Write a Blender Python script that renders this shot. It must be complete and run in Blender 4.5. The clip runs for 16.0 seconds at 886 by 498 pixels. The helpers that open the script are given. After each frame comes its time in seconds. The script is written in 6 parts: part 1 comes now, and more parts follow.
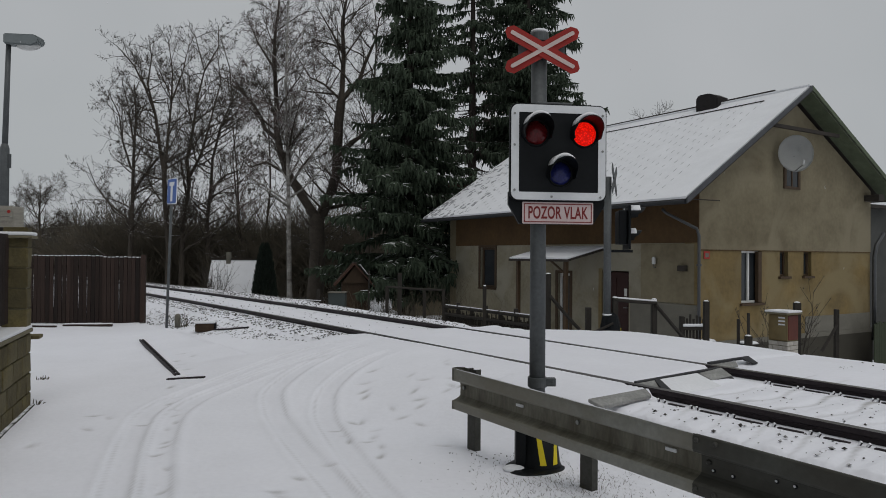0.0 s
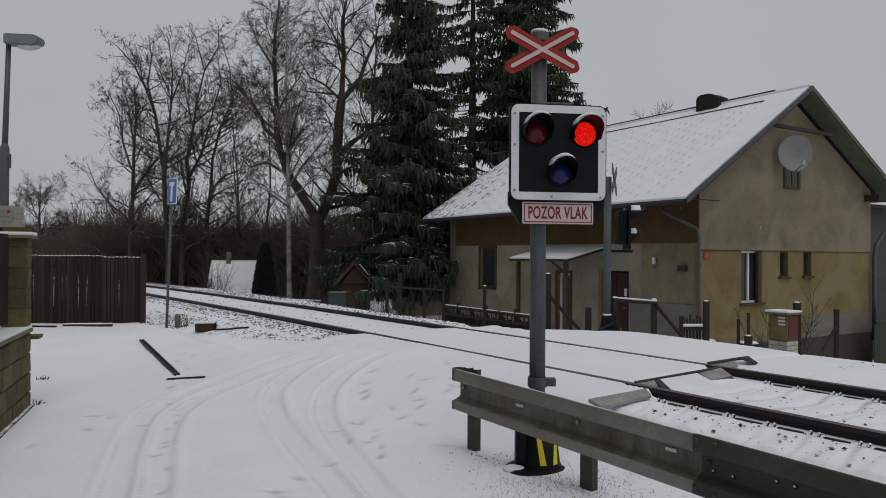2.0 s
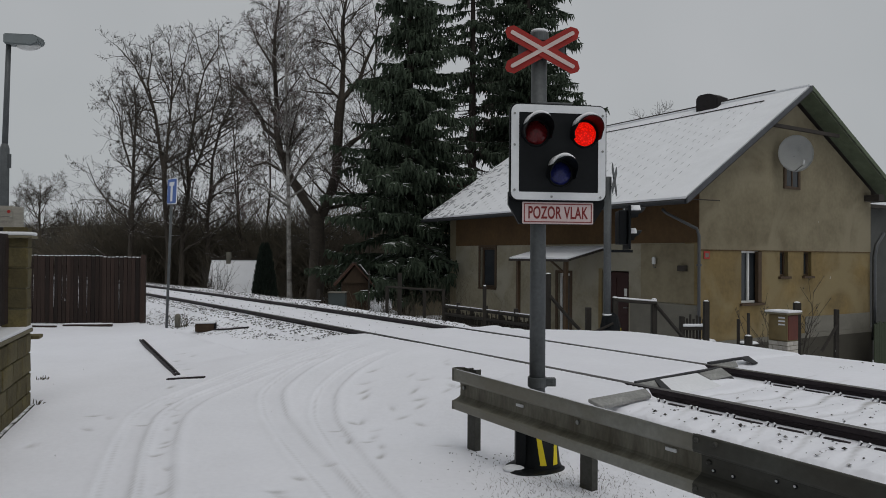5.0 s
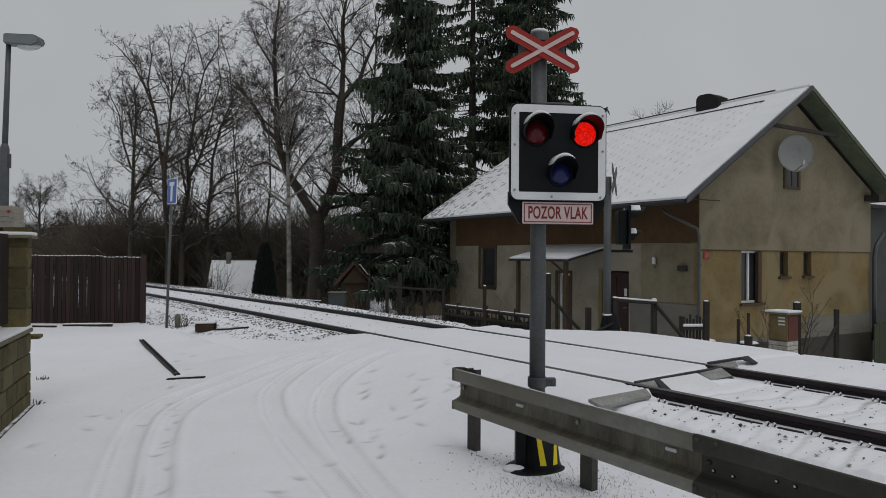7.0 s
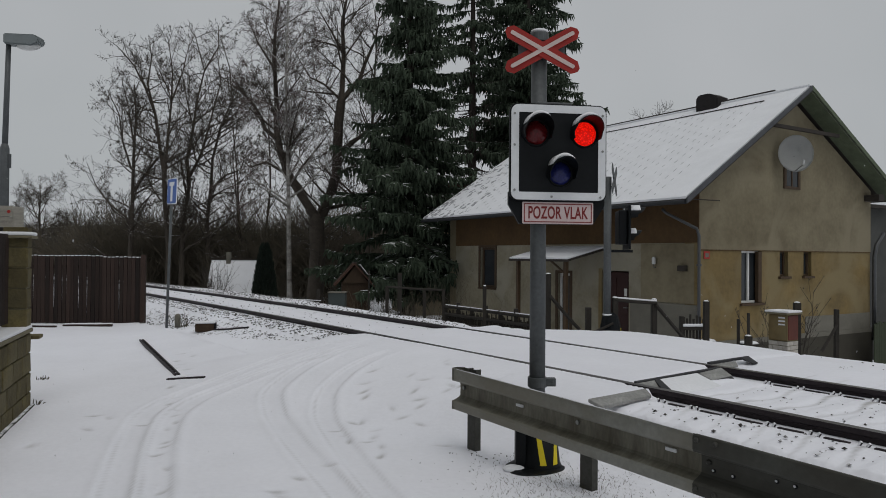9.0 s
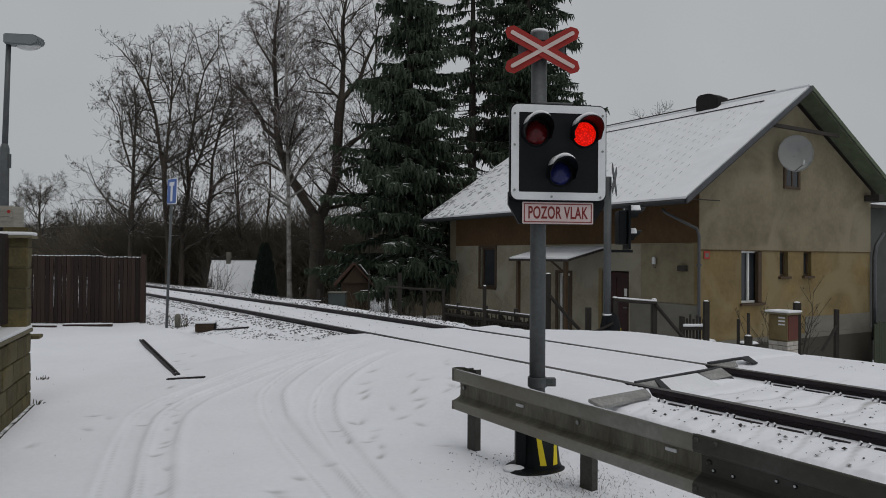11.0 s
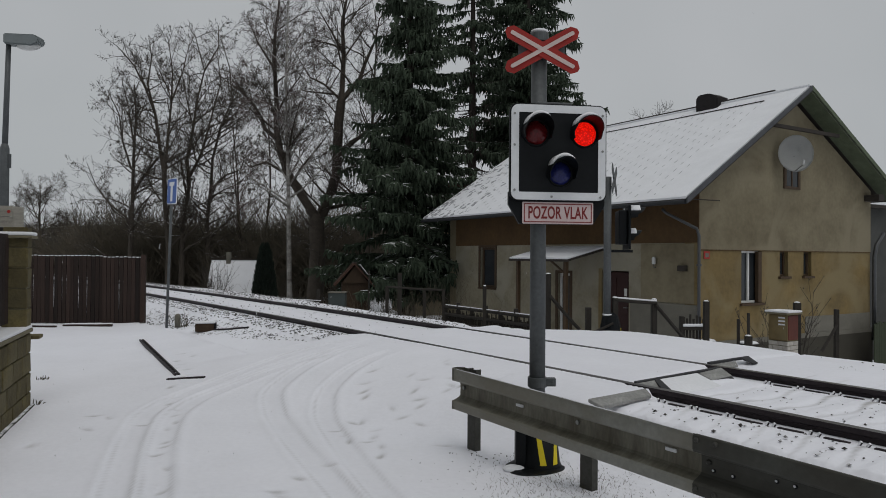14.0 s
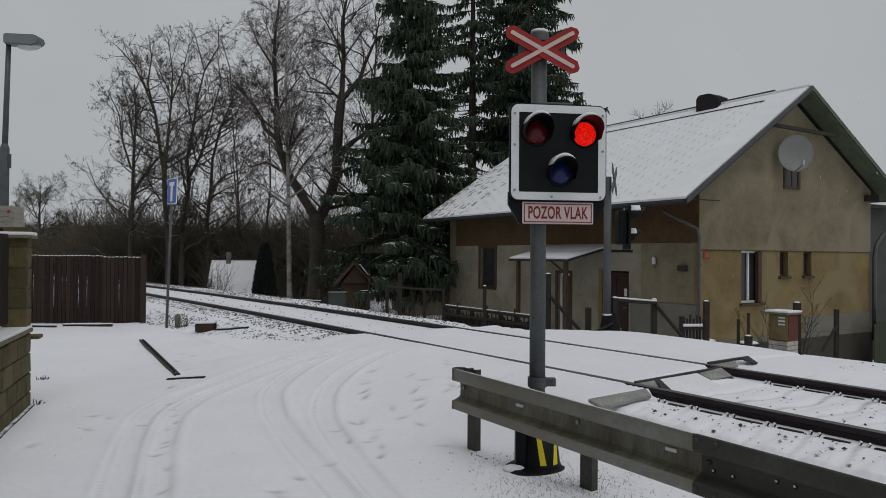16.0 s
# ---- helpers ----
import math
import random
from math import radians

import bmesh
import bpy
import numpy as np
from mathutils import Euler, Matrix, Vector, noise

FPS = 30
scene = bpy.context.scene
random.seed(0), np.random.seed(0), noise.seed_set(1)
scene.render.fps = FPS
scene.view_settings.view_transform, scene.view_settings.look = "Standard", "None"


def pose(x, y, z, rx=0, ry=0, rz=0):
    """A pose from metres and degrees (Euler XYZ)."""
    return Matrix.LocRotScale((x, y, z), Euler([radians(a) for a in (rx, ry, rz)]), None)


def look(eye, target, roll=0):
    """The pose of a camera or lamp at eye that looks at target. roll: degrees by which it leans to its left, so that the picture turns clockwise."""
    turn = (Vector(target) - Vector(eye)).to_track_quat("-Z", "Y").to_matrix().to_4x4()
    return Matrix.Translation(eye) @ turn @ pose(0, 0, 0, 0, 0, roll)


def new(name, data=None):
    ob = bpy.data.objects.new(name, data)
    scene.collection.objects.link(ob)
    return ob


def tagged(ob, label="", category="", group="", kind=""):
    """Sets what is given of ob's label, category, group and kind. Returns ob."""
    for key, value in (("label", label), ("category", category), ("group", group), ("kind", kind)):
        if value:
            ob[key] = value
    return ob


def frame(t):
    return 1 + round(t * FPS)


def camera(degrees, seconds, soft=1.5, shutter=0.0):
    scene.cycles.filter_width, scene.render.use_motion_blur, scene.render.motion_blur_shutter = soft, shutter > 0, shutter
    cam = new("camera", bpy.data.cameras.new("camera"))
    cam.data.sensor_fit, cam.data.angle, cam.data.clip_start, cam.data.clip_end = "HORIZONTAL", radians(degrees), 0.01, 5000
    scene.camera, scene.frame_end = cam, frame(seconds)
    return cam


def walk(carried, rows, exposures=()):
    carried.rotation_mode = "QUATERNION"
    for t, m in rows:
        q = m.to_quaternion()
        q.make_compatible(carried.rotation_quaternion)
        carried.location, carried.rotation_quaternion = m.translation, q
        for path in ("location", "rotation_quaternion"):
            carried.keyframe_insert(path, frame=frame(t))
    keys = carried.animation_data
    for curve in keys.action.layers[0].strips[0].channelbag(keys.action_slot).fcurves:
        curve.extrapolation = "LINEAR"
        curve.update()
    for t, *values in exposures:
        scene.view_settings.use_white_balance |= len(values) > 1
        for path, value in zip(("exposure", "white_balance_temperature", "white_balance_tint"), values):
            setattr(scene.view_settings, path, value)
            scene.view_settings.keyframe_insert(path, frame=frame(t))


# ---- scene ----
cam = camera(64.2, 16.0, soft=0.95, shutter=0.4)
EYE = pose(0, 0, 1.45, 90.55, 0, 0) @ pose(0, 0, 0, 0, 0, 0.4)
walk(cam, [(0, EYE), (16, EYE)], [(0, 0.0), (16, 0.0)])

# ---- sky and sun ----
world = bpy.data.worlds.new("overcast")
scene.world = world
world.use_nodes = True
wn, wl = world.node_tree.nodes, world.node_tree.links
sky = wn.new("ShaderNodeTexSky")
sky.sky_type, sky.sun_disc = "NISHITA", False
sky.sun_elevation, sky.sun_rotation = radians(64), radians(150)
hsv = wn.new("ShaderNodeHueSaturation")
hsv.inputs["Saturation"].default_value = 0.05
hsv.inputs["Value"].default_value = 0.06
wl.new(sky.outputs[0], hsv.inputs["Color"])
cloud = wn.new("ShaderNodeMix")
cloud.data_type = "RGBA"
cloud.inputs[0].default_value = 0.9
wt = wn.new("ShaderNodeTexCoord")
wz = wn.new("ShaderNodeTexNoise")
wz.inputs["Scale"].default_value, wz.inputs["Detail"].default_value = 1.6, 4
wl.new(wt.outputs["Generated"], wz.inputs[0])
wr = wn.new("ShaderNodeValToRGB")
wr.color_ramp.elements[0].position, wr.color_ramp.elements[1].position = 0.32, 0.68
wr.color_ramp.elements[0].color, wr.color_ramp.elements[1].color = (0.372, 0.398, 0.412, 1), (0.446, 0.462, 0.482, 1)
wl.new(wz.outputs[0], wr.inputs[0])
wl.new(wr.outputs[0], cloud.inputs[7])
wl.new(hsv.outputs[0], cloud.inputs[6])
wl.new(cloud.outputs[2], wn["Background"].inputs["Color"])
wn["Background"].inputs["Strength"].default_value = 1.0

sun = new("sun", bpy.data.lights.new("sun", "SUN"))
sun.data.energy, sun.data.angle, sun.data.color = 0.9, radians(40), (1, 0.97, 0.93)
sun.matrix_world = look((0, 0, 0), (-0.22, 0.36, -0.9))


# ---- materials ----
def mat(name, col, rough=0.7, metal=0.0, var=0.25, scale=6.0, bump=0.2, bscale=40.0, second=None, snow=0.0,
        stretch=(1, 1, 1), rnd=0.0, spec=0.3, stain=None):
    """Two scales of colour variation, fine relief, and snow lying on the faces that look up."""
    m = bpy.data.materials.new(name)
    m.use_nodes = True
    n, l = m.node_tree.nodes, m.node_tree.links
    b = n["Principled BSDF"]
    b.inputs["Roughness"].default_value, b.inputs["Metallic"].default_value = rough, metal
    b.inputs["Specular IOR Level"].default_value = spec
    tc = n.new("ShaderNodeTexCoord")
    mp = n.new("ShaderNodeMapping")
    mp.inputs["Scale"].default_value = stretch
    l.new(tc.outputs["Object"], mp.inputs[0])
    t1 = n.new("ShaderNodeTexNoise")
    t1.inputs["Scale"].default_value, t1.inputs["Detail"].default_value, t1.inputs["Roughness"].default_value = scale, 10, 0.62
    t2 = n.new("ShaderNodeTexNoise")
    t2.inputs["Scale"].default_value, t2.inputs["Detail"].default_value = bscale, 3
    l.new(mp.outputs[0], t1.inputs[0])
    l.new(mp.outputs[0], t2.inputs[0])
    ramp = n.new("ShaderNodeValToRGB")
    c2 = second or tuple(c * (1 - var) for c in col)
    ramp.color_ramp.elements[0].position, ramp.color_ramp.elements[1].position = 0.35, 0.68
    ramp.color_ramp.elements[0].color, ramp.color_ramp.elements[1].color = (*c2, 1), (*col, 1)
    l.new(t1.outputs[0], ramp.inputs[0])
    mul = n.new("ShaderNodeMix")
    mul.data_type, mul.blend_type = "RGBA", "MULTIPLY"
    mul.inputs[0].default_value = min(1.0, var * 1.6)
    l.new(ramp.outputs[0], mul.inputs[6])
    l.new(t2.outputs[0], mul.inputs[7])
    out = mul.outputs[2]
    if stain:
        t3 = n.new("ShaderNodeTexNoise")
        t3.inputs["Scale"].default_value, t3.inputs["Detail"].default_value, t3.inputs["Distortion"].default_value = 0.55, 5, 1.4
        l.new(tc.outputs["Object"], t3.inputs[0])
        r3 = n.new("ShaderNodeMapRange")
        r3.inputs[1].default_value, r3.inputs[2].default_value, r3.inputs[4].default_value = 0.46, 0.62, 0.75
        l.new(t3.outputs[0], r3.inputs[0])
        m3 = n.new("ShaderNodeMix")
        m3.data_type = "RGBA"
        m3.inputs[7].default_value = (*stain, 1)
        l.new(r3.outputs[0], m3.inputs[0])
        l.new(out, m3.inputs[6])
        out = m3.outputs[2]
    if rnd:
        oi = n.new("ShaderNodeObjectInfo")
        h = n.new("ShaderNodeHueSaturation")
        mr = n.new("ShaderNodeMapRange")
        mr.inputs[3].default_value, mr.inputs[4].default_value = 1 - rnd, 1 + rnd
        l.new(oi.outputs["Random"], mr.inputs[0])
        l.new(mr.outputs[0], h.inputs["Value"])
        l.new(out, h.inputs["Color"])
        out = h.outputs[0]
    if snow:
        g = n.new("ShaderNodeNewGeometry")
        s = n.new("ShaderNodeSeparateXYZ")
        l.new(g.outputs["Normal"], s.inputs[0])
        ad = n.new("ShaderNodeMath")
        ad.operation = "MULTIPLY_ADD"
        ad.inputs[1].default_value = 0.7
        l.new(t1.outputs[0], ad.inputs[0])
        l.new(s.outputs[2], ad.inputs[2])
        st = n.new("ShaderNodeMapRange")
        st.inputs[1].default_value, st.inputs[2].default_value = 1.35 - snow, 1.5 - snow
        l.new(ad.outputs[0], st.inputs[0])
        mx = n.new("ShaderNodeMix")
        mx.data_type = "RGBA"
        mx.inputs[7].default_value = (0.8, 0.81, 0.83, 1)
        l.new(st.outputs[0], mx.inputs[0])
        l.new(out, mx.inputs[6])
        out = mx.outputs[2]
    l.new(out, b.inputs["Base Color"])
    if bump:
        bp = n.new("ShaderNodeBump")
        bp.inputs["Strength"].default_value, bp.inputs["Distance"].default_value = bump, 0.01
        l.new(t2.outputs[0], bp.inputs["Height"])
        l.new(bp.outputs[0], b.inputs["Normal"])
    return m


def glow(name, col, strength):
    m = bpy.data.materials.new(name)
    m.use_nodes = True
    n, l = m.node_tree.nodes, m.node_tree.links
    b = n["Principled BSDF"]
    b.inputs["Base Color"].default_value = (0.02, 0.002, 0.002, 1)
    b.inputs["Roughness"].default_value = 0.25
    b.inputs["Specular IOR Level"].default_value = 0.1
    v = n.new("ShaderNodeTexVoronoi")
    v.inputs["Scale"].default_value = 75
    tc = n.new("ShaderNodeTexCoord")
    l.new(tc.outputs["Object"], v.inputs[0])
    mr = n.new("ShaderNodeMapRange")
    mr.inputs[2].default_value = 0.6
    mr.inputs[3].default_value, mr.inputs[4].default_value = strength * 1.3, strength * 0.55
    l.new(v.outputs["Distance"], mr.inputs[0])
    b.inputs["Emission Color"].default_value = (*col, 1)
    l.new(mr.outputs[0], b.inputs["Emission Strength"])
    return m


SNOW = mat("snow", (0.835, 0.842, 0.898), 0.6, var=0.05, scale=1.2, bump=0.45, bscale=22)


def add_wear_shade(m, dark_snow):
    """Greys the snow by a mask: tyre ruts, footprint cores, painted edge shade."""
    n, l = m.node_tree.nodes, m.node_tree.links
    b = n["Principled BSDF"]
    clean = b.inputs["Base Color"].links[0].from_socket
    at = n.new("ShaderNodeAttribute")
    at.attribute_name = "pressed_shade"
    mx = n.new("ShaderNodeMix")
    mx.data_type = "RGBA"
    mx.inputs[7].default_value = (*dark_snow, 1)
    l.new(at.outputs["Fac"], mx.inputs[0])
    l.new(clean, mx.inputs[6])
    l.new(mx.outputs[2], b.inputs["Base Color"])


add_wear_shade(SNOW, (0.26, 0.25, 0.24))
SNOW_ROOF = mat("roof_snow", (0.80, 0.81, 0.84), 0.65, var=0.08, scale=2, bump=0.15, bscale=30)
PLASTER_GREY = mat("grey_plaster", (0.245, 0.213, 0.140), 0.9, var=0.22, scale=0.8, bump=0.3, bscale=10, second=(0.158, 0.133, 0.084), stain=(0.215, 0.188, 0.127))
PLASTER_SIDE = mat("pale_grey_plaster", (0.315, 0.285, 0.205), 0.9, var=0.25, scale=1.1, bump=0.35, bscale=12, second=(0.215, 0.190, 0.132), stain=(0.26, 0.245, 0.195))
PLASTER_OCHRE = mat("ochre_plaster", (0.245, 0.174, 0.070), 0.9, var=0.24, scale=0.9, bump=0.3, bscale=10, second=(0.150, 0.112, 0.052), stain=(0.205, 0.165, 0.088))
PLASTER_BAND = mat("brown_plaster", (0.115, 0.068, 0.028), 0.9, var=0.27, scale=1.3, bump=0.3, bscale=10, second=(0.085, 0.050, 0.022))
PLINTH = mat("cement_plinth", (0.19, 0.18, 0.15), 0.9, var=0.2, scale=2, bump=0.3)
DARK_PLINTH = mat("dark_plinth", (0.06, 0.055, 0.042), 0.9, var=0.2, scale=2, bump=0.3)
STEEL = mat("galvanised_steel", (0.34, 0.35, 0.34), 0.45, 0.75, var=0.2, scale=3, bump=0.08, bscale=25)
BEAM = mat("weathered_galvanised_beam", (0.295, 0.30, 0.272), 0.45, 0.35, var=0.25, scale=2.2, bump=0.08, bscale=30, second=(0.21, 0.21, 0.18), stretch=(1.2, 1, 1.2), stain=(0.165, 0.152, 0.118))
POLE = mat("grey_painted_pole", (0.125, 0.135, 0.140), 0.55, 0.2, var=0.25, scale=5, bump=0.1)
WEB = mat("stained_shaded_beam_hollow", (0.26, 0.252, 0.205), 0.55, 0.25, var=0.35, scale=3, bump=0.08, bscale=30, second=(0.125, 0.115, 0.085), stretch=(2.2, 1, 0.5))
BEAM_OLD = mat("stained_galvanised_beam", (0.098, 0.102, 0.090), 0.58, 0.2, var=0.3, scale=1.8, bump=0.08, bscale=30, second=(0.046, 0.047, 0.040), stretch=(1.0, 1, 1.2), stain=(0.042, 0.038, 0.030))
POST = mat("dull_steel_post", (0.10, 0.10, 0.088), 0.6, 0.4, var=0.35, scale=4, bump=0.1)
RAIL = mat("rusty_rail", (0.044, 0.034, 0.039), 0.6, 0.3, var=0.3, scale=9, bump=0.2, snow=0.0)
RAIL_TOP = mat("worn_rail_head", (0.16, 0.15, 0.145), 0.35, 0.8, var=0.2, scale=9, bump=0.05)
RUBBER = mat("dark_steel_ramp", (0.045, 0.045, 0.05), 0.6, 0.2, var=0.3, scale=6, bump=0.2, snow=0.0)
GREY_RAMP = mat("zinc_ramp", (0.44, 0.44, 0.42), 0.5, 0.2, var=0.35, scale=6, bump=0.1)
BLACK = mat("black_enamel", (0.009, 0.011, 0.013), 0.5, var=0.3, scale=8, bump=0.02, spec=0.15)
WHITE = mat("white_enamel", (0.72, 0.74, 0.76), 0.4, var=0.06, scale=8, bump=0.02)
RED_PAINT = mat("red_reflective_paint", (0.36, 0.024, 0.018), 0.45, var=0.15, scale=8, bump=0.02)
PINK = mat("faded_white_reflective", (0.62, 0.50, 0.47), 0.45, var=0.08, scale=8, bump=0.02)
PLATE = mat("sign_plate_white", (0.60, 0.49, 0.48), 0.45, var=0.05, scale=9, bump=0.02)
LETTER = mat("dark_red_lettering", (0.20, 0.022, 0.02), 0.5, var=0.1, scale=9, bump=0)
YELLOW = mat("yellow_stripe", (0.75, 0.60, 0.02), 0.5, var=0.1, scale=8, bump=0.02)
BLUE_SIGN = mat("blue_sign_paint", (0.05, 0.13, 0.42), 0.4, var=0.1, scale=8, bump=0.02)
LENS_RED = mat("unlit_red_glass", (0.13, 0.009, 0.012), 0.12, var=0.3, scale=40, bump=0.3, bscale=80)
LENS_BLUE = mat("unlit_blue_glass", (0.024, 0.030, 0.15), 0.12, var=0.3, scale=40, bump=0.3, bscale=80)
LIT = glow("lit_red_glass", (1.0, 0.010, 0.004), 0.95)
FENCE_WOOD = mat("dark_brown_board", (0.044, 0.026, 0.020), 0.8, var=0.4, scale=4, bump=0.3, bscale=25, stretch=(6, 6, 0.6), rnd=0.5)
OLD_WOOD = mat("weathered_wood", (0.048, 0.042, 0.035), 0.85, var=0.35, scale=5, bump=0.4, bscale=25, stretch=(5, 5, 1))
BOARD = mat("pale_board", (0.38, 0.36, 0.31), 0.85, var=0.25, scale=5, bump=0.3, stretch=(1, 1, 6), rnd=0.1)
DOOR_RED = mat("dark_red_door_paint", (0.040, 0.014, 0.012), 0.6, var=0.2, scale=4, bump=0.1)
WINDOW_WHITE = mat("white_window_paint", (0.66, 0.66, 0.64), 0.5, var=0.08, scale=8, bump=0.02)
WOOD_BROWN = mat("brown_window_wood", (0.080, 0.050, 0.027), 0.7, var=0.25, scale=6, bump=0.2)
SLATE_TICK = mat("grey_slate", (0.42, 0.43, 0.45), 0.8, var=0.2, scale=6, bump=0.1)
ANNEX = mat("grey_annex_render", (0.085, 0.088, 0.082), 0.9, var=0.25, scale=1.5, bump=0.2)
GREEN_BOARD = mat("dull_green_board", (0.05, 0.065, 0.035), 0.8, var=0.3, scale=4, bump=0.2, stretch=(5, 5, 0.6))
OLD_TAN = mat("old_tan_plaster", (0.25, 0.215, 0.145), 0.9, var=0.3, scale=1.2, bump=0.3)
SHED_WOOD = mat("brown_shed_wood", (0.06, 0.038, 0.022), 0.85, var=0.3, scale=4, bump=0.3, stretch=(5, 5, 0.6))
GUTTER = mat("dark_painted_gutter", (0.030, 0.032, 0.036), 0.5, 0.2, var=0.2, scale=6, bump=0.05)
BARGE = mat("blue_grey_bargeboard", (0.085, 0.090, 0.10), 0.6, var=0.25, scale=5, bump=0.1)
FOOT_DARK = mat("dark_foot_strip", (0.030, 0.026, 0.018), 0.9, var=0.4, scale=12, bump=0.5, snow=0.12)
GLASS = mat("dark_window_glass", (0.035, 0.04, 0.045), 0.06, var=0.2, scale=3, bump=0)
ZINC = mat("zinc_gutter", (0.115, 0.12, 0.125), 0.5, 0.5, var=0.2, scale=6, bump=0.05)
DARK_EAVE = mat("dark_eave_wood", (0.05, 0.042, 0.035), 0.8, var=0.3, scale=6, bump=0.2)
GREEN_EAVE = mat("mossy_green_bargeboard", (0.13, 0.16, 0.10), 0.7, var=0.3, scale=5, bump=0.2)
CHIMNEY = mat("sooty_chimney_brick", (0.030, 0.026, 0.026), 0.9, var=0.3, scale=8, bump=0.4)
STONE = mat("yellow_sandstone_block", (0.160, 0.132, 0.052), 0.9, var=0.35, scale=7, bump=0.6, bscale=40, second=(0.085, 0.068, 0.030), rnd=0.22, stain=(0.105, 0.092, 0.055))
MORTAR = mat("mortar", (0.20, 0.18, 0.12), 0.95, var=0.2, scale=9, bump=0.3)
BARK = mat("dark_bark", (0.092, 0.077, 0.061), 0.9, var=0.35, scale=5, bump=0.5, snow=0.16)
TWIG = mat("grey_brown_twig", (0.082, 0.070, 0.058), 0.9, var=0.3, scale=8, bump=0, snow=0.14)
BIRCH = mat("white_birch_bark", (0.50, 0.49, 0.46), 0.8, var=0.4, scale=3, bump=0.2, second=(0.10, 0.09, 0.08), stretch=(1, 1, 1.2))
BIRCH_TWIG = mat("reddish_birch_twig", (0.13, 0.10, 0.095), 0.9, var=0.3, scale=8, bump=0, snow=0.2)
NEEDLE = mat("spruce_needles", (0.062, 0.090, 0.055), 0.8, var=0.3, scale=1.5, bump=0, snow=0.12, second=(0.035, 0.050, 0.031))
SPRUCE_BARK = mat("spruce_bark", (0.055, 0.045, 0.038), 0.9, var=0.3, scale=5, bump=0.5)
THUJA = mat("thuja_green", (0.016, 0.028, 0.018), 0.9, var=0.4, scale=6, bump=0.2, snow=0.0)
BRUSH = mat("brown_undergrowth", (0.145, 0.120, 0.088), 0.95, var=0.35, scale=0.6, bump=0, second=(0.085, 0.076, 0.054), snow=0.0)
FAR_WOOD = mat("distant_wood", (0.10, 0.090, 0.080), 0.95, var=0.35, scale=0.25, bump=0, second=(0.06, 0.055, 0.050))
DISH = mat("dish_enamel", (0.45, 0.46, 0.45), 0.5, var=0.06, scale=5, bump=0.02)
RUST_BOX = mat("red_brown_cabinet_paint", (0.115, 0.026, 0.014), 0.6, var=0.2, scale=6, bump=0.1)
BRICK = mat("pale_brick", (0.50, 0.47, 0.42), 0.9, var=0.2, scale=9, bump=0.4, rnd=0.15)
TEAL = mat("grey_green_box_paint", (0.055, 0.068, 0.066), 0.6, var=0.15, scale=5, bump=0.05)
GRAVEL = mat("dark_ballast_stone", (0.085, 0.078, 0.072), 0.9, var=0.4, scale=20, bump=0.4, snow=0.18, rnd=0.2)
GRASS = mat("dry_grass", (0.10, 0.083, 0.052), 0.9, var=0.3, scale=10, bump=0, snow=0.0)
TILE = mat("shed_tile", (0.085, 0.042, 0.028), 0.85, var=0.3, scale=6, bump=0.2)
LAMP_GREY = mat("lamp_housing_grey", (0.20, 0.225, 0.23), 0.5, 0.2, var=0.1, scale=5, bump=0.02)
LAMP_LENS = mat("lamp_diffuser", (0.55, 0.56, 0.55), 0.25, var=0.05, scale=5, bump=0.02)
SLEEPER = mat("tarred_sleeper", (0.045, 0.036, 0.030), 0.85, var=0.3, scale=6, bump=0.3, snow=0.42)


# ---- mesh helpers ----
def part(name, bm, material, parent=None, label="", smooth=False):
    me = bpy.data.meshes.new(name)
    bm.to_mesh(me)
    bm.free()
    for mm in (material if isinstance(material, (list, tuple)) else [material]):
        me.materials.append(mm)
    if smooth:
        me.polygons.foreach_set("use_smooth", [True] * len(me.polygons))
    ob = new(name, me)
    if parent:
        ob.parent = parent
    if label:
        ob["label"] = label
    return ob


def thing(name, m, label, category, group="", kind=""):
    ob = new(name)
    ob.matrix_world = m
    ob.empty_display_size = 0.1
    return tagged(ob, label, category, group, kind)


def box(bm, x0, x1, y0, y1, z0, z1, bevel=0.0, m=None):
    c = bmesh.ops.create_cube(bm, size=1.0)["verts"]
    for v in c:
        v.co = Vector((x0 + (v.co.x + 0.5) * (x1 - x0), y0 + (v.co.y + 0.5) * (y1 - y0), z0 + (v.co.z + 0.5) * (z1 - z0)))
    if bevel:
        es = list({e for v in c for e in v.link_edges})
        c = list({v for f in bmesh.ops.bevel(bm, geom=es, offset=bevel, segments=2, affect="EDGES", profile=0.6)["faces"] for v in f.verts} | {v for v in c if v.is_valid})
    if m is not None:
        bmesh.ops.transform(bm, matrix=m, verts=[v for v in c if v.is_valid])
    return c


def bx(*a, **k):
    bm = bmesh.new()
    box(bm, *a, **k)
    return bm


def tube(bm, pts, r, sides=10, cap=True):
    """A round bar along a line of points; r: one radius, or one for each point."""
    pts = [Vector(p) for p in pts]
    rs = r if isinstance(r, (list, tuple)) else [r] * len(pts)
    rings = []
    side = None
    for i, p in enumerate(pts):
        d = (pts[min(i + 1, len(pts) - 1)] - pts[max(i - 1, 0)]).normalized()
        if side is None:
            side = d.orthogonal().normalized()
        side = (side - d * side.dot(d)).normalized()
        up = d.cross(side)
        rings.append([bm.verts.new(p + (side * math.cos(a) + up * math.sin(a)) * rs[i]) for a in (2 * math.pi * k / sides for k in range(sides))])
    for a, b in zip(rings, rings[1:]):
        for k in range(sides):
            bm.faces.new((a[k], a[(k + 1) % sides], b[(k + 1) % sides], b[k]))
    if cap:
        bm.faces.new(rings[0][::-1])
        bm.faces.new(rings[-1])
    return bm


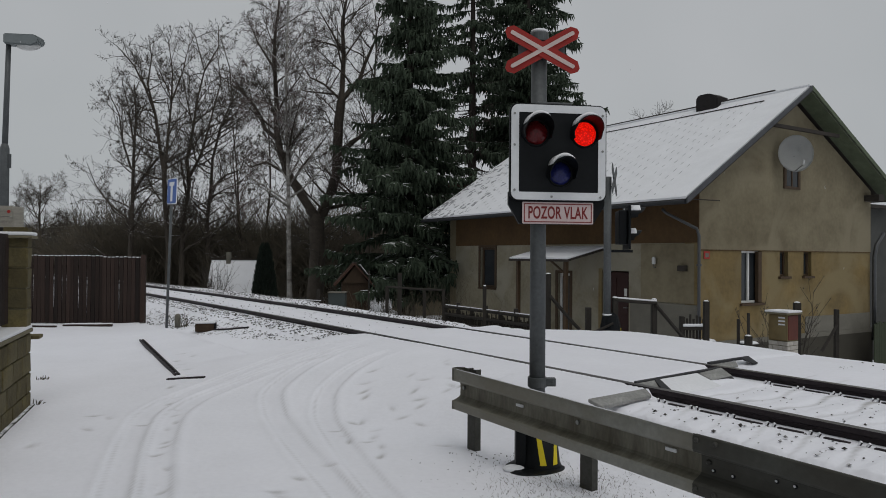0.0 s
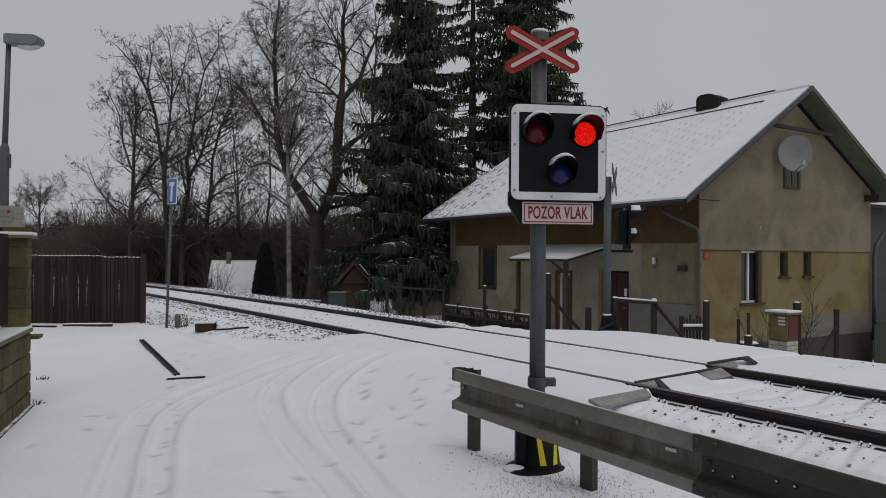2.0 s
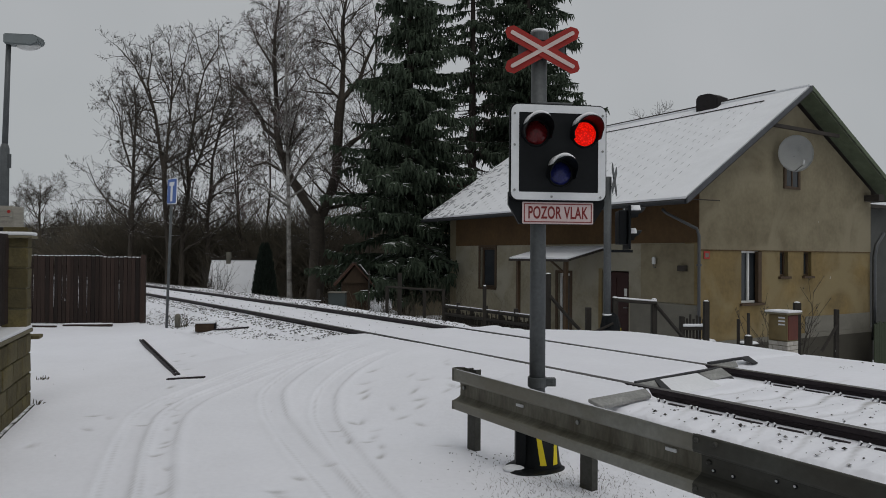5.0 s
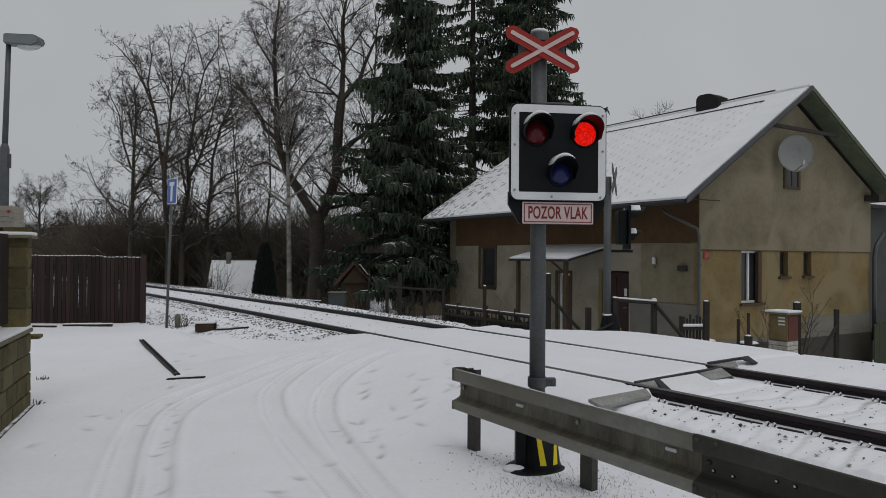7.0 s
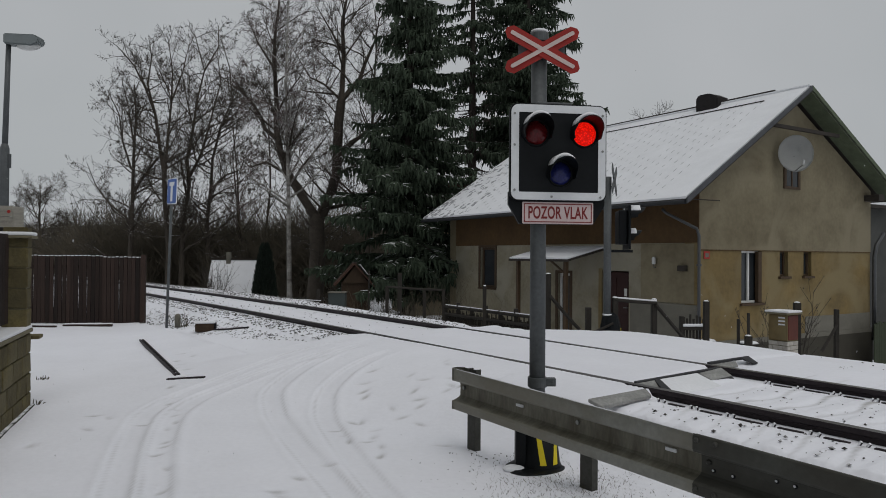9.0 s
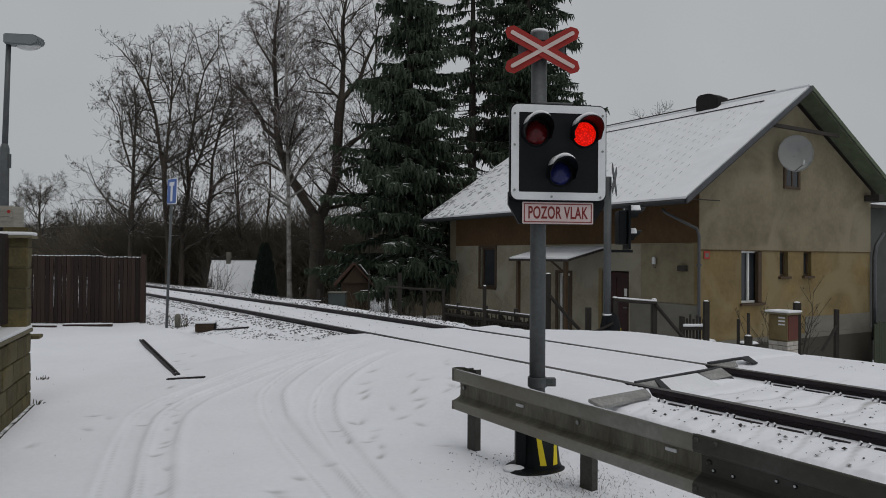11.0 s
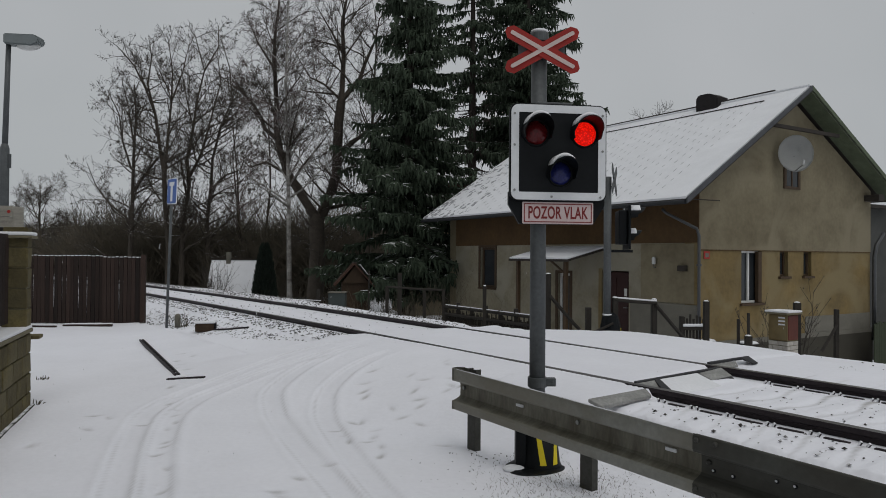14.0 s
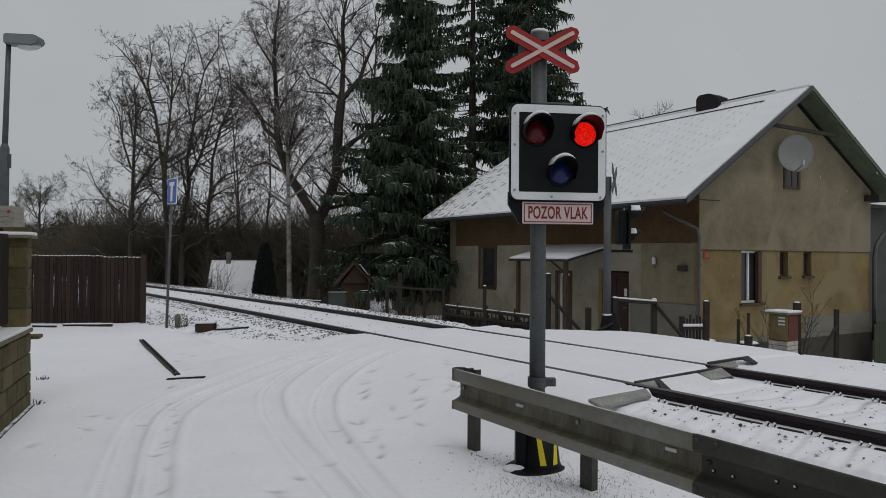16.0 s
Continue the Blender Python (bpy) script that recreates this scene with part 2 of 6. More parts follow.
def tb(pts, r, sides=10):
    return tube(bmesh.new(), pts, r, sides)


def prism(bm, outline, depth, m=None):
    """A plate with an outline in x and z, depth thick along y."""
    a = [bm.verts.new((x, 0, z)) for x, z in outline]
    b = [bm.verts.new((x, depth, z)) for x, z in outline]
    bm.faces.new(a)
    bm.faces.new(b[::-1])
    k = len(a)
    for i in range(k):
        bm.faces.new((a[i], b[i], b[(i + 1) % k], a[(i + 1) % k])[::-1])
    if m is not None:
        bmesh.ops.transform(bm, matrix=m, verts=a + b)
    bmesh.ops.recalc_face_normals(bm, faces=bm.faces)
    return bm


def pr(outline, depth, m=None):
    return prism(bmesh.new(), outline, depth, m)


def rounded(x0, x1, z0, z1, r, seg=6):
    pts = []
    for cx, cz, a0 in ((x1 - r, z1 - r, 0), (x0 + r, z1 - r, 90), (x0 + r, z0 + r, 180), (x1 - r, z0 + r, 270)):
        for k in range(seg + 1):
            a = radians(a0 + 90 * k / seg)
            pts.append((cx + r * math.cos(a), cz + r * math.sin(a)))
    return pts


def raw(name, verts, faces, material, parent=None, label=""):
    me = bpy.data.meshes.new(name)
    me.from_pydata(verts, [], faces)
    for mm in (material if isinstance(material, (list, tuple)) else [material]):
        me.materials.append(mm)
    ob = new(name, me)
    if parent:
        ob.parent = parent
    if label:
        ob["label"] = label
    return ob


# ---- the railway's line: it bends gently to the left ----
RAIL_Z = 0.36
GAUGE = 1.505


def rail_line():
    p = Vector((2.767, 4.456))
    fwd, back = [], []
    q = p.copy()
    for i in range(1, 341):
        a = radians(33.89)
        q = q - Vector((-math.sin(a), math.cos(a))) * 0.1
        back.append((-0.1 * i, q.copy(), a))
    q = p.copy()
    for i in range(0, 900):
        a = radians(33.89 + 0.2269 * min(i * 0.1, 40))
        fwd.append((0.1 * i, q.copy(), a))
        q = q + Vector((-math.sin(a), math.cos(a))) * 0.1
    return back[::-1] + fwd


LINE = rail_line()
LS = np.array([r[0] for r in LINE])
LP = np.array([tuple(r[1]) for r in LINE])
LA = np.array([r[2] for r in LINE])


def on_track(s, n, z=0.0):
    """The place at s metres along the nearer rail, n metres beyond it."""
    x, y, a = np.interp(s, LS, LP[:, 0]), np.interp(s, LS, LP[:, 1]), np.interp(s, LS, LA)
    return Vector((x + n * math.cos(a), y + n * math.sin(a), z))


def track_frame(s, n, z=0.0):
    """x along the line towards the right-hand end, y across to the far side."""
    a = float(np.interp(s, LS, LA))
    return Matrix.Translation(on_track(s, n, z)) @ Matrix.Rotation(a - math.pi / 2, 4, "Z")


def to_track(x, y):
    x, y = np.atleast_1d(x), np.atleast_1d(y)
    best = np.full(x.shape, 1e9)
    idx = np.zeros(x.shape, int)
    for k in range(0, len(LS), 4):
        d = (x - LP[k, 0]) ** 2 + (y - LP[k, 1]) ** 2
        m = d < best
        best[m], idx[m] = d[m], k
    dx, dy = x - LP[idx, 0], y - LP[idx, 1]
    a = LA[idx]
    return LS[idx] + (-np.sin(a) * dx + np.cos(a) * dy), np.cos(a) * dx + np.sin(a) * dy


def smooth(a, b, v):
    t = np.clip((v - a) / (b - a), 0, 1)
    return t * t * (3 - 2 * t)


CROSS_A, CROSS_B, SKEW = 1.68, 6.7, 0.31
TYRES = (((-1.62, 3.2), (-1.95, 4.2), (-2.42, 5.5), (-2.68, 6.4), (-2.66, 7.2), (-2.3, 8.1), (-1.75, 8.85), (-0.85, 9.7), (0.2, 10.4)),
         ((-1.40, 3.2), (-1.70, 4.2), (-2.18, 5.5), (-2.42, 6.4), (-2.40, 7.1), (-2.0, 7.85), (-1.45, 8.5), (-0.6, 9.3), (0.4, 10.0)),
         ((-0.2, 3.2), (-0.58, 4.3), (-1.1, 5.4), (-1.47, 6.3), (-1.72, 7.1), (-1.6, 7.8), (-1.25, 8.6), (-0.4, 9.3), (0.6, 9.9)),
         ((0.1, 3.2), (-0.35, 4.3), (-0.75, 5.4), (-1.05, 6.3), (-1.15, 7.0), (-0.95, 7.7), (-0.45, 8.4), (0.4, 9.0), (1.3, 9.6)))


def noise2(x, y, scale, seed):
    out = np.zeros(len(x))
    for i in range(len(x)):
        out[i] = noise.noise((x[i] * scale + seed, y[i] * scale, seed * 0.37))
    return out


def ground_z(x, y):
    x, y = np.atleast_1d(np.asarray(x, float)), np.atleast_1d(np.asarray(y, float))
    s, n = to_track(x, y)
    inside = smooth(-0.02, 0.10, s - np.where(n < -0.06, CROSS_A, 1.97 + 0.18 * np.clip(n, 0, 2))) * (1 - smooth(CROSS_B - 0.1, CROSS_B + 0.6, s))
    # the road climbs to the deck of the crossing
    n0 = -1.35 - 1.9 * smooth(1.9, 5.5, s)
    deck = np.where(n < 0, (RAIL_Z - 0.005) * smooth(0, 1, (n - n0) / (-0.2 - n0)), RAIL_Z - 0.005)
    bed = np.where(n < 0, 0.03 + 0.215 * smooth(-1.5, -0.30, n), 0.245)
    bed = bed + np.where(s > CROSS_B, 0.045, 0.040) * (n > -0.6)
    # humps over the sleepers, hollows beside the rails between them
    ph = np.cos(2 * np.pi * (s + 12.0) / 0.31)
    close = np.minimum(np.abs(n), np.abs(n - GAUGE))
    bed = bed + 0.024 * np.clip(ph, -0.30, 0.35) * ((n > -0.6) & (n < GAUGE + 0.6)) * smooth(0.10, 0.26, close) - 0.006 * (1 - smooth(0.10, 0.24, close)) * (s < 4)
    near = np.where(s > CROSS_B, 0.08 * smooth(-3.5, -1.2, n), 0.0)
    z = np.maximum(near, 0) * (n < 0) + 0
    z = np.where(n < -1.5, near + 0.03 * smooth(-2.2, -1.5, n), bed)
    z = z * (1 - inside) + deck * inside
    # beyond the line the ground falls to the yards
    edge = np.where(inside > 0.5, 3.2, 3.3)
    top_far = z
    shoulder = np.where(n > 1.9, (0.345 - 0.06 * np.exp(-((n - 1.9) / 0.3) ** 2)) * (s < 4) + 0.225 * (s >= 4), top_far)
    top_far = np.where(n > 1.9, top_far * inside + shoulder * (1 - inside), top_far)
    brink = 3.35 - 1.1 * smooth(4.6, 6.2, s) * (1 - 0.5 * smooth(6.8, 8.5, s)) * (1 - smooth(11.0, 18.0, s))
    fall = smooth(brink, brink + 1.15, n)
    z = np.where(n > 1.9, top_far * (1 - fall) + (-1.3) * fall, z)
    z = z - 0.5 * smooth(6.0, 8.0, x) * (1 - smooth(20, 26, y)) * (n > 1.9) * fall
    # far land
    r = np.hypot(x, y)
    z = z * (1 - smooth(60, 120, r)) + (-0.5) * smooth(60, 120, r)
    return z


# ---- ground ----
GRID = []


def snow_ground():
    xs = np.concatenate([[-900, -400, -200, -120, -80], np.arange(-60, -12, 1.0), np.arange(-12, -4.6, 0.2), np.arange(-4.6, -2.9, 0.035), np.arange(-2.9, 0.6, 0.022), np.arange(0.6, 3.6, 0.035), np.arange(3.6, 5.0, 0.04), np.arange(5.0, 14, 0.25), np.arange(14, 40, 1.0), [60, 100, 200, 400, 900]])
    ys = np.concatenate([[-900, -300, -100, -40, -15, -5], np.arange(0, 3.4, 0.2), np.arange(3.4, 8.2, 0.024), np.arange(8.2, 9.0, 0.035), np.arange(9.0, 10.6, 0.06), np.arange(10.6, 26, 0.2), np.arange(26, 60, 1.0), [70, 90, 130, 200, 400, 900, 1500]])
    X, Y = np.meshgrid(xs, ys)
    x, y = X.ravel(), Y.ravel()
    z = ground_z(x, y)
    close = (np.hypot(x, y) < 30)
    nz = np.zeros(len(x))
    ii = np.nonzero(close)[0]
    nz[ii] = 0.022 * noise2(x[ii], y[ii], 0.55, 3.1) + 0.007 * noise2(x[ii], y[ii], 2.6, 7.7)
    # ruts left by tyres: packed-snow grey, plus shade painted along their edges
    worn_shaded = np.zeros(len(x))
    scuff = np.zeros(len(x))
    s, n = to_track(x, y)
    open_road = 1 - smooth(-0.9, -0.35, n)
    for line in TYRES:
        p = np.array(line)
        tt = np.linspace(0, len(p) - 1, 160)
        px, py = np.interp(tt, range(len(p)), p[:, 0]), np.interp(tt, range(len(p)), p[:, 1])
        kern = np.ones(15) / 15
        px[7:-7], py[7:-7] = np.convolve(px, kern, "valid"), np.convolve(py, kern, "valid")
        d = np.full(len(x), 9.0)
        w = (np.abs(x) < 4) & (y > 2.5) & (y < 11)
        for a, b in zip(px, py):
            d[w] = np.minimum(d[w], np.hypot(x[w] - a, y[w] - b))
        wob = 0.7 + 0.5 * np.sin(5 * x + 2) * np.sin(4 * y)
        nz += open_road * (-0.014 * (1 - smooth(0.06, 0.105, d)) + 0.008 * np.exp(-((d - 0.14) / 0.025) ** 2))
        worn_shaded = np.maximum(worn_shaded, open_road * (0.27 * wob * np.exp(-((d - 0.092) / 0.011) ** 2) + 0.035 * (1 - smooth(0.05, 0.11, d))))
    # footprints and scuffs
    rng = np.random.default_rng(4)
    steps = [(-3.6 + 0.10 * i + rng.normal(0, 0.06), 9.9 - 0.3 * i + rng.normal(0, 0.08)) for i in range(20)]
    steps += [(-1.05 + 0.1 * i + rng.normal(0, 0.1), 4.2 + 0.25 * i + rng.normal(0, 0.12)) for i in range(7)]
    steps += [(rng.uniform(-0.9, 1.0), rng.uniform(5.2, 7.6)) for i in range(42)]
    steps += [(rng.uniform(-3.4, -2.2), rng.uniform(4.2, 6.4)) for i in range(6)]
    for a, b in steps:
        w = (np.abs(x - a) < 0.3) & (np.abs(y - b) < 0.3)
        t = rng.uniform(0, 3.1)
        u, v = (x[w] - a) * math.cos(t) + (y[w] - b) * math.sin(t), -(x[w] - a) * math.sin(t) + (y[w] - b) * math.cos(t)
        nz[w] -= rng.uniform(0.006, 0.016) * np.exp(-(u / 0.045) ** 2 - (v / 0.09) ** 2) * open_road[w]
        scuff[w] = np.maximum(scuff[w], rng.uniform(0.3, 1.0) * np.exp(-(u / 0.022) ** 2 - (v / 0.06) ** 2) * open_road[w])
    # shade painted along the sleeper humps' edges, fading away from the rails
    off = np.minimum(np.abs(n), np.abs(n - GAUGE))
    inner = (n > 0.12) & (n < GAUGE - 0.12)
    edge = (s - 1.42 + 0.10 * (off - 0.1) + 0.02 * np.sin(9 * n) + 0.155) / 0.31
    near_edge = np.abs(edge - np.round(edge)) * 0.31
    streak = np.exp(-(near_edge / 0.016) ** 2) * np.exp(-off / np.where(inner, 0.42, 0.26)) * (off > 0.13) * (s < 1.55) * (s > -7) * (n > -0.62) * (n < 2.1)
    nz += 0.006 * streak
    worn_shaded = np.maximum(worn_shaded, streak * (1.3 + 0.6 * np.sin(7.1 * np.round(edge) + 3 * n)))
    nx, ny = len(xs), len(ys)
    z = z + nz * (1 - 0.7 * ((n > -0.3) & (n < 1.8)))
    GRID.extend([xs, ys, z.reshape(ny, nx)])
    faces = [(j * nx + i, j * nx + i + 1, (j + 1) * nx + i + 1, (j + 1) * nx + i) for j in range(ny - 1) for i in range(nx - 1)]
    ob = raw("ground", list(zip(x.tolist(), y.tolist(), z.tolist())), faces, SNOW)
    ob.data.polygons.foreach_set("use_smooth", [True] * len(ob.data.polygons))
    ob.data.attributes.new("pressed_shade", "FLOAT", "POINT").data.foreach_set("value", np.clip(np.maximum(worn_shaded, 0.7 * scuff), 0, 1).tolist())
    tagged(ob, "thin trodden snow over road verge and yards", "snowy ground", kind="structure")


snow_ground()


def snow_z(x, y):
    """Height of the snow's own surface."""
    xs, ys, Z = GRID
    i = int(np.clip(np.searchsorted(xs, x) - 1, 0, len(xs) - 2))
    j = int(np.clip(np.searchsorted(ys, y) - 1, 0, len(ys) - 2))
    u, v = (x - xs[i]) / (xs[i + 1] - xs[i]), (y - ys[j]) / (ys[j + 1] - ys[j])
    return float(Z[j, i] * (1 - u) * (1 - v) + Z[j, i + 1] * u * (1 - v) + Z[j + 1, i] * (1 - u) * v + Z[j + 1, i + 1] * u * v)


# ---- track ----
def rail(n, name):
    prof = [(-0.036, 0.0), (0.036, 0.0), (0.036, -0.035), (0.010, -0.05), (0.010, -0.13), (0.062, -0.145), (0.062, -0.16),
            (-0.062, -0.16), (-0.062, -0.145), (-0.010, -0.13), (-0.010, -0.05), (-0.036, -0.035)]
    verts, faces = [], []
    ss = np.arange(-30, 70, 0.5)
    k = len(prof)
    for s in ss:
        for a, b in prof:
            verts.append(on_track(s, n + a, RAIL_Z + b))
    for i in range(len(ss) - 1):
        for j in range(k):
            a, b = i * k + j, i * k + (j + 1) % k
            faces.append((a, a + k, b + k, b))
    ob = raw(name, verts, faces, [RAIL, RAIL_TOP])
    for i, f in enumerate(ob.data.polygons):
        f.material_index = 1 if i % k == 0 else 0
    return tagged(ob, "dark rusty steel rail of a single railway line", "rail", group="rails of the line", kind="structure")


rail(0.0, "rail_near")
rail(GAUGE, "rail_far")


def sleepers():
    rng = random.Random(5)
    bm = bmesh.new()
    box(bm, -0.12, 0.12, -0.52, GAUGE + 0.52, -0.13, 0.0, 0.02)
    me = bpy.data.meshes.new("sleeper")
    bm.to_mesh(me)
    bm.free()
    me.materials.append(SLEEPER)
    bm = bmesh.new()
    box(bm, -0.055, 0.055, -0.055, 0.055, 0.0, 0.085, 0.012)
    cl = bpy.data.meshes.new("rail_clip")
    bm.to_mesh(cl)
    bm.free()
    cl.materials.append(SLEEPER)
    s = -12.0
    while s < 45:
        if not CROSS_A + 0.15 < s < CROSS_B - 0.2:
            m = track_frame(s, 0, RAIL_Z - 0.180)
            ob = new("sleeper", me)
            ob.matrix_world = m @ pose(0, 0, rng.uniform(-0.012, 0.012), 0, 0, rng.uniform(-1, 1))
            tagged(ob, "tarred wooden railway sleeper under thin snow", "sleeper", group="sleepers of the line")
            for n in (-0.10, 0.10, GAUGE - 0.10, GAUGE + 0.10):
                c = new("rail_clip", cl)
                c.parent = ob
                c.matrix_basis = pose(0, n, 0)
        s += 0.62


sleepers()


def slot_bars():
    """Dark bars in place of the shaded slots along the rails, with clips between."""
    rng = random.Random(14)
    rails = (bpy.data.objects["rail_near"], bpy.data.objects["rail_far"])
    for k in range(26):
        a = 1.45 - k * 0.31
        for r, n in ((rails[0], -0.125), (rails[0], 0.125), (rails[1], GAUGE - 0.125), (rails[1], GAUGE + 0.125)):
            p = on_track(a, n)
            h = rng.uniform(0.07, 0.105)
            ob = part("slot_bar", bx(-h, h, -0.015, 0.015, -0.03, 0.010, 0.003), RAIL, r)
            ob.matrix_basis = track_frame(a, n, snow_z(p.x, p.y))
            # the two snow-capped clip bars at the sleeper between
            for da in (0.120, 0.172):
                q = on_track(a + da, n)
                c = part("rail_clip", bx(-0.007, 0.007, -0.009, 0.009, -0.02, 0.026, 0.003), RAIL, r)
                c.matrix_basis = track_frame(a + da, n, snow_z(q.x, q.y)) @ pose(0, 0, 0, rng.uniform(-20, 20), rng.uniform(5, 40), 0)
                part("clip_snow", bx(-0.012, 0.003, -0.011, 0.008, 0.0, 0.031, 0.004), SNOW_ROOF, c)


slot_bars()


def ballast():
    """Loose stones poking out of the snow beside and between the rails."""
    rng = random.Random(9)
    verts, faces = [], []

    def stone(p, r):
        b = len(verts)
        turn = rng.uniform(0, 1.57)
        ca, sa = math.cos(turn), math.sin(turn)
        for i in range(6):
            d = ((ca, sa, 0), (-sa, ca, 0), (-ca, -sa, 0), (sa, -ca, 0), (0.3 * ca, 0.3 * sa, 1), (0, 0, -1))[i]
            k = r * rng.uniform(0.55, 1.4)
            verts.append((p[0] + d[0] * k, p[1] + d[1] * k, p[2] + d[2] * k * 0.55))
        for i in range(4):
            faces.append((b + i, b + (i + 1) % 4, b + 4))
            faces.append((b + (i + 1) % 4, b + i, b + 5))
    pts = []
    for i in range(21000):
        s, n = rng.uniform(CROSS_B + 0.2, 30), rng.choice((rng.uniform(-1.9, -0.1), rng.uniform(-1.9, -0.1), rng.uniform(1.6, 3.4), rng.uniform(0.1, 1.4)))
        if n > 0 and n < 1.5 and rng.random() < 0.94:
            continue
        pts.append((s, n, rng.uniform(0.008, 0.023)))
    for i in range(1400):
        s, n = rng.uniform(-6, CROSS_A - 0.1), rng.choice((rng.uniform(-0.8, -0.1), rng.uniform(0.1, 1.4), rng.uniform(1.6, 3.2)))
        pts.append((s, n, 0.006 + 0.014 * rng.random() ** 3))
    P = [on_track(s, n) for s, n, r in pts]
    # dirt thrown up round the foot of the signal and the first post
    for i in range(70):
        cx, cy, sp = rng.choice(((0.30, 5.08, 0.17), (0.50, 4.85, 0.2), (0.75, 4.55, 0.22), (0.2, 4.9, 0.3)))
        P.append(Vector((rng.gauss(cx, sp), rng.gauss(cy, sp * 0.8), 0)))
        pts.append((0, 0, rng.uniform(0.003, 0.009)))
    Z = ground_z([p.x for p in P], [p.y for p in P])
    for p, z, (s, n, r) in zip(P, Z, pts):
        # the road's smooth snow ends where the ballast shoulder begins
        if s > CROSS_B and n < 0 and p.y < 12.57 - 0.967 * (p.x + 4.55) + 0.35 * noise.noise((p.x * 1.5, p.y * 1.5, 3)):
            continue
        stone((p.x, p.y, z + r * (0.25 if s > CROSS_B else 0.0)), r)
    ob = raw("ballast", verts, faces, GRAVEL)
    tagged(ob, "dark crushed stone poking through snow by the rails", "ballast", kind="stuff")


ballast()


# ---- warning signal of the crossing ----
MOVERS = []


def hood(r, length, thick=0.006):
    """A peaked half-open visor over a lamp, along -y."""
    bm = bmesh.new()
    seg = 18
    rings = []
    for k in range(seg + 1):
        a = radians(-25 + 230 * k / seg)
        reach = length * (0.45 + 0.55 * max(0.0, math.sin(a)) ** 0.6)
        for q in (r, r + thick):
            rings.append((bm.verts.new((q * math.cos(a), 0.0, q * math.sin(a))), bm.verts.new((q * math.cos(a), -reach, q * math.sin(a)))))
    for k in range(seg):
        i0, o0, i1, o1 = rings[2 * k], rings[2 * k + 1], rings[2 * k + 2], rings[2 * k + 3]
        bm.faces.new((i0[0], i0[1], i1[1], i1[0]))
        bm.faces.new((o0[0], o1[0], o1[1], o0[1]))
        bm.faces.new((i0[1], o0[1], o1[1], i1[1]))
    for q in (0, seg):
        i0, o0 = rings[2 * q], rings[2 * q + 1]
        bm.faces.new((i0[0], o0[0], o0[1], i0[1]))
    bmesh.ops.recalc_face_normals(bm, faces=bm.faces)
    return bm


def hood_snow(r):
    """Snow lying along the crown of a visor."""
    bm = bmesh.new()
    seg = 12
    rows = []
    for k in range(seg + 1):
        f = k / seg
        a = radians(38 + 112 * f)
        t = 0.005 + 0.024 * math.sin(math.pi * f)
        rows.append([bm.verts.new(((r + q) * math.cos(a), y, (r + q) * math.sin(a))) for q, y in ((0.004, -0.125), (t, -0.12), (t, -0.004), (0.004, 0.0))])
    for a, b in zip(rows, rows[1:]):
        for k in range(4):
            bm.faces.new((a[k], a[(k + 1) % 4], b[(k + 1) % 4], b[k]))
    bm.faces.new(rows[0])
    bm.faces.new(rows[-1][::-1])
    bmesh.ops.recalc_face_normals(bm, faces=bm.faces)
    return bm


def ball_lens(name, r, mats, parent, label):
    bm = bmesh.new()
    bmesh.ops.create_uvsphere(bm, u_segments=32, v_segments=18, radius=r)
    for f in bm.faces:
        f.material_index = 1 if f.calc_center_median().y > 0 and len(mats) > 1 else 0
    return part(name, bm, mats, parent, label, smooth=True)


def cross_arm(parent, angle, y):
    L, w = 0.283, 0.048
    tip = 0.034
    out = [(-L + tip, w), (L - tip, w), (L, w - 0.034), (L, -w + 0.034), (L - tip, -w), (-L + tip, -w), (-L, -w + 0.034), (-L, w - 0.034)]
    turn = Matrix.Rotation(radians(angle), 4, "Y")
    arm = part("cross_arm", pr([(x * 1.0, z) for x, z in out], 0.006, Matrix.Translation((0, y, 0)) @ turn), RED_PAINT, parent)
    part("white_stripe", pr(rounded(-L + 0.035, L - 0.035, -0.0135, 0.0135, 0.013), 0.003, Matrix.Translation((0, -0.0085 - 0.0006 * (angle > 0), 0)) @ turn), PINK, arm, "faded white reflective stripe")


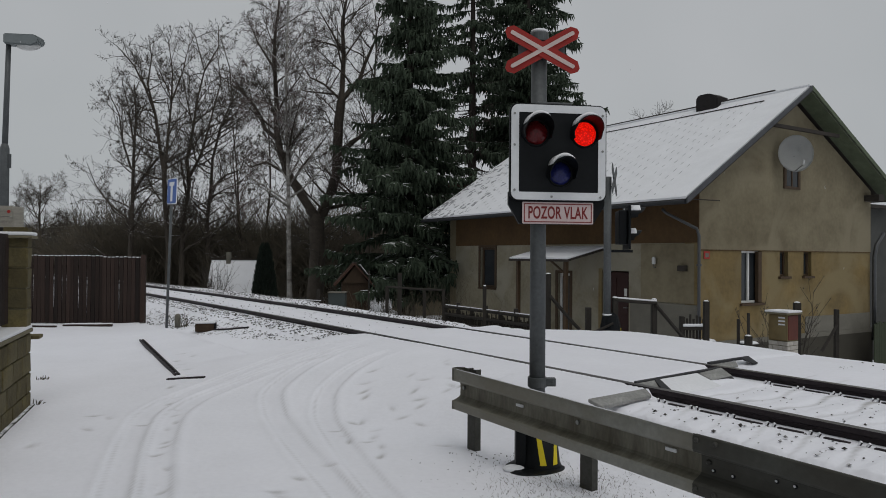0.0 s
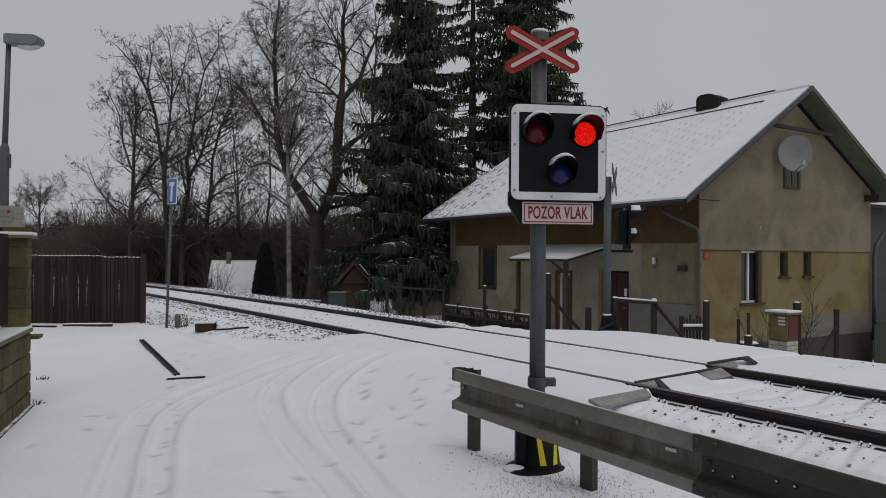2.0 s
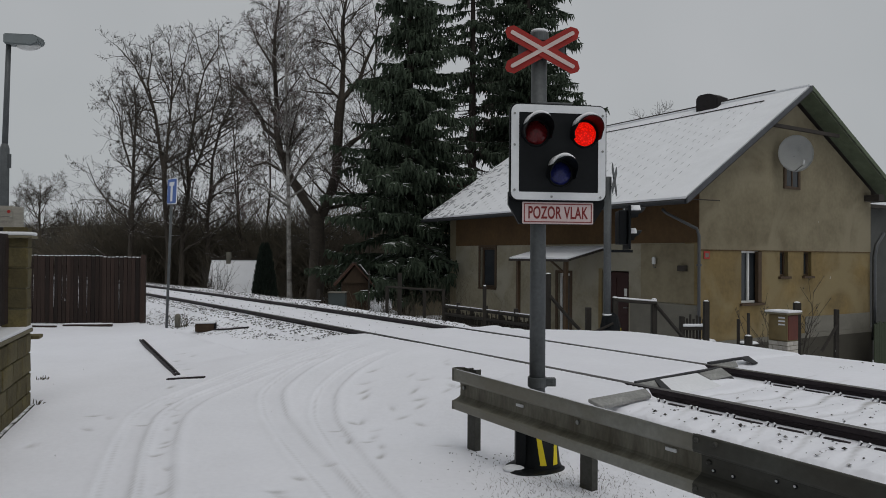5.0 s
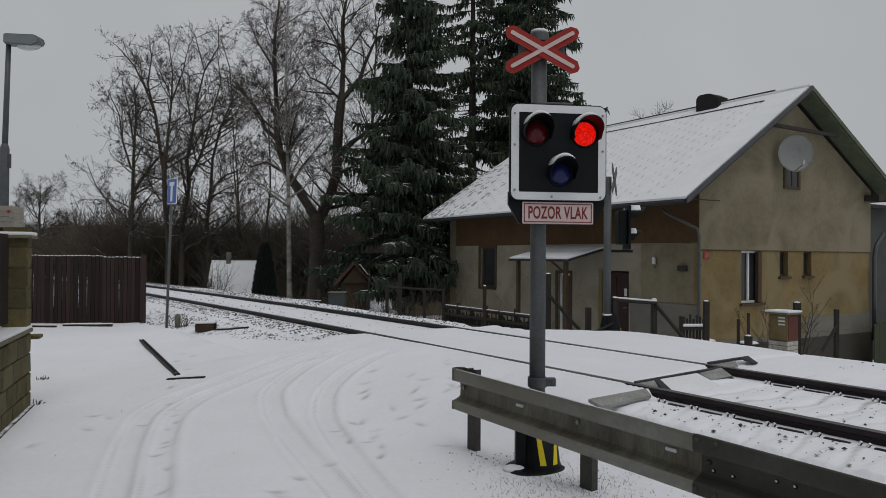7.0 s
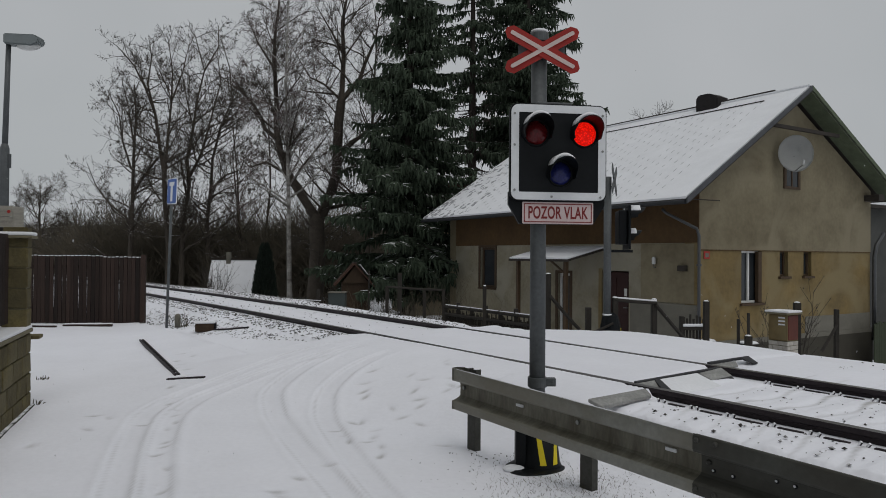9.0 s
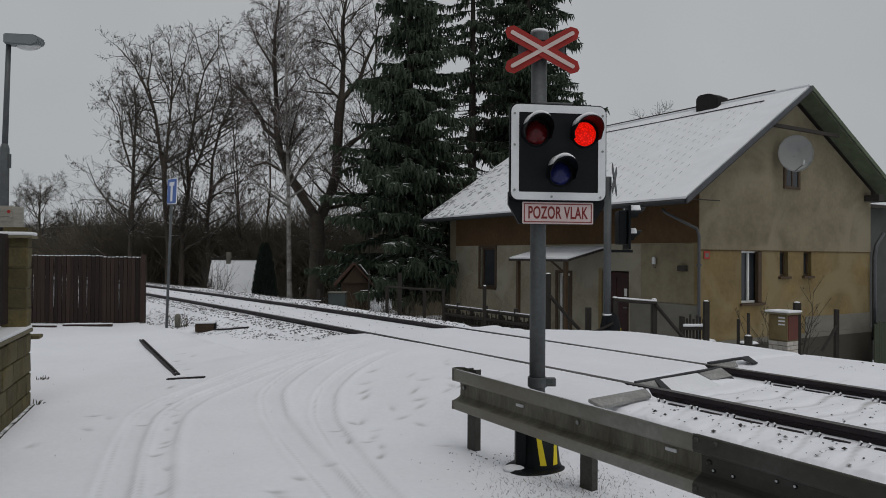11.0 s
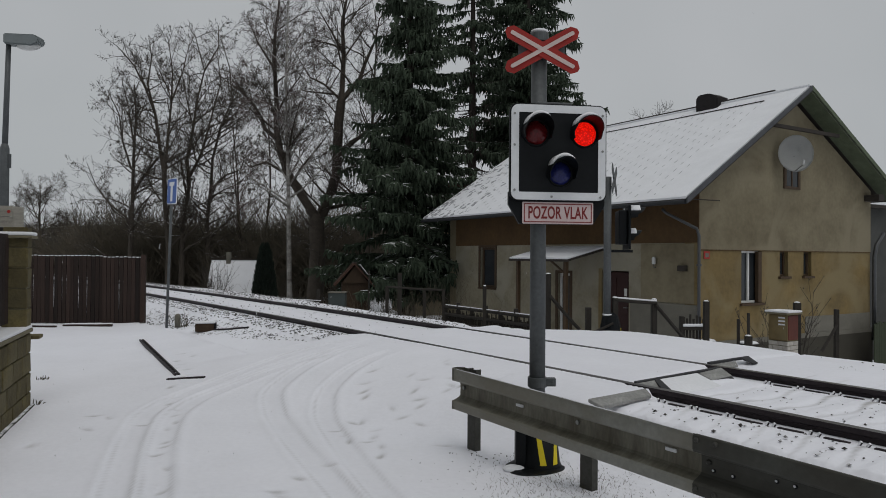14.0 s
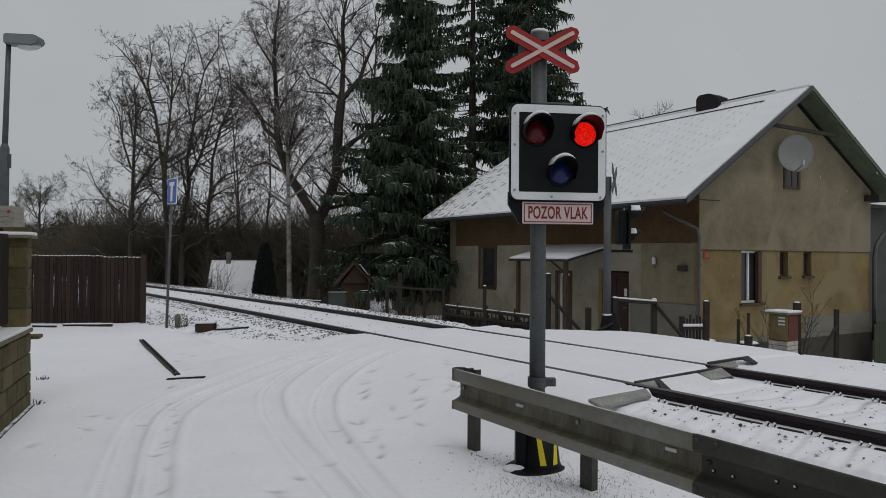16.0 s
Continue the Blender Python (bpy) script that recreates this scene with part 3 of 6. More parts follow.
def signal():
    s = thing("crossing_signal", pose(0.655, 4.87, 0, 0, 0, 0), "grey-poled railway crossing warning signal flashing red by the guardrail", "crossing signal")
    part("pole", tb([(0, 0, 0.02), (0, 0, 2.98)], 0.0545, 24), POLE, s, "grey steel pole", smooth=True)
    part("pole_cap", tb([(0, 0, 2.93), (0, 0, 2.985), (0, 0, 2.995)], [0.066, 0.066, 0.058], 24), POLE, s)
    bm = bmesh.new()
    tube(bm, [(0, 0, 2.995), (0, 0, 3.012), (0, 0, 3.02)], [0.06, 0.055, 0.03], 20)
    part("snow_cap", bm, SNOW_ROOF, s, "small cap of snow", smooth=True)
    # clamp on the pole
    bm = tb([(0, 0, 0.555), (0, 0, 0.62)], 0.066, 24)
    box(bm, 0.05, 0.125, -0.03, 0.03, 0.56, 0.615, 0.005)
    tube(bm, [(0.1, -0.05, 0.587), (0.1, 0.05, 0.587)], 0.012, 8)
    part("clamp", bm, POLE, s)
    # base skirt with hazard stripes
    part("base_skirt", tb([(0.02, -0.02, -0.03), (0.02, -0.02, 0.02), (0.02, -0.02, 0.05), (0.015, -0.01, 0.33)], [0.155, 0.15, 0.135, 0.105], 28), BLACK, s, "black base skirt", smooth=True)
    for a0, lean_a in ((-88, -18), (-50, 20), (172, 10)):
        verts, faces = [], []
        for k in range(9):
            f = k / 8
            z = 0.055 + 0.265 * f
            r = 0.135 - 0.030 * f + 0.003
            c = a0 + lean_a * f
            for da in (-9 + 2 * f, 9 - 2 * f):
                a = radians(c + da)
                verts.append((0.02 - 0.005 * f + r * math.cos(a), -0.02 + 0.01 * f + r * math.sin(a), z))
        faces = [(2 * k, 2 * k + 1, 2 * k + 3, 2 * k + 2) for k in range(8)]
        raw("yellow_stripe", verts, faces, YELLOW, s)
    bm = tb([(-0.01, -0.06, -0.03), (-0.01, -0.06, 0.015), (-0.01, -0.06, 0.03)], [0.215, 0.215, 0.19], 28)
    part("base_plate", bm, BLACK, s)
    bm = bmesh.new()
    box(bm, -0.155, -0.085, -0.1, 0.0, 0.0, 0.31, 0.012)
    part("cable_box", bm, BLACK, s)
    bm = bmesh.new()
    bmesh.ops.create_icosphere(bm, subdivisions=3, radius=1, matrix=Matrix.Translation((-0.17, -0.11, 0.022)) @ Matrix.Diagonal((0.075, 0.06, 0.026, 1)))
    part("snow_heap", bm, SNOW_ROOF, s, smooth=True)

    # lamp board, turned a little to the right of the viewer
    B = new("lamp_board")
    B.parent = s
    B.matrix_parent_inverse = Matrix.Identity(4)
    B.matrix_basis = pose(0.118, -0.13, 2.143, 0, 0, 8)
    B["label"] = "black lamp board with a white border"
    W = 0.335
    part("board_back", pr(rounded(-W, W, -0.322, 0.331, 0.055), 0.03, Matrix.Translation((0, 0.002, 0))), BLACK, B)
    bm = bmesh.new()
    o, i = rounded(-W + 0.008, W - 0.008, -0.314, 0.323, 0.05), rounded(-W + 0.06, W - 0.06, -0.262, 0.271, 0.006)
    vo = [[bm.verts.new((x, y, z)) for x, z in o] for y in (-0.006, 0.004)]
    vi = [[bm.verts.new((x, y, z)) for x, z in i] for y in (-0.006, 0.004)]
    k = len(o)
    for q in range(k):
        r = (q + 1) % k
        bm.faces.new((vo[0][q], vo[0][r], vi[0][r], vi[0][q]))
        bm.faces.new((vo[0][q], vo[1][q], vo[1][r], vo[0][r]))
        bm.faces.new((vi[0][q], vi[0][r], vi[1][r], vi[1][q]))
    bmesh.ops.recalc_face_normals(bm, faces=bm.faces)
    part("white_border", bm, WHITE, B, "white enamel border")
    part("dark_panel", bx(-W + 0.058, W - 0.058, -0.003, 0.004, -0.264, 0.273), BLACK, B)
    for x, z in ((-0.305, 0.26), (-0.305, 0.05), (-0.305, -0.25), (0.305, 0.26), (0.305, 0.02), (0.29, -0.292), (-0.05, -0.292)):
        part("rivet", tb([(x, -0.005, z), (x, -0.012, z)], 0.008, 8), STEEL, B)
    bm = bx(-0.2, 0.24, 0.032, 0.16, -0.25, 0.25, 0.03)
    part("lamp_housing", bm, BLACK, B)
    bm = bx(-0.14, 0.10, 0.03, 0.16, 0.325, 0.352, 0.008)
    part("top_bracket", bm, POLE, B)
    bm = bmesh.new()
    prism(bm, [(-0.335, -0.26), (0.335, -0.26), (0.335, -0.345), (0.255, -0.475), (-0.26, -0.475), (-0.335, -0.345)], 0.03, Matrix.Translation((0, 0.034, 0)))
    part("lower_backing", bm, BLACK, B)
    for nm, x, z, r, mats, lab in (("red_lamp", -0.158, 0.135, 0.098, [LENS_RED, LIT], "red lamp lens"), ("red_lamp", 0.178, 0.135, 0.098, [LENS_RED, LIT], "red lamp lens"), ("blue_lamp", 0.010, -0.135, 0.094, [LENS_BLUE], "unlit dark blue lamp lens")):
        e = ball_lens(nm, r, mats, s, lab)
        e.matrix_basis = B.matrix_basis @ pose(x, 0.052, z, 0, 0, 0)
        if nm == "red_lamp":
            MOVERS.append((e, B.matrix_basis @ pose(x, 0.052, z)))
        rim = part("lamp_rim", tb([(x, -0.002, z), (x, -0.018, z)], [r - 0.002, r - 0.006], 32), BLACK, B)
        # the rim is a ring
        bm = bmesh.new()
        bm.from_mesh(rim.data)
        bmesh.ops.delete(bm, geom=[f for f in bm.faces if len(f.verts) > 4], context="FACES")
        bm.to_mesh(rim.data)
        bm.free()
        h = part("visor", hood(r - 0.004, 0.17), BLACK, B, "black visor with snow on its crown", smooth=False)
        h.matrix_basis = pose(x, -0.004, z)
        part("snow_rim", hood_snow(r), SNOW_ROOF, h, "snow on the visor", smooth=True)
    P = part("sign_plate", pr(rounded(-0.244, 0.250, -0.073, 0.073, 0.008), 0.005, Matrix.Translation((0.0, 0.018, -0.400))), PLATE, B, "whitish plate lettered in dark red")
    bm = bmesh.new()
    for a in ((-0.233, 0.239, 0.057, 0.063), (-0.233, 0.239, -0.063, -0.057), (-0.233, -0.227, -0.063, 0.063), (0.233, 0.239, -0.063, 0.063)):
        box(bm, a[0], a[1], 0.015, 0.019, a[2] - 0.400, a[3] - 0.400)
    part("plate_border", bm, LETTER, P)
    cu = bpy.data.curves.new("lettering", "FONT")
    cu.body, cu.size, cu.align_x, cu.align_y, cu.extrude = "POZOR VLAK", 0.115, "CENTER", "CENTER", 0.002
    cu.offset = 0.0022
    cu.space_character = 1.06
    tmp = new("lettering", cu)
    bpy.context.view_layer.update()
    me = bpy.data.meshes.new_from_object(tmp.evaluated_get(bpy.context.evaluated_depsgraph_get()))
    bpy.data.objects.remove(tmp)
    xs = [v.co.x for v in me.vertices]
    k = 0.415 / (max(xs) - min(xs))
    for v in me.vertices:
        v.co.x *= k
        v.co.z *= 0.8
    me.materials.clear()
    me.materials.append(LETTER)
    t = new("lettering", me)
    t.parent = P
    t.matrix_basis = pose(0.002, 0.0165, -0.402, 90, 0, 0)
    # St Andrew's cross
    X = new("crossbuck")
    X.parent = s
    X.matrix_basis = pose(0.012, -0.085, 2.855, 0, 0, 3)
    X["label"] = "red and white diagonal crossing cross"
    cross_arm(X, 28.5, -0.0045)
    cross_arm(X, -29.5, 0.0065)
    part("back_plate", pr([(-0.16, -0.055), (0.16, -0.055), (0.16, 0.04), (-0.16, 0.04)], 0.006, Matrix.Translation((0, 0.03, 0))), POLE, X)
    for xx in (-0.08, 0.08):
        part("bracket", bx(xx - 0.01, xx + 0.01, 0.025, 0.1, -0.02, 0.02), POLE, X)


signal()


def far_signal():
    """The other signal, beyond the line, seen from its side."""
    s = thing("crossing_signal", pose(2.596, 11.15, 0.0) @ Matrix.Diagonal((1.18, 1.18, 1.18, 1)), "grey crossing signal seen edge-on beyond the line", "crossing signal")
    part("pole", tb([(0, 0, 0), (0, 0, 2.3)], 0.05, 18), POLE, s, smooth=True)
    part("base_skirt", tb([(0.045, 0, -0.03), (0.045, 0, 0.30), (0.04, 0, 0.44), (0.03, 0, 0.455)], [0.15, 0.135, 0.105, 0.07], 20), BLACK, s)
    raw("yellow_stripe", [(0.045 + r * math.cos(radians(a)), r * math.sin(radians(a)), z) for z, r in ((0.0, 0.152), (0.29, 0.138)) for a in (-32, -24, -16)], [(0, 1, 4, 3), (1, 2, 5, 4)], YELLOW, s)
    part("snow_cap", bx(-0.05, 0.09, -0.07, 0.07, 0.445, 0.468, 0.01), SNOW_ROOF, s)
    part("lamp_board", bx(0.27, 0.30, -0.06, 0.5, 1.33, 1.92, 0.01, m=pose(0, 0, 0, 0, 0, -6)), BLACK, s)
    part("lamp_housing", bx(0.15, 0.27, 0.02, 0.40, 1.40, 1.86, 0.02, m=pose(0, 0, 0, 0, 0, -6)), BLACK, s)
    for y, z in ((0.02, 1.80), (0.36, 1.78), (0.2, 1.50)):
        h = part("visor", hood(0.09, 0.2), BLACK, s)
        h.matrix_basis = pose(0.30, y - 0.03, z, 0, 0, 84)
        part("snow_rim", hood_snow(0.094), SNOW_ROOF, h, smooth=True)
    part("bracket", bx(0, 0.34, 0.0, 0.04, 1.29, 1.325), BLACK, s)
    for a in (32, -32):
        part("cross_arm", bx(-0.006, 0.006, -0.3, 0.3, -0.05, 0.05, m=pose(0.09, 0, 2.26, 0, 0, -20) @ Matrix.Rotation(radians(a), 4, "X")), POLE, s)


far_signal()


# ---- guardrail ----
def guardrail():
    g = thing("guardrail", track_frame(0, -1.69, 0), "weathered galvanised guardrail on short steel posts beside the road", "guardrail")
    prof = [(-0.070, 0.152), (-0.076, 0.151), (-0.081, 0.145), (-0.083, 0.132), (-0.083, 0.074), (-0.074, 0.060), (-0.022, 0.046), (-0.010, 0.036),
            (-0.008, 0.0), (-0.010, -0.052), (-0.022, -0.064), (-0.072, -0.086), (-0.083, -0.098), (-0.083, -0.134), (-0.081, -0.145), (-0.076, -0.150), (-0.070, -0.151)]

    def fall(x):
        """The beam runs slightly downhill."""
        return 0.4585 - 0.0175 * (x + 2.215)

    def beam(x0, x1, dy, dz, material):
        verts, faces = [], []
        n = 24
        for i in range(n + 1):
            x = x0 + (x1 - x0) * i / n
            for t in (0.0, 0.004):
                for y, z in prof:
                    verts.append((x, y + t + dy, fall(x) + z * (1 - t) + dz))
        k = len(prof)
        for i in range(n):
            for t in (0, 1):
                for j in range(k - 1):
                    a = i * 2 * k + t * k + j
                    f = (a, a + 1, a + 2 * k + 1, a + 2 * k)
                    faces.append(f if t == 0 else f[::-1])
            for j in (0, k - 1):
                a = i * 2 * k + j
                faces.append((a, a + 2 * k, a + 3 * k, a + k))
        for i in (0, n):
            for j in range(k - 1):
                a = i * 2 * k + j
                faces.append((a, a + 1, a + k + 1, a + k))
        ob = raw("beam", verts, faces, material, g)
        # the hollow between the corrugations takes water stains and painted shade in one colour
        for i, f in enumerate(ob.data.polygons):
            row = i % (2 * (k - 1) + 2)
            f.material_index = 1 if i < n * (2 * (k - 1) + 2) and 6 <= row <= 10 else 0
        return ob
    beam(-2.185, 0.02, 0, 0, [BEAM, WEB])
    beam(-0.075, 3.4, -0.005, 0.002, [BEAM_OLD, BEAM_OLD])
    beam(3.3, 7.5, -0.010, 0, [BEAM, WEB])
    # the ends of the two corrugations are bent back in a hook
    for z0, z1 in ((0.062, 0.151), (-0.150, -0.092)):
        hook = [(-2.17, -0.084)] + [(-2.178 - 0.044 * math.sin(radians(a)), -0.028 - 0.056 * math.cos(radians(a))) for a in range(0, 181, 12)] + [(-2.12, 0.026)]
        bm = bmesh.new()
        rings = [[bm.verts.new((x, y, fall(x) + z)) for z in (z0, z0 + 0.008, z1 - 0.008, z1)] for x, y in hook]
        for p, q in zip(rings, rings[1:]):
            for k in range(3):
                bm.faces.new((p[k], q[k], q[k + 1], p[k + 1]))
        bmesh.ops.solidify(bm, geom=bm.faces[:], thickness=0.004)
        bmesh.ops.recalc_face_normals(bm, faces=bm.faces)
        part("end_nose", bm, BEAM, g)
    # thin white line of uneven width along the beam's top edge
    part("rim_line", tb([(-2.15 + 0.19 * i, -0.077 + 0.002 * math.sin(i * 1.7), fall(-2.15 + 0.19 * i) + 0.1525) for i in range(12)], [0.0015 + 0.002 * abs(math.sin(i * 2.1)) for i in range(12)], 6), SNOW_ROOF, g)
    for x in (-2.13, -0.945, 0.75, 2.6, 4.6, 6.6):
        bm = bmesh.new()
        prism(bm, [(-0.05, 0.0), (0.05, 0.0), (0.05, 0.05), (0.044, 0.05), (0.044, 0.006), (-0.044, 0.006), (-0.044, 0.05), (-0.05, 0.05)], 0.78 if x < -2 else 0.66,
              pose(x, 0.055, -0.18, 90, 0, 0) @ Matrix.Diagonal((1, 1, -1, 1)))
        zs = [v.co.z for v in bm.verts]
        shift = -0.18 - min(zs)
        for v in bm.verts:
            v.co.z += shift
        part("post", bm, POST, g)
        zc = fall(x)
        part("spacer", bx(x - 0.04, x + 0.04, -0.006, 0.05, zc - 0.035, zc + 0.035, 0.004), BEAM, g)
        part("bolt", tb([(x, -0.006, zc + 0.01), (x, -0.022, zc + 0.01)], 0.014, 8), STEEL, g)
    for x, z, y in ((-0.050, 0.546, -0.083), (0.056, 0.547, -0.083), (-0.008, 0.479, -0.012), (-0.03, 0.43, -0.012), (-0.055, 0.307, -0.083), (0.05, 0.30, -0.083)):
        part("bolt", tb([(x, y + 0.01, z), (x, y - 0.012, z), (x, y - 0.017, z)], [0.014, 0.014, 0.008], 10), POST, g)
    # white plates stand in for slotted holes with snow behind them
    for x, z in ((-1.491, 0.450), (-0.262, 0.439)):
        part("hole_plate", bx(x - 0.035, x + 0.035, -0.018, -0.008, z - 0.0095, z + 0.0095, 0.002), WHITE, g, "small white plate standing for a hole that shows snow")
    for x, z in ((0.099, 0.473), (-0.006, 0.395), (0.102, 0.395), (0.323, 0.431), (0.410, 0.431)):
        s = part("slot", tb([(x, -0.012, z), (x, -0.0205, z)], 0.006, 8), SNOW_ROOF, g, "bolt hole packed with snow")
        part("slot_rim", tb([(x + 0.003, -0.010, z - 0.002), (x + 0.003, -0.0175, z - 0.002)], 0.0105, 8), BLACK, s)


guardrail()


# ---- ends of the crossing deck ----
def deck_ramp(corners, material, label, thick=0.022):
    """A steel or rubber plate; corners as metres along the line, across it, and height."""
    bm = bmesh.new()
    top = [on_track(a, n, z) for a, n, z in corners]
    c = sum(top, Vector()) / 4
    vs = [bm.verts.new(p - c) for p in top] + [bm.verts.new(p - c - Vector((0, 0, thick))) for p in top]
    bm.faces.new(vs[:4])
    bm.faces.new(vs[4:][::-1])
    for k in range(4):
        q = (k + 1) % 4
        bm.faces.new((vs[k], vs[k + 4], vs[q + 4], vs[q]))
    bmesh.ops.recalc_face_normals(bm, faces=bm.faces)
    bmesh.ops.bevel(bm, geom=bm.edges[:], offset=0.004, segments=1, affect="EDGES")
    ob = part("deck_ramp", bm, material)
    ob.location = c
    return tagged(ob, label, "deck ramp", group="ramps at the deck's end")


deck_ramp(((1.73, -0.82, 0.362), (1.76, -0.12, 0.368), (1.66, -0.17, 0.335), (1.63, -0.77, 0.318)), GREY_RAMP, "zinc-grey sloping ramp outside the nearer rail", 0.03)
deck_ramp(((2.03, 0.05, 0.370), (2.13, 1.42, 0.372), (2.10, 1.42, 0.368), (2.00, 0.05, 0.364)), RUBBER, "thin dark steel lip of the deck between the rails", 0.02)
deck_ramp(((2.00, 0.05, 0.356), (2.02, 0.33, 0.358), (1.90, 0.29, 0.310), (1.86, 0.07, 0.290)), GREY_RAMP, "zinc-grey ramp plate inside the nearer rail")
deck_ramp(((2.02, 0.31, 0.362), (2.03, 0.39, 0.366), (1.62, 0.17, 0.268), (1.62, 0.05, 0.264)), RUBBER, "dark steel cheek of the ramp inside the nearer rail")
deck_ramp(((2.05, 0.40, 0.362), (2.11, 1.00, 0.362), (1.74, 0.95, 0.268), (1.64, 0.18, 0.265)), SNOW_ROOF, "snow-covered ramp between the rails")
deck_ramp(((2.11, 1.03, 0.362), (2.10, 1.42, 0.364), (1.95, 1.37, 0.312), (1.95, 1.06, 0.300)), GREY_RAMP, "zinc-grey ramp plate inside the farther rail", 0.02)
# dark plate added for the shade under the zinc ramp
deck_ramp(((1.96, 1.05, 0.297), (1.95, 1.37, 0.306), (1.85, 1.31, 0.270), (1.88, 1.03, 0.270)), RUBBER, "dark plate for the shaded gap below the deck's end", 0.02)
deck_ramp(((2.36, 1.56, 0.376), (2.36, 2.27, 0.386), (2.33, 2.27, 0.382), (2.33, 1.56, 0.372)), RUBBER, "thin dark steel lip beyond the farther rail", 0.025)
deck_ramp(((2.335, 1.60, 0.352), (2.335, 2.02, 0.356), (2.29, 2.00, 0.312), (2.29, 1.60, 0.305)), GREY_RAMP, "zinc-grey face under the lip beyond the farther rail", 0.02)
deck_ramp(((2.34, 2.10, 0.384), (2.35, 2.28, 0.386), (2.19, 2.20, 0.340), (2.21, 2.13, 0.338)), RUBBER, "bent dark tip of the steel lip", 0.015)


# ---- the house beyond the line ----
HOUSE = pose(5.98, 16.5, 0, 0, 0, 32.0)
HW, HL, EZ, ER, AZ, AX = 7.58, 10.8, 3.12, 3.42, 5.56, 3.75


def wall_with_holes(name, x0, x1, z0, z1, holes, material, thick, m, parent, cut=None, label=""):
    """A wall in x and z, thick along +y, with rectangular openings right through it."""
    xs = sorted({x0, x1, *[h[0] for h in holes], *[h[1] for h in holes]})
    zs = sorted({z0, z1, *[h[2] for h in holes], *[h[3] for h in holes]})
    bm = bmesh.new()
    solid = {}
    for i in range(len(xs) - 1):
        for j in range(len(zs) - 1):
            cx, cz = (xs[i] + xs[i + 1]) / 2, (zs[j] + zs[j + 1]) / 2
            solid[i, j] = not any(h[0] < cx < h[1] and h[2] < cz < h[3] for h in holes)
    V = {}

    def v(i, j, k):
        if (i, j, k) not in V:
            V[i, j, k] = bm.verts.new((xs[i], k * thick, zs[j]))
        return V[i, j, k]
    for (i, j), ok in solid.items():
        if not ok:
            continue
        bm.faces.new((v(i, j, 0), v(i + 1, j, 0), v(i + 1, j + 1, 0), v(i, j + 1, 0)))
        bm.faces.new((v(i, j, 1), v(i, j + 1, 1), v(i + 1, j + 1, 1), v(i + 1, j, 1)))
        for di, dj, a, b in ((-1, 0, (i, j), (i, j + 1)), (1, 0, (i + 1, j), (i + 1, j + 1)), (0, -1, (i, j), (i + 1, j)), (0, 1, (i, j + 1), (i + 1, j + 1))):
            if not solid.get((i + di, j + dj), False):
                bm.faces.new((v(*a, 0), v(*b, 0), v(*b, 1), v(*a, 1)))
    bmesh.ops.recalc_face_normals(bm, faces=bm.faces)
    ob = part(name, bm, material, parent, label)
    ob.matrix_basis = m
    return ob


def window(parent, m, w, h, frame_mat, casements=2, sill=True):
    """Frame, casements, panes and sill; m at the lower left of the opening, y inwards."""
    W = new("window")
    W.parent = parent
    W.matrix_basis = m
    W["label"] = "small window with a painted wooden frame"
    t = 0.055
    bm = bmesh.new()
    for a in ((0, w, 0, t), (0, w, h - t, h), (0, t, t, h - t), (w - t, w, t, h - t)):
        box(bm, a[0], a[1], 0.10, 0.16, a[2], a[3], 0.004)
    for c in range(1, casements):
        x = w * c / casements
        box(bm, x - 0.03, x + 0.03, 0.09, 0.16, t, h - t, 0.004)
    part("window_frame", bm, frame_mat, W)
    for c in range(casements):
        part("pane", bx(w * c / casements + 0.03, w * (c + 1) / casements - 0.03, 0.135, 0.14, t, h - t), GLASS, W)
    if sill:
        part("sill", bx(-0.06, w + 0.06, -0.07, 0.1, -0.06, 0.0, 0.01), WOOD_BROWN, W)
    return W


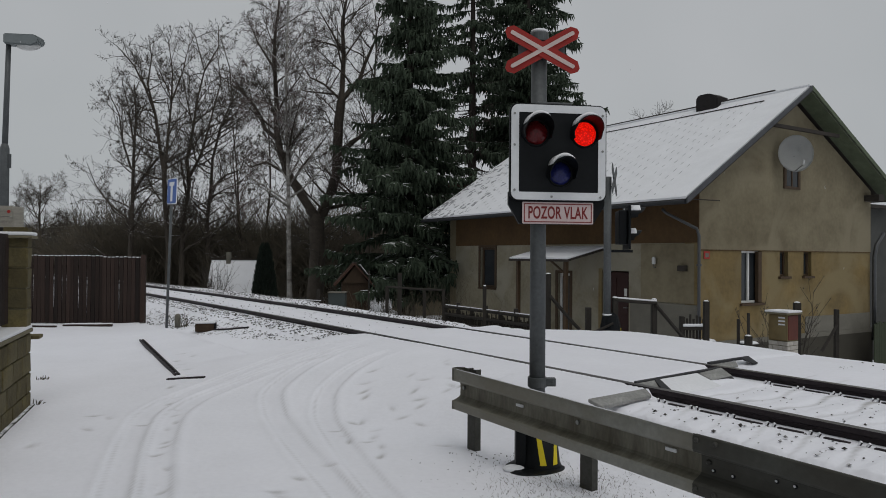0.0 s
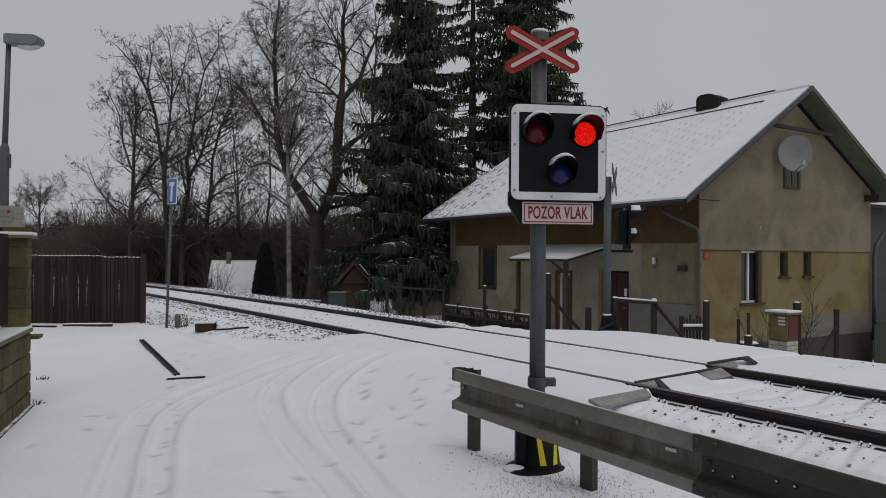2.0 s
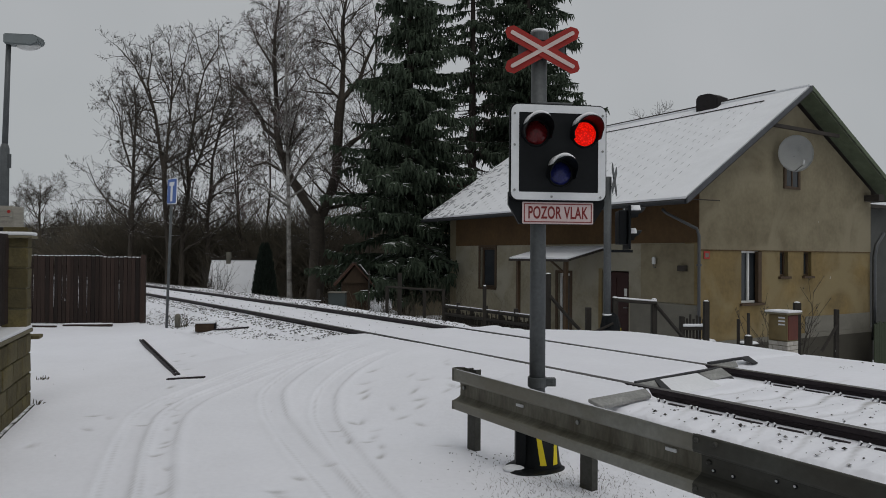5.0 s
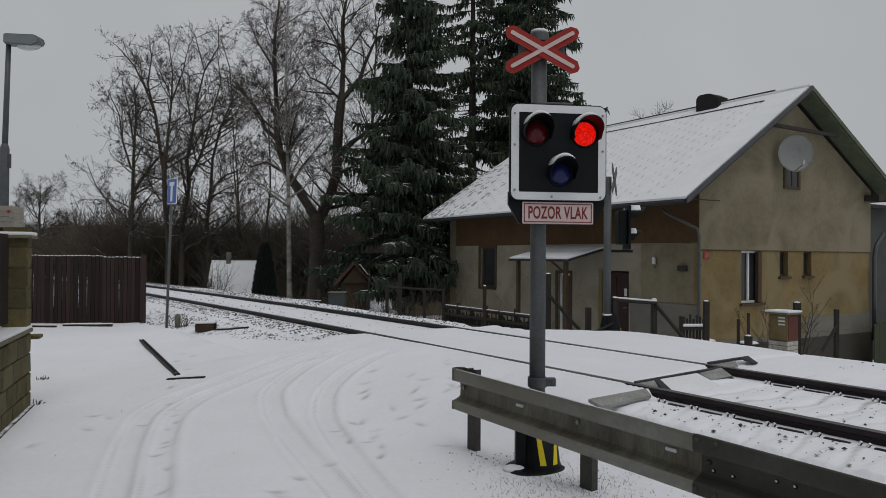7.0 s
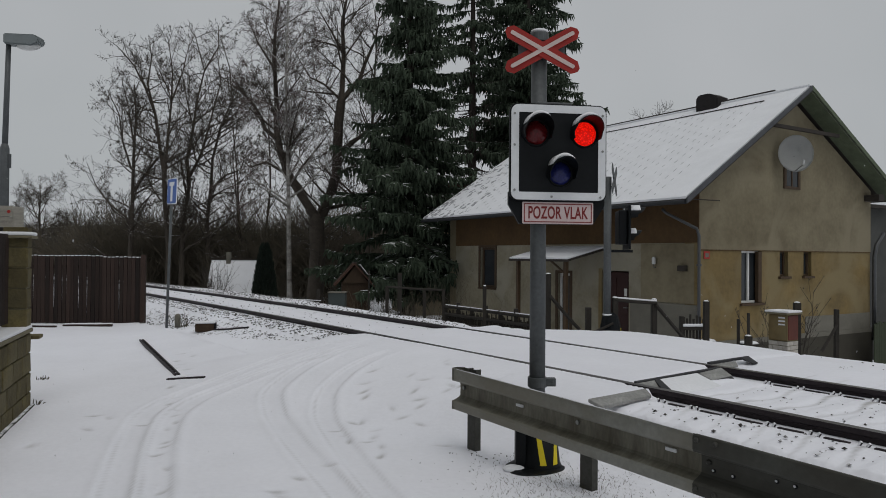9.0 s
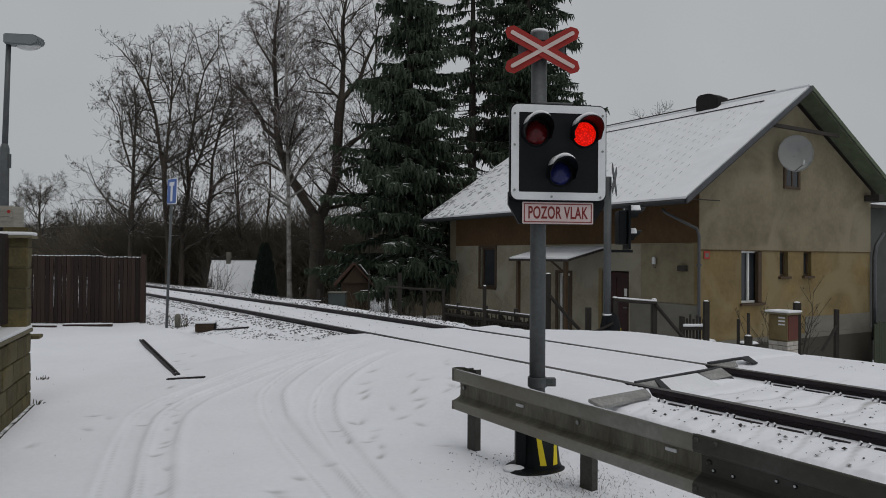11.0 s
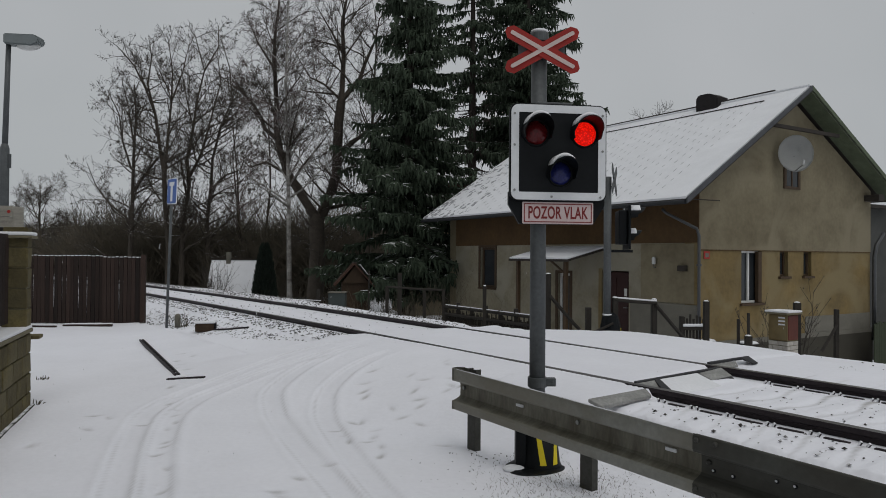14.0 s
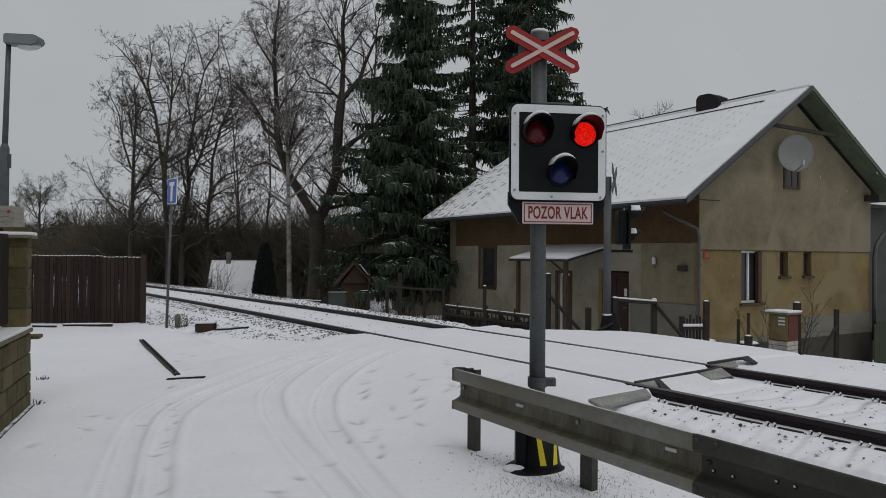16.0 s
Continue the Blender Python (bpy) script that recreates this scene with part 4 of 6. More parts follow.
def house():
    H = thing("house", HOUSE, "ochre and grey plastered cottage with a snowy gabled roof", "house")
    # gable wall
    holes = [(1.59, 2.41, 0.33, 1.63), (3.17, 3.54, 0.98, 1.63), (4.23, 4.60, 0.98, 1.63)]
    wall_with_holes("lower_gable_wall", 0.0, HW, -0.55, 1.63, holes, PLASTER_OCHRE, 0.4, pose(0, 0, 0), H, label="ochre stained lower plaster")
    bm = bmesh.new()
    prism(bm, [(0, 1.632), (HW, 1.632), (HW, ER), (AX, AZ), (0, EZ)], 0.4, Matrix.Translation((0, -0.012, 0)))
    gw = part("upper_gable_wall", bm, PLASTER_GREY, H, "grey weathered upper plaster")
    part("string_line", bx(0.02, HW - 0.02, -0.022, 0.0, 1.622, 1.642, 0.004), PLASTER_BAND, H)
    part("plinth", bx(-0.03, HW + 0.03, -0.035, 0.4, -0.66, -0.54), PLINTH, H, "rough cement plinth")
    part("plinth_patch", bx(4.3, HW - 0.05, -0.02, 0.02, -0.54, -0.10, 0.01), PLINTH, H, "pale bare render above the plinth")
    part("dark_footing", bx(-0.05, HW + 0.05, -0.05, 0.4, -2.2, -0.66), DARK_PLINTH, H)
    window(H, pose(1.59, 0, 0.33), 0.82, 1.30, WINDOW_WHITE, 2)
    window(H, pose(3.17, 0, 0.98), 0.37, 0.65, WOOD_BROWN, 1)
    window(H, pose(4.23, 0, 0.98), 0.37, 0.65, WOOD_BROWN, 1)
    # attic window
    A = new("window")
    A.parent = H
    A.matrix_basis = pose(3.30, -0.02, 3.25)
    bm = bmesh.new()
    for a in ((0, 0.72, 0, 0.07), (0, 0.72, 0.98, 1.05), (0, 0.10, 0.07, 0.98), (0.62, 0.72, 0.07, 0.98)):
        box(bm, a[0], a[1], -0.025, 0.03, a[2], a[3], 0.006)
    part("window_frame", bm, WOOD_BROWN, A)
    part("pane", bx(0.10, 0.62, -0.004, 0.0, 0.07, 0.98), GLASS, A)
    part("mullion", bx(0.33, 0.38, -0.015, 0.0, 0.07, 0.98), WOOD_BROWN, A)
    # side wall: x inwards is the wall's thickness
    sm = Matrix(((0, 1, 0, 0), (1, 0, 0, 0), (0, 0, 1, 0), (0, 0, 0, 1)))
    holes = [(2.17, 3.12, -0.95, 1.08), (8.04, 8.87, 0.40, 1.74), (4.41, 4.92, -0.95, 0.97)]
    w = wall_with_holes("side_wall", 0.4, HL - 0.404, -1.7, 1.80, holes, PLASTER_SIDE, 0.4, Matrix.Identity(4), H, label="grey plastered side wall")
    w.data.transform(sm)
    w.data.flip_normals()
    part("side_band", bx(-0.004, 0.4, 0.392, HL - 0.402, 1.802, EZ), PLASTER_BAND, H, "brown plaster band under the eaves")
    part("side_band", bx(-0.014, -0.001, -0.008, 0.391, 1.802, EZ - 0.05), PLASTER_BAND, H)
    part("shutter", bx(2.26, 2.40, -0.012, 0.09, 0.34, 1.61, 0.005), WOOD_BROWN, H)
    part("corner_panel", bx(-0.022, 0.0, 0.12, 1.75, 0.35, 1.78, 0.006), PLASTER_GREY, H)
    part("cement_base", bx(-0.03, 0.0, 0.02, 2.1, -1.7, 0.33, 0.01), PLINTH, H, "grey cement render low on the wall")
    part("corner_quoin", bx(-0.012, 0.4, -0.004, 0.396, -0.6, 1.81), PLASTER_OCHRE, H)
    part("rear_wall", bx(0.0, HW, HL - 0.4, HL - 0.004, -1.0, EZ), PLASTER_GREY, H)
    bm = bmesh.new()
    prism(bm, [(0, EZ), (HW, ER), (AX, AZ)], 0.4, Matrix.Translation((0, HL - 0.4, 0)))
    part("rear_gable", bm, PLASTER_GREY, H)
    part("far_side_wall", bx(HW - 0.4, HW, 0.4, HL - 0.404, -1.0, EZ), PLASTER_GREY, H)
    part("upper_floor", bx(0.4, HW - 0.4, 0.4, HL - 0.41, 2.3, 2.4), DARK_EAVE, H)
    part("ground_floor", bx(0.4, HW - 0.4, 0.4, HL - 0.41, -0.95, -0.85), DARK_EAVE, H)
    # red door
    D = part("door", bx(0.12, 0.17, 2.2, 3.09, -0.9, 1.05, 0.008), DOOR_RED, H, "dark red wooden door")
    for a, b in ((-0.8, -0.1), (0.0, 0.9)):
        for c in (2.3, 2.72):
            part("door_panel", bx(0.105, 0.122, c, c + 0.3, a, b, 0.006), DOOR_RED, D)
    part("door_handle", tb([(0.10, 2.28, 0.12), (0.05, 2.28, 0.12), (0.05, 2.4, 0.12)], 0.011, 8), STEEL, D)
    part("door_notice", bx(0.098, 0.104, 2.33, 2.42, 0.42, 0.62), WINDOW_WHITE, D)
    part("door_frame", bx(-0.03, 0.02, 3.12, 3.24, -0.95, 1.14, 0.006), PLASTER_OCHRE, H)
    # side windows
    for y0, y1, z0, z1, fm, nm in ((8.04, 8.87, 0.40, 1.74, WOOD_BROWN, "window"), (4.41, 4.92, -0.95, 0.97, WINDOW_WHITE, "porch_door")):
        W = new(nm)
        W.parent = H
        W["label"] = "dark narrow opening with a wooden frame"
        bm = bmesh.new()
        for a in ((y0, y1, z0, z0 + 0.07), (y0, y1, z1 - 0.07, z1), (y0, y0 + 0.08, z0, z1), (y1 - 0.08, y1, z0, z1)):
            box(bm, 0.08, 0.15, a[0], a[1], a[2], a[3], 0.005)
        part("window_frame", bm, fm, W)
        part("pane", bx(0.115, 0.12, y0 + 0.08, y1 - 0.08, z0 + 0.07, z1 - 0.07), GLASS, W)
        bm = bmesh.new()
        box(bm, -0.02, 0.0, y0 - 0.1, y0, z0, z1 + 0.08)
        box(bm, -0.02, 0.0, y1, y1 + 0.1, z0, z1 + 0.08)
        box(bm, -0.02, 0.0, y0, y1, z1, z1 + 0.08)
        part("surround", bm, WOOD_BROWN, W)
        part("sill", bx(-0.06, 0.08, y0 - 0.08, y1 + 0.08, z0 - 0.06, z0, 0.01), WOOD_BROWN, W)
    # roof: two slabs of unequal pitch, snow on top
    ya, yb, rid = -0.50, HL + 0.2, 5.88
    for sx, ov, k in ((0, 1.05, 0.648), (1, 0.75, 0.57)):
        def X(v):
            return v if sx == 0 else 2 * AX - v
        run = (AX + ov) if sx == 0 else (HW - AX + ov)
        lo, hi = (AX - run, rid - k * run), (AX, rid)
        for nm, t0, t1, mt, y0, y1, lab in (("roof_slab", -0.14, -0.02, DARK_EAVE, ya, yb, ""), ("roof_snow", -0.02, 0.03, SNOW_ROOF, ya + 0.03, yb - 0.03, "smooth snow cover on the roof")):
            bm = bmesh.new()
            prism(bm, [(X(lo[0]), lo[1] + t0), (X(hi[0]), hi[1] + t0), (X(hi[0]), hi[1] + t1), (X(lo[0]), lo[1] + t1)], y1 - y0, Matrix.Translation((0, y0, 0)))
            part(nm, bm, mt, H, lab)
        bm = bmesh.new()
        prism(bm, [(X(lo[0] - 0.02), lo[1] - 0.13), (X(hi[0]), hi[1] - 0.12), (X(hi[0]), hi[1] + 0.0), (X(lo[0] - 0.02), lo[1] + 0.0)], 0.035, Matrix.Translation((0, ya - 0.036, 0)))
        part("bargeboard", bm, BARGE if sx == 0 else GREEN_EAVE, H, "weathered bargeboard")
        bm = bmesh.new()
        prism(bm, [(X(lo[0] + 0.1), lo[1] - 0.08), (X(hi[0]), hi[1] - 0.143), (X(hi[0]), hi[1] - 0.165), (X(lo[0] + 0.1), lo[1] - 0.10)], 0.48, Matrix.Translation((0, ya, 0)))
        part("soffit", bm, GREEN_EAVE if sx else DARK_EAVE, H)
        bm = bmesh.new()
        tube(bm, [(X(lo[0] - 0.03), ya + 0.02, lo[1] - 0.09), (X(lo[0] - 0.03), yb - 0.02, lo[1] - 0.09)], 0.05, 10)
        part("gutter", bm, GUTTER, H, "dark zinc gutter")
    part("ridge_snow", bx(AX - 0.10, AX + 0.10, ya, yb, rid - 0.03, rid + 0.035, 0.03), SNOW_ROOF, H)
    # slate edges that show through the snow as faint short ticks
    rng = random.Random(2)
    bm = bmesh.new()
    k = 0.648
    for i in range(34):
        for j in range(15):
            if rng.random() < 0.12:
                continue
            f = (j + 0.7 + 0.5 * (i % 2)) / 16.5
            x = -1.05 + f * (AX + 1.05)
            z = rid - k * (AX - x) + 0.030
            y = 0.55 + i * 0.30 + rng.uniform(-0.02, 0.02)
            h = rng.uniform(0.045, 0.08)
            c = box(bm, -h, h, 0, rng.uniform(0.010, 0.018), -0.02, 0.004)
            bmesh.ops.transform(bm, matrix=Matrix.Translation((x, y, z)) @ Matrix.Rotation(-math.atan(k), 4, "Y"), verts=c)
    part("tile_marks", bm, SLATE_TICK, H, "faint slate edges under the snow")["kind"] = "stuff"
    rng = random.Random(12)
    bm = bmesh.new()
    for i in range(150):
        f = rng.random() ** 1.4
        x = -1.0 + f * 3.2
        z = rid - k * (AX - x) + 0.030
        y = yb - 0.1 - rng.random() ** 2 * 2.6
        h = rng.uniform(0.03, 0.11)
        c = box(bm, -h, h, 0, rng.uniform(0.04, 0.12), -0.02, 0.005)
        bmesh.ops.transform(bm, matrix=Matrix.Translation((x, y, z)) @ Matrix.Rotation(-math.atan(k), 4, "Y") @ Matrix.Rotation(rng.uniform(0, 3), 4, "Z"), verts=c)
    part("bare_tiles", bm, SLATE_TICK, H, "bare roof patches under the spruce")["kind"] = "stuff"
    part("ridge_cable", tb([(AX - 0.50, ya + 1.0, rid - 0.27), (AX - 0.5, 4.0, rid - 0.28), (AX - 0.48, yb - 1, rid - 0.25)], 0.014, 6), DARK_EAVE, H)
    part("ridge_rod", tb([(AX - 0.02, ya + 1.0, rid + 0.07), (AX - 0.02, yb - 3, rid + 0.06)], 0.02, 6), DARK_EAVE, H)
    part("collar_beam", bx(2.35, 5.25, -0.40, -0.32, 4.70, 4.79, 0.01), DARK_EAVE, H)
    part("purlin_end", bx(HW - 0.35, HW - 0.05, -0.42, 0.0, 3.1, 3.28, 0.01), DARK_EAVE, H)
    part("eave_rod", tb([(-0.9, -0.3, 2.76), (0.35, -0.3, 2.78)], 0.012, 6), DARK_EAVE, H)
    # chimney
    bm = bmesh.new()
    prism(bm, [(2.12, 5.5), (2.86, 5.5), (2.86, 6.12), (2.76, 6.21), (2.42, 6.21), (2.12, 6.06)], 0.55, pose(AX + 0.27, 0, 0, 0, 0, 90))
    bmesh.ops.bevel(bm, geom=bm.edges[:], offset=0.03, segments=2, affect="EDGES")
    part("chimney", bm, CHIMNEY, H, "sooty dark chimney with a hood")
    # downpipes
    part("downpipe", tb([(-0.50, 0.66, 2.60), (-0.44, 0.58, 2.50), (-0.10, -0.02, 2.12), (-0.07, -0.06, 1.95), (-0.07, -0.06, -0.9)], 0.036, 12), ZINC, H, "grey zinc downpipe", smooth=True)
    for z in (1.25, 0.0):
        part("pipe_bracket", tb([(-0.07, -0.06, z), (-0.07, -0.06, z + 0.05)], 0.062, 12), ZINC, H)
    part("downpipe", tb([(HW + 0.55, -0.1, 2.2), (HW + 0.12, -0.12, 1.85), (HW + 0.0, -0.12, 1.5), (HW + 0.0, -0.12, -0.9)], 0.055, 12), ZINC, H, smooth=True)
    # dish
    S = new("satellite_dish")
    S.parent = H
    S["label"] = "round grey satellite dish on the gable"
    S.matrix_basis = pose(3.18, -0.42, 4.10, 0, 0, -36)
    bm = bmesh.new()
    rings = []
    for i in range(9):
        r = 0.44 * i / 8
        rings.append([bm.verts.new((r * math.cos(a), 0.10 - 0.12 * (r / 0.44) ** 2, r * 1.06 * math.sin(a))) for a in (2 * math.pi * q / 40 for q in range(40))] if i else [bm.verts.new((0, 0.10, 0))])
    for q in range(40):
        bm.faces.new((rings[0][0], rings[1][q], rings[1][(q + 1) % 40]))
    for a, b in zip(rings[1:], rings[2:]):
        for q in range(40):
            bm.faces.new((a[q], b[q], b[(q + 1) % 40], a[(q + 1) % 40]))
    bmesh.ops.solidify(bm, geom=bm.faces[:], thickness=0.012)
    bmesh.ops.recalc_face_normals(bm, faces=bm.faces)
    part("dish_bowl", bm, DISH, S, smooth=True)
    part("feed_arm", tb([(0, 0.0, -0.44), (0, -0.42, -0.34)], 0.014, 8), STEEL, S)
    part("feed_horn", tb([(0, -0.42, -0.34), (0, -0.44, -0.22)], 0.032, 10), DISH, S)
    part("wall_arm", tb([(0, 0.1, -0.05), (0, 0.42, -0.2)], 0.022, 8), STEEL, S)
    # small fittings on the walls
    part("fire_plate", bx(0.16, 0.36, -0.022, -0.002, 1.42, 1.6, 0.004), RED_PAINT, H, "small red wall plate")
    part("fire_plate_face", bx(0.20, 0.32, -0.027, -0.018, 1.46, 1.56), PLINTH, H)
    L = part("wall_lamp", tb([(-0.1, 1.26, 1.28), (-0.1, 1.26, 1.42), (-0.1, 1.26, 1.46)], [0.045, 0.05, 0.03], 10), LAMP_LENS, H, "white wall lamp")
    part("lamp_arm", tb([(0, 1.26, 1.2), (-0.1, 1.26, 1.2), (-0.1, 1.26, 1.3)], 0.012, 8), ZINC, H)
    part("lamp_cable", tb([(-0.012, 1.26, 1.2), (-0.012, 1.26, 0.35)], 0.01, 6), ZINC, H)
    V = part("vent_box", bx(-0.14, 0.0, 0.3, 0.52, 1.12, 1.26, 0.02), DARK_EAVE, H)
    # porch
    P = new("porch")
    P.parent = H
    P["label"] = "small lean-to porch roof with snow, on brown posts"
    bm = bmesh.new()
    prism(bm, [(0, 1.72), (-1.45, 1.38), (-1.45, 1.32), (0, 1.66)], 2.5, Matrix.Translation((0, 2.9, 0)))
    part("porch_roof", bm, DARK_EAVE, P)
    bm = bmesh.new()
    prism(bm, [(0, 1.76), (-1.43, 1.425), (-1.43, 1.385), (0, 1.722)], 2.46, Matrix.Translation((0, 2.92, 0)))
    part("porch_snow", bm, SNOW_ROOF, P)
    for y in (3.1, 5.1):
        part("porch_post", bx(-1.38, -1.28, y - 0.05, y + 0.05, -1.5, 1.36, 0.008), WOOD_BROWN, P)
    part("porch_brace", tb([(-1.33, 3.12, 1.0), (-1.33, 3.7, 1.34)], 0.03, 6), WOOD_BROWN, P)


house()


# ---- trees ----
class Wood:
    """Collects tapered round bars for one mesh."""

    def __init__(self):
        self.v, self.f = [], []

    def bar(self, pts, rs, sides):
        base = len(self.v)
        side = None
        n = len(pts)
        for i in range(n):
            d = (pts[min(i + 1, n - 1)] - pts[max(i - 1, 0)])
            if d.length < 1e-6:
                d = Vector((0, 0, 1))
            d.normalize()
            if side is None:
                side = d.orthogonal().normalized()
            side = side - d * side.dot(d)
            side.normalize()
            up = d.cross(side)
            for k in range(sides):
                a = 2 * math.pi * k / sides
                self.v.append(tuple(pts[i] + (side * math.cos(a) + up * math.sin(a)) * rs[i]))
        for i in range(n - 1):
            for k in range(sides):
                a, b = base + i * sides + k, base + i * sides + (k + 1) % sides
                self.f.append((a, b, b + sides, a + sides))


MIN_R = 0.0056


def grow(wood, twigs, rng, p, d, length, r, level, droop, spread, thin):
    """One branch and, from it, its own branches."""
    n = 5 if level > 1 else 4 if level == 1 else 3
    pts, rs = [p.copy()], [r]
    q, dd = p.copy(), d.normalized()
    for i in range(n):
        dd = dd + Vector((rng.uniform(-1, 1), rng.uniform(-1, 1), rng.uniform(-1, 1))) * (0.22 if level > 1 else 0.34) + Vector((0, 0, droop * (0.7 if level < 2 else 0.25)))
        dd.normalize()
        q = q + dd * (length / n)
        pts.append(q.copy())
        rs.append(max(MIN_R, r * (1 - 0.75 * (i + 1) / n)))
    (wood if level > 1 else twigs).bar(pts, rs, 6 if level > 2 else 4 if level == 2 else 3)
    if level == 0:
        return
    kids = {4: 6, 3: 7, 2: 9, 1: 6}[level] + rng.randint(-1, 1)
    kids = max(2, int(kids * thin))
    for c in range(kids):
        f = rng.uniform(0.25, 1.0) if level > 1 else rng.uniform(0.1, 1.0)
        i = min(n - 1, int(f * n))
        at = pts[i].lerp(pts[i + 1], f * n - i)
        ax = (pts[i + 1] - pts[i]).normalized()
        out = ax.orthogonal().normalized()
        out.rotate(Matrix.Rotation(rng.uniform(0, 6.283), 3, ax))
        a = radians(rng.uniform(*spread))
        nd = ax * math.cos(a) + out * math.sin(a)
        nd.z += 0.12
        grow(wood, twigs, rng, at, nd, length * rng.uniform(0.36, 0.60) * (1.15 - 0.35 * f), max(MIN_R, rs[i] * rng.uniform(0.42, 0.62)), level - 1, droop, spread, thin)


def bare_tree(name, x, y, height, label, seed, limbs=None, trunk_r=0.115, droop=0.03, spread=(28, 68), bark=None, reach=0.21, rise=(30, 66), cones=0, twig=None, thin=1.0, fork=0.3, lean=(0, 0), level=3):
    rng = random.Random(seed)
    z = float(ground_z(x, y)[0]) - 0.1
    T = thing(name, pose(x, y, z), label, "tree")
    wood, twigs = Wood(), Wood()
    if limbs is None:
        n = 9
        pts, rs = [Vector((0, 0, 0))], [trunk_r * 1.25]
        for i in range(1, n + 1):
            f = i / n
            pts.append(Vector((lean[0] * f + rng.uniform(-0.12, 0.12) * f, lean[1] * f + rng.uniform(-0.12, 0.12), height * 0.92 * f)))
            rs.append(max(0.012, trunk_r * (1 - 0.93 * f)))
        limbs = [(pts, rs)]
    for pts, rs in limbs:
        wood.bar(pts, rs, 9)
        n = len(pts) - 1
        total = sum((pts[i + 1] - pts[i]).length for i in range(n))
        count = max(5, int(total * 3.1 * thin))
        for c in range(count):
            f = fork + (1 - fork) * (c + rng.random()) / count
            i = min(n - 1, int(f * n))
            at = pts[i].lerp(pts[i + 1], f * n - i)
            a = rng.uniform(0, 6.283)
            el = radians(rng.uniform(*rise))
            d = Vector((math.cos(a) * math.cos(el), math.sin(a) * math.cos(el), math.sin(el)))
            ln = min(height * reach, total * 0.5) * (1.15 - 0.62 * f) * rng.uniform(0.7, 1.15)
            grow(wood, twigs, rng, at, d, ln, max(0.010, min(rs[i] * 0.55, ln * 0.022)), level - 1 if ln < 2.0 else level, droop, spread, thin)
    if cones:
        tips = twigs.v[::3]
        for c in range(cones):
            q = Vector(rng.choice(tips)) + Vector((rng.uniform(-0.04, 0.04), rng.uniform(-0.04, 0.04), -0.02))
            twigs.bar([q, q + Vector((0, 0, -0.03)), q + Vector((0.01, 0, -0.06))], [0.006, 0.024, 0.006], 3)
    raw("trunk", wood.v, wood.f, bark or BARK, T).data.polygons.foreach_set("use_smooth", [True] * len(wood.f))
    raw("crown", twigs.v, twigs.f, twig or TWIG, T)
    return T


def stems(seed, height, spread, count, r):
    """Several stems that rise from one stool and bend apart."""
    rng = random.Random(seed)
    out = []
    for k in range(count):
        a = 6.283 * k / count + rng.uniform(-0.5, 0.5)
        h = height * (rng.uniform(0.72, 1.0) if k else 1.0)
        far = spread * rng.uniform(0.5, 1.1)
        pts, rs = [], []
        for i in range(10):
            f = i / 9
            bend = f ** 0.8 * far * (1 - 0.25 * f) + 0.35 * math.sin(f * 5 + k * 2)
            pts.append(Vector((math.cos(a) * bend + rng.uniform(-0.14, 0.14) * f, math.sin(a) * bend * 0.8 + rng.uniform(-0.14, 0.14) * f, h * f)))
            rs.append(max(0.012, r * rng.uniform(0.9, 1.1) * (1 - 0.93 * f)))
        out.append((pts, rs))
    return out


bare_tree("alder_tree", -10.9, 39, 14.6, "bare dark alder with slender stems and small cones", 54, limbs=stems(83, 14.6, 2.2, 3, 0.09), thin=0.45, fork=0.22, reach=0.2, rise=(20, 66), cones=1800)
bare_tree("birch_tree", -6.15, 28.5, 16.5, "tall birch with white bark and drooping reddish twigs", 16, lean=(-0.3, 0), trunk_r=0.115, droop=-0.16, bark=BIRCH, twig=BIRCH_TWIG, thin=0.85, reach=0.20)


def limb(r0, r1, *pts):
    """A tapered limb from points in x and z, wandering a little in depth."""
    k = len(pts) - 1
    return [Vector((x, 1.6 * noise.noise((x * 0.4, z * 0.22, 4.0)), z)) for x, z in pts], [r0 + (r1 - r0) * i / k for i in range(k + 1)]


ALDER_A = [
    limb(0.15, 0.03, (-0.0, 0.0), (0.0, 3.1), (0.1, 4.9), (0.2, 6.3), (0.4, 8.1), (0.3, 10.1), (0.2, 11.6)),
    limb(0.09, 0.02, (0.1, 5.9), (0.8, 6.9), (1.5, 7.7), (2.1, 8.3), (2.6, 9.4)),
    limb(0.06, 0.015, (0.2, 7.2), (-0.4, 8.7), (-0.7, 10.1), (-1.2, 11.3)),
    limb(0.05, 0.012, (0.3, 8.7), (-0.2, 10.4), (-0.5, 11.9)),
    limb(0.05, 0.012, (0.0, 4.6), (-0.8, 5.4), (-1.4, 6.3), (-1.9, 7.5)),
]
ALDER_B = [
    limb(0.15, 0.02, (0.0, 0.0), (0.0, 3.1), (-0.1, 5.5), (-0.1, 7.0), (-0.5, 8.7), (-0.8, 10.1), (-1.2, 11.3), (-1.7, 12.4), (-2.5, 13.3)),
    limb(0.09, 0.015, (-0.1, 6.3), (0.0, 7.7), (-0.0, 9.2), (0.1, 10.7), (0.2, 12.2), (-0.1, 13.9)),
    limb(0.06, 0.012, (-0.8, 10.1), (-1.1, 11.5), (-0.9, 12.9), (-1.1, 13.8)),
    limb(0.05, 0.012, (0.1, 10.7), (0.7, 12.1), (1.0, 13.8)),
]
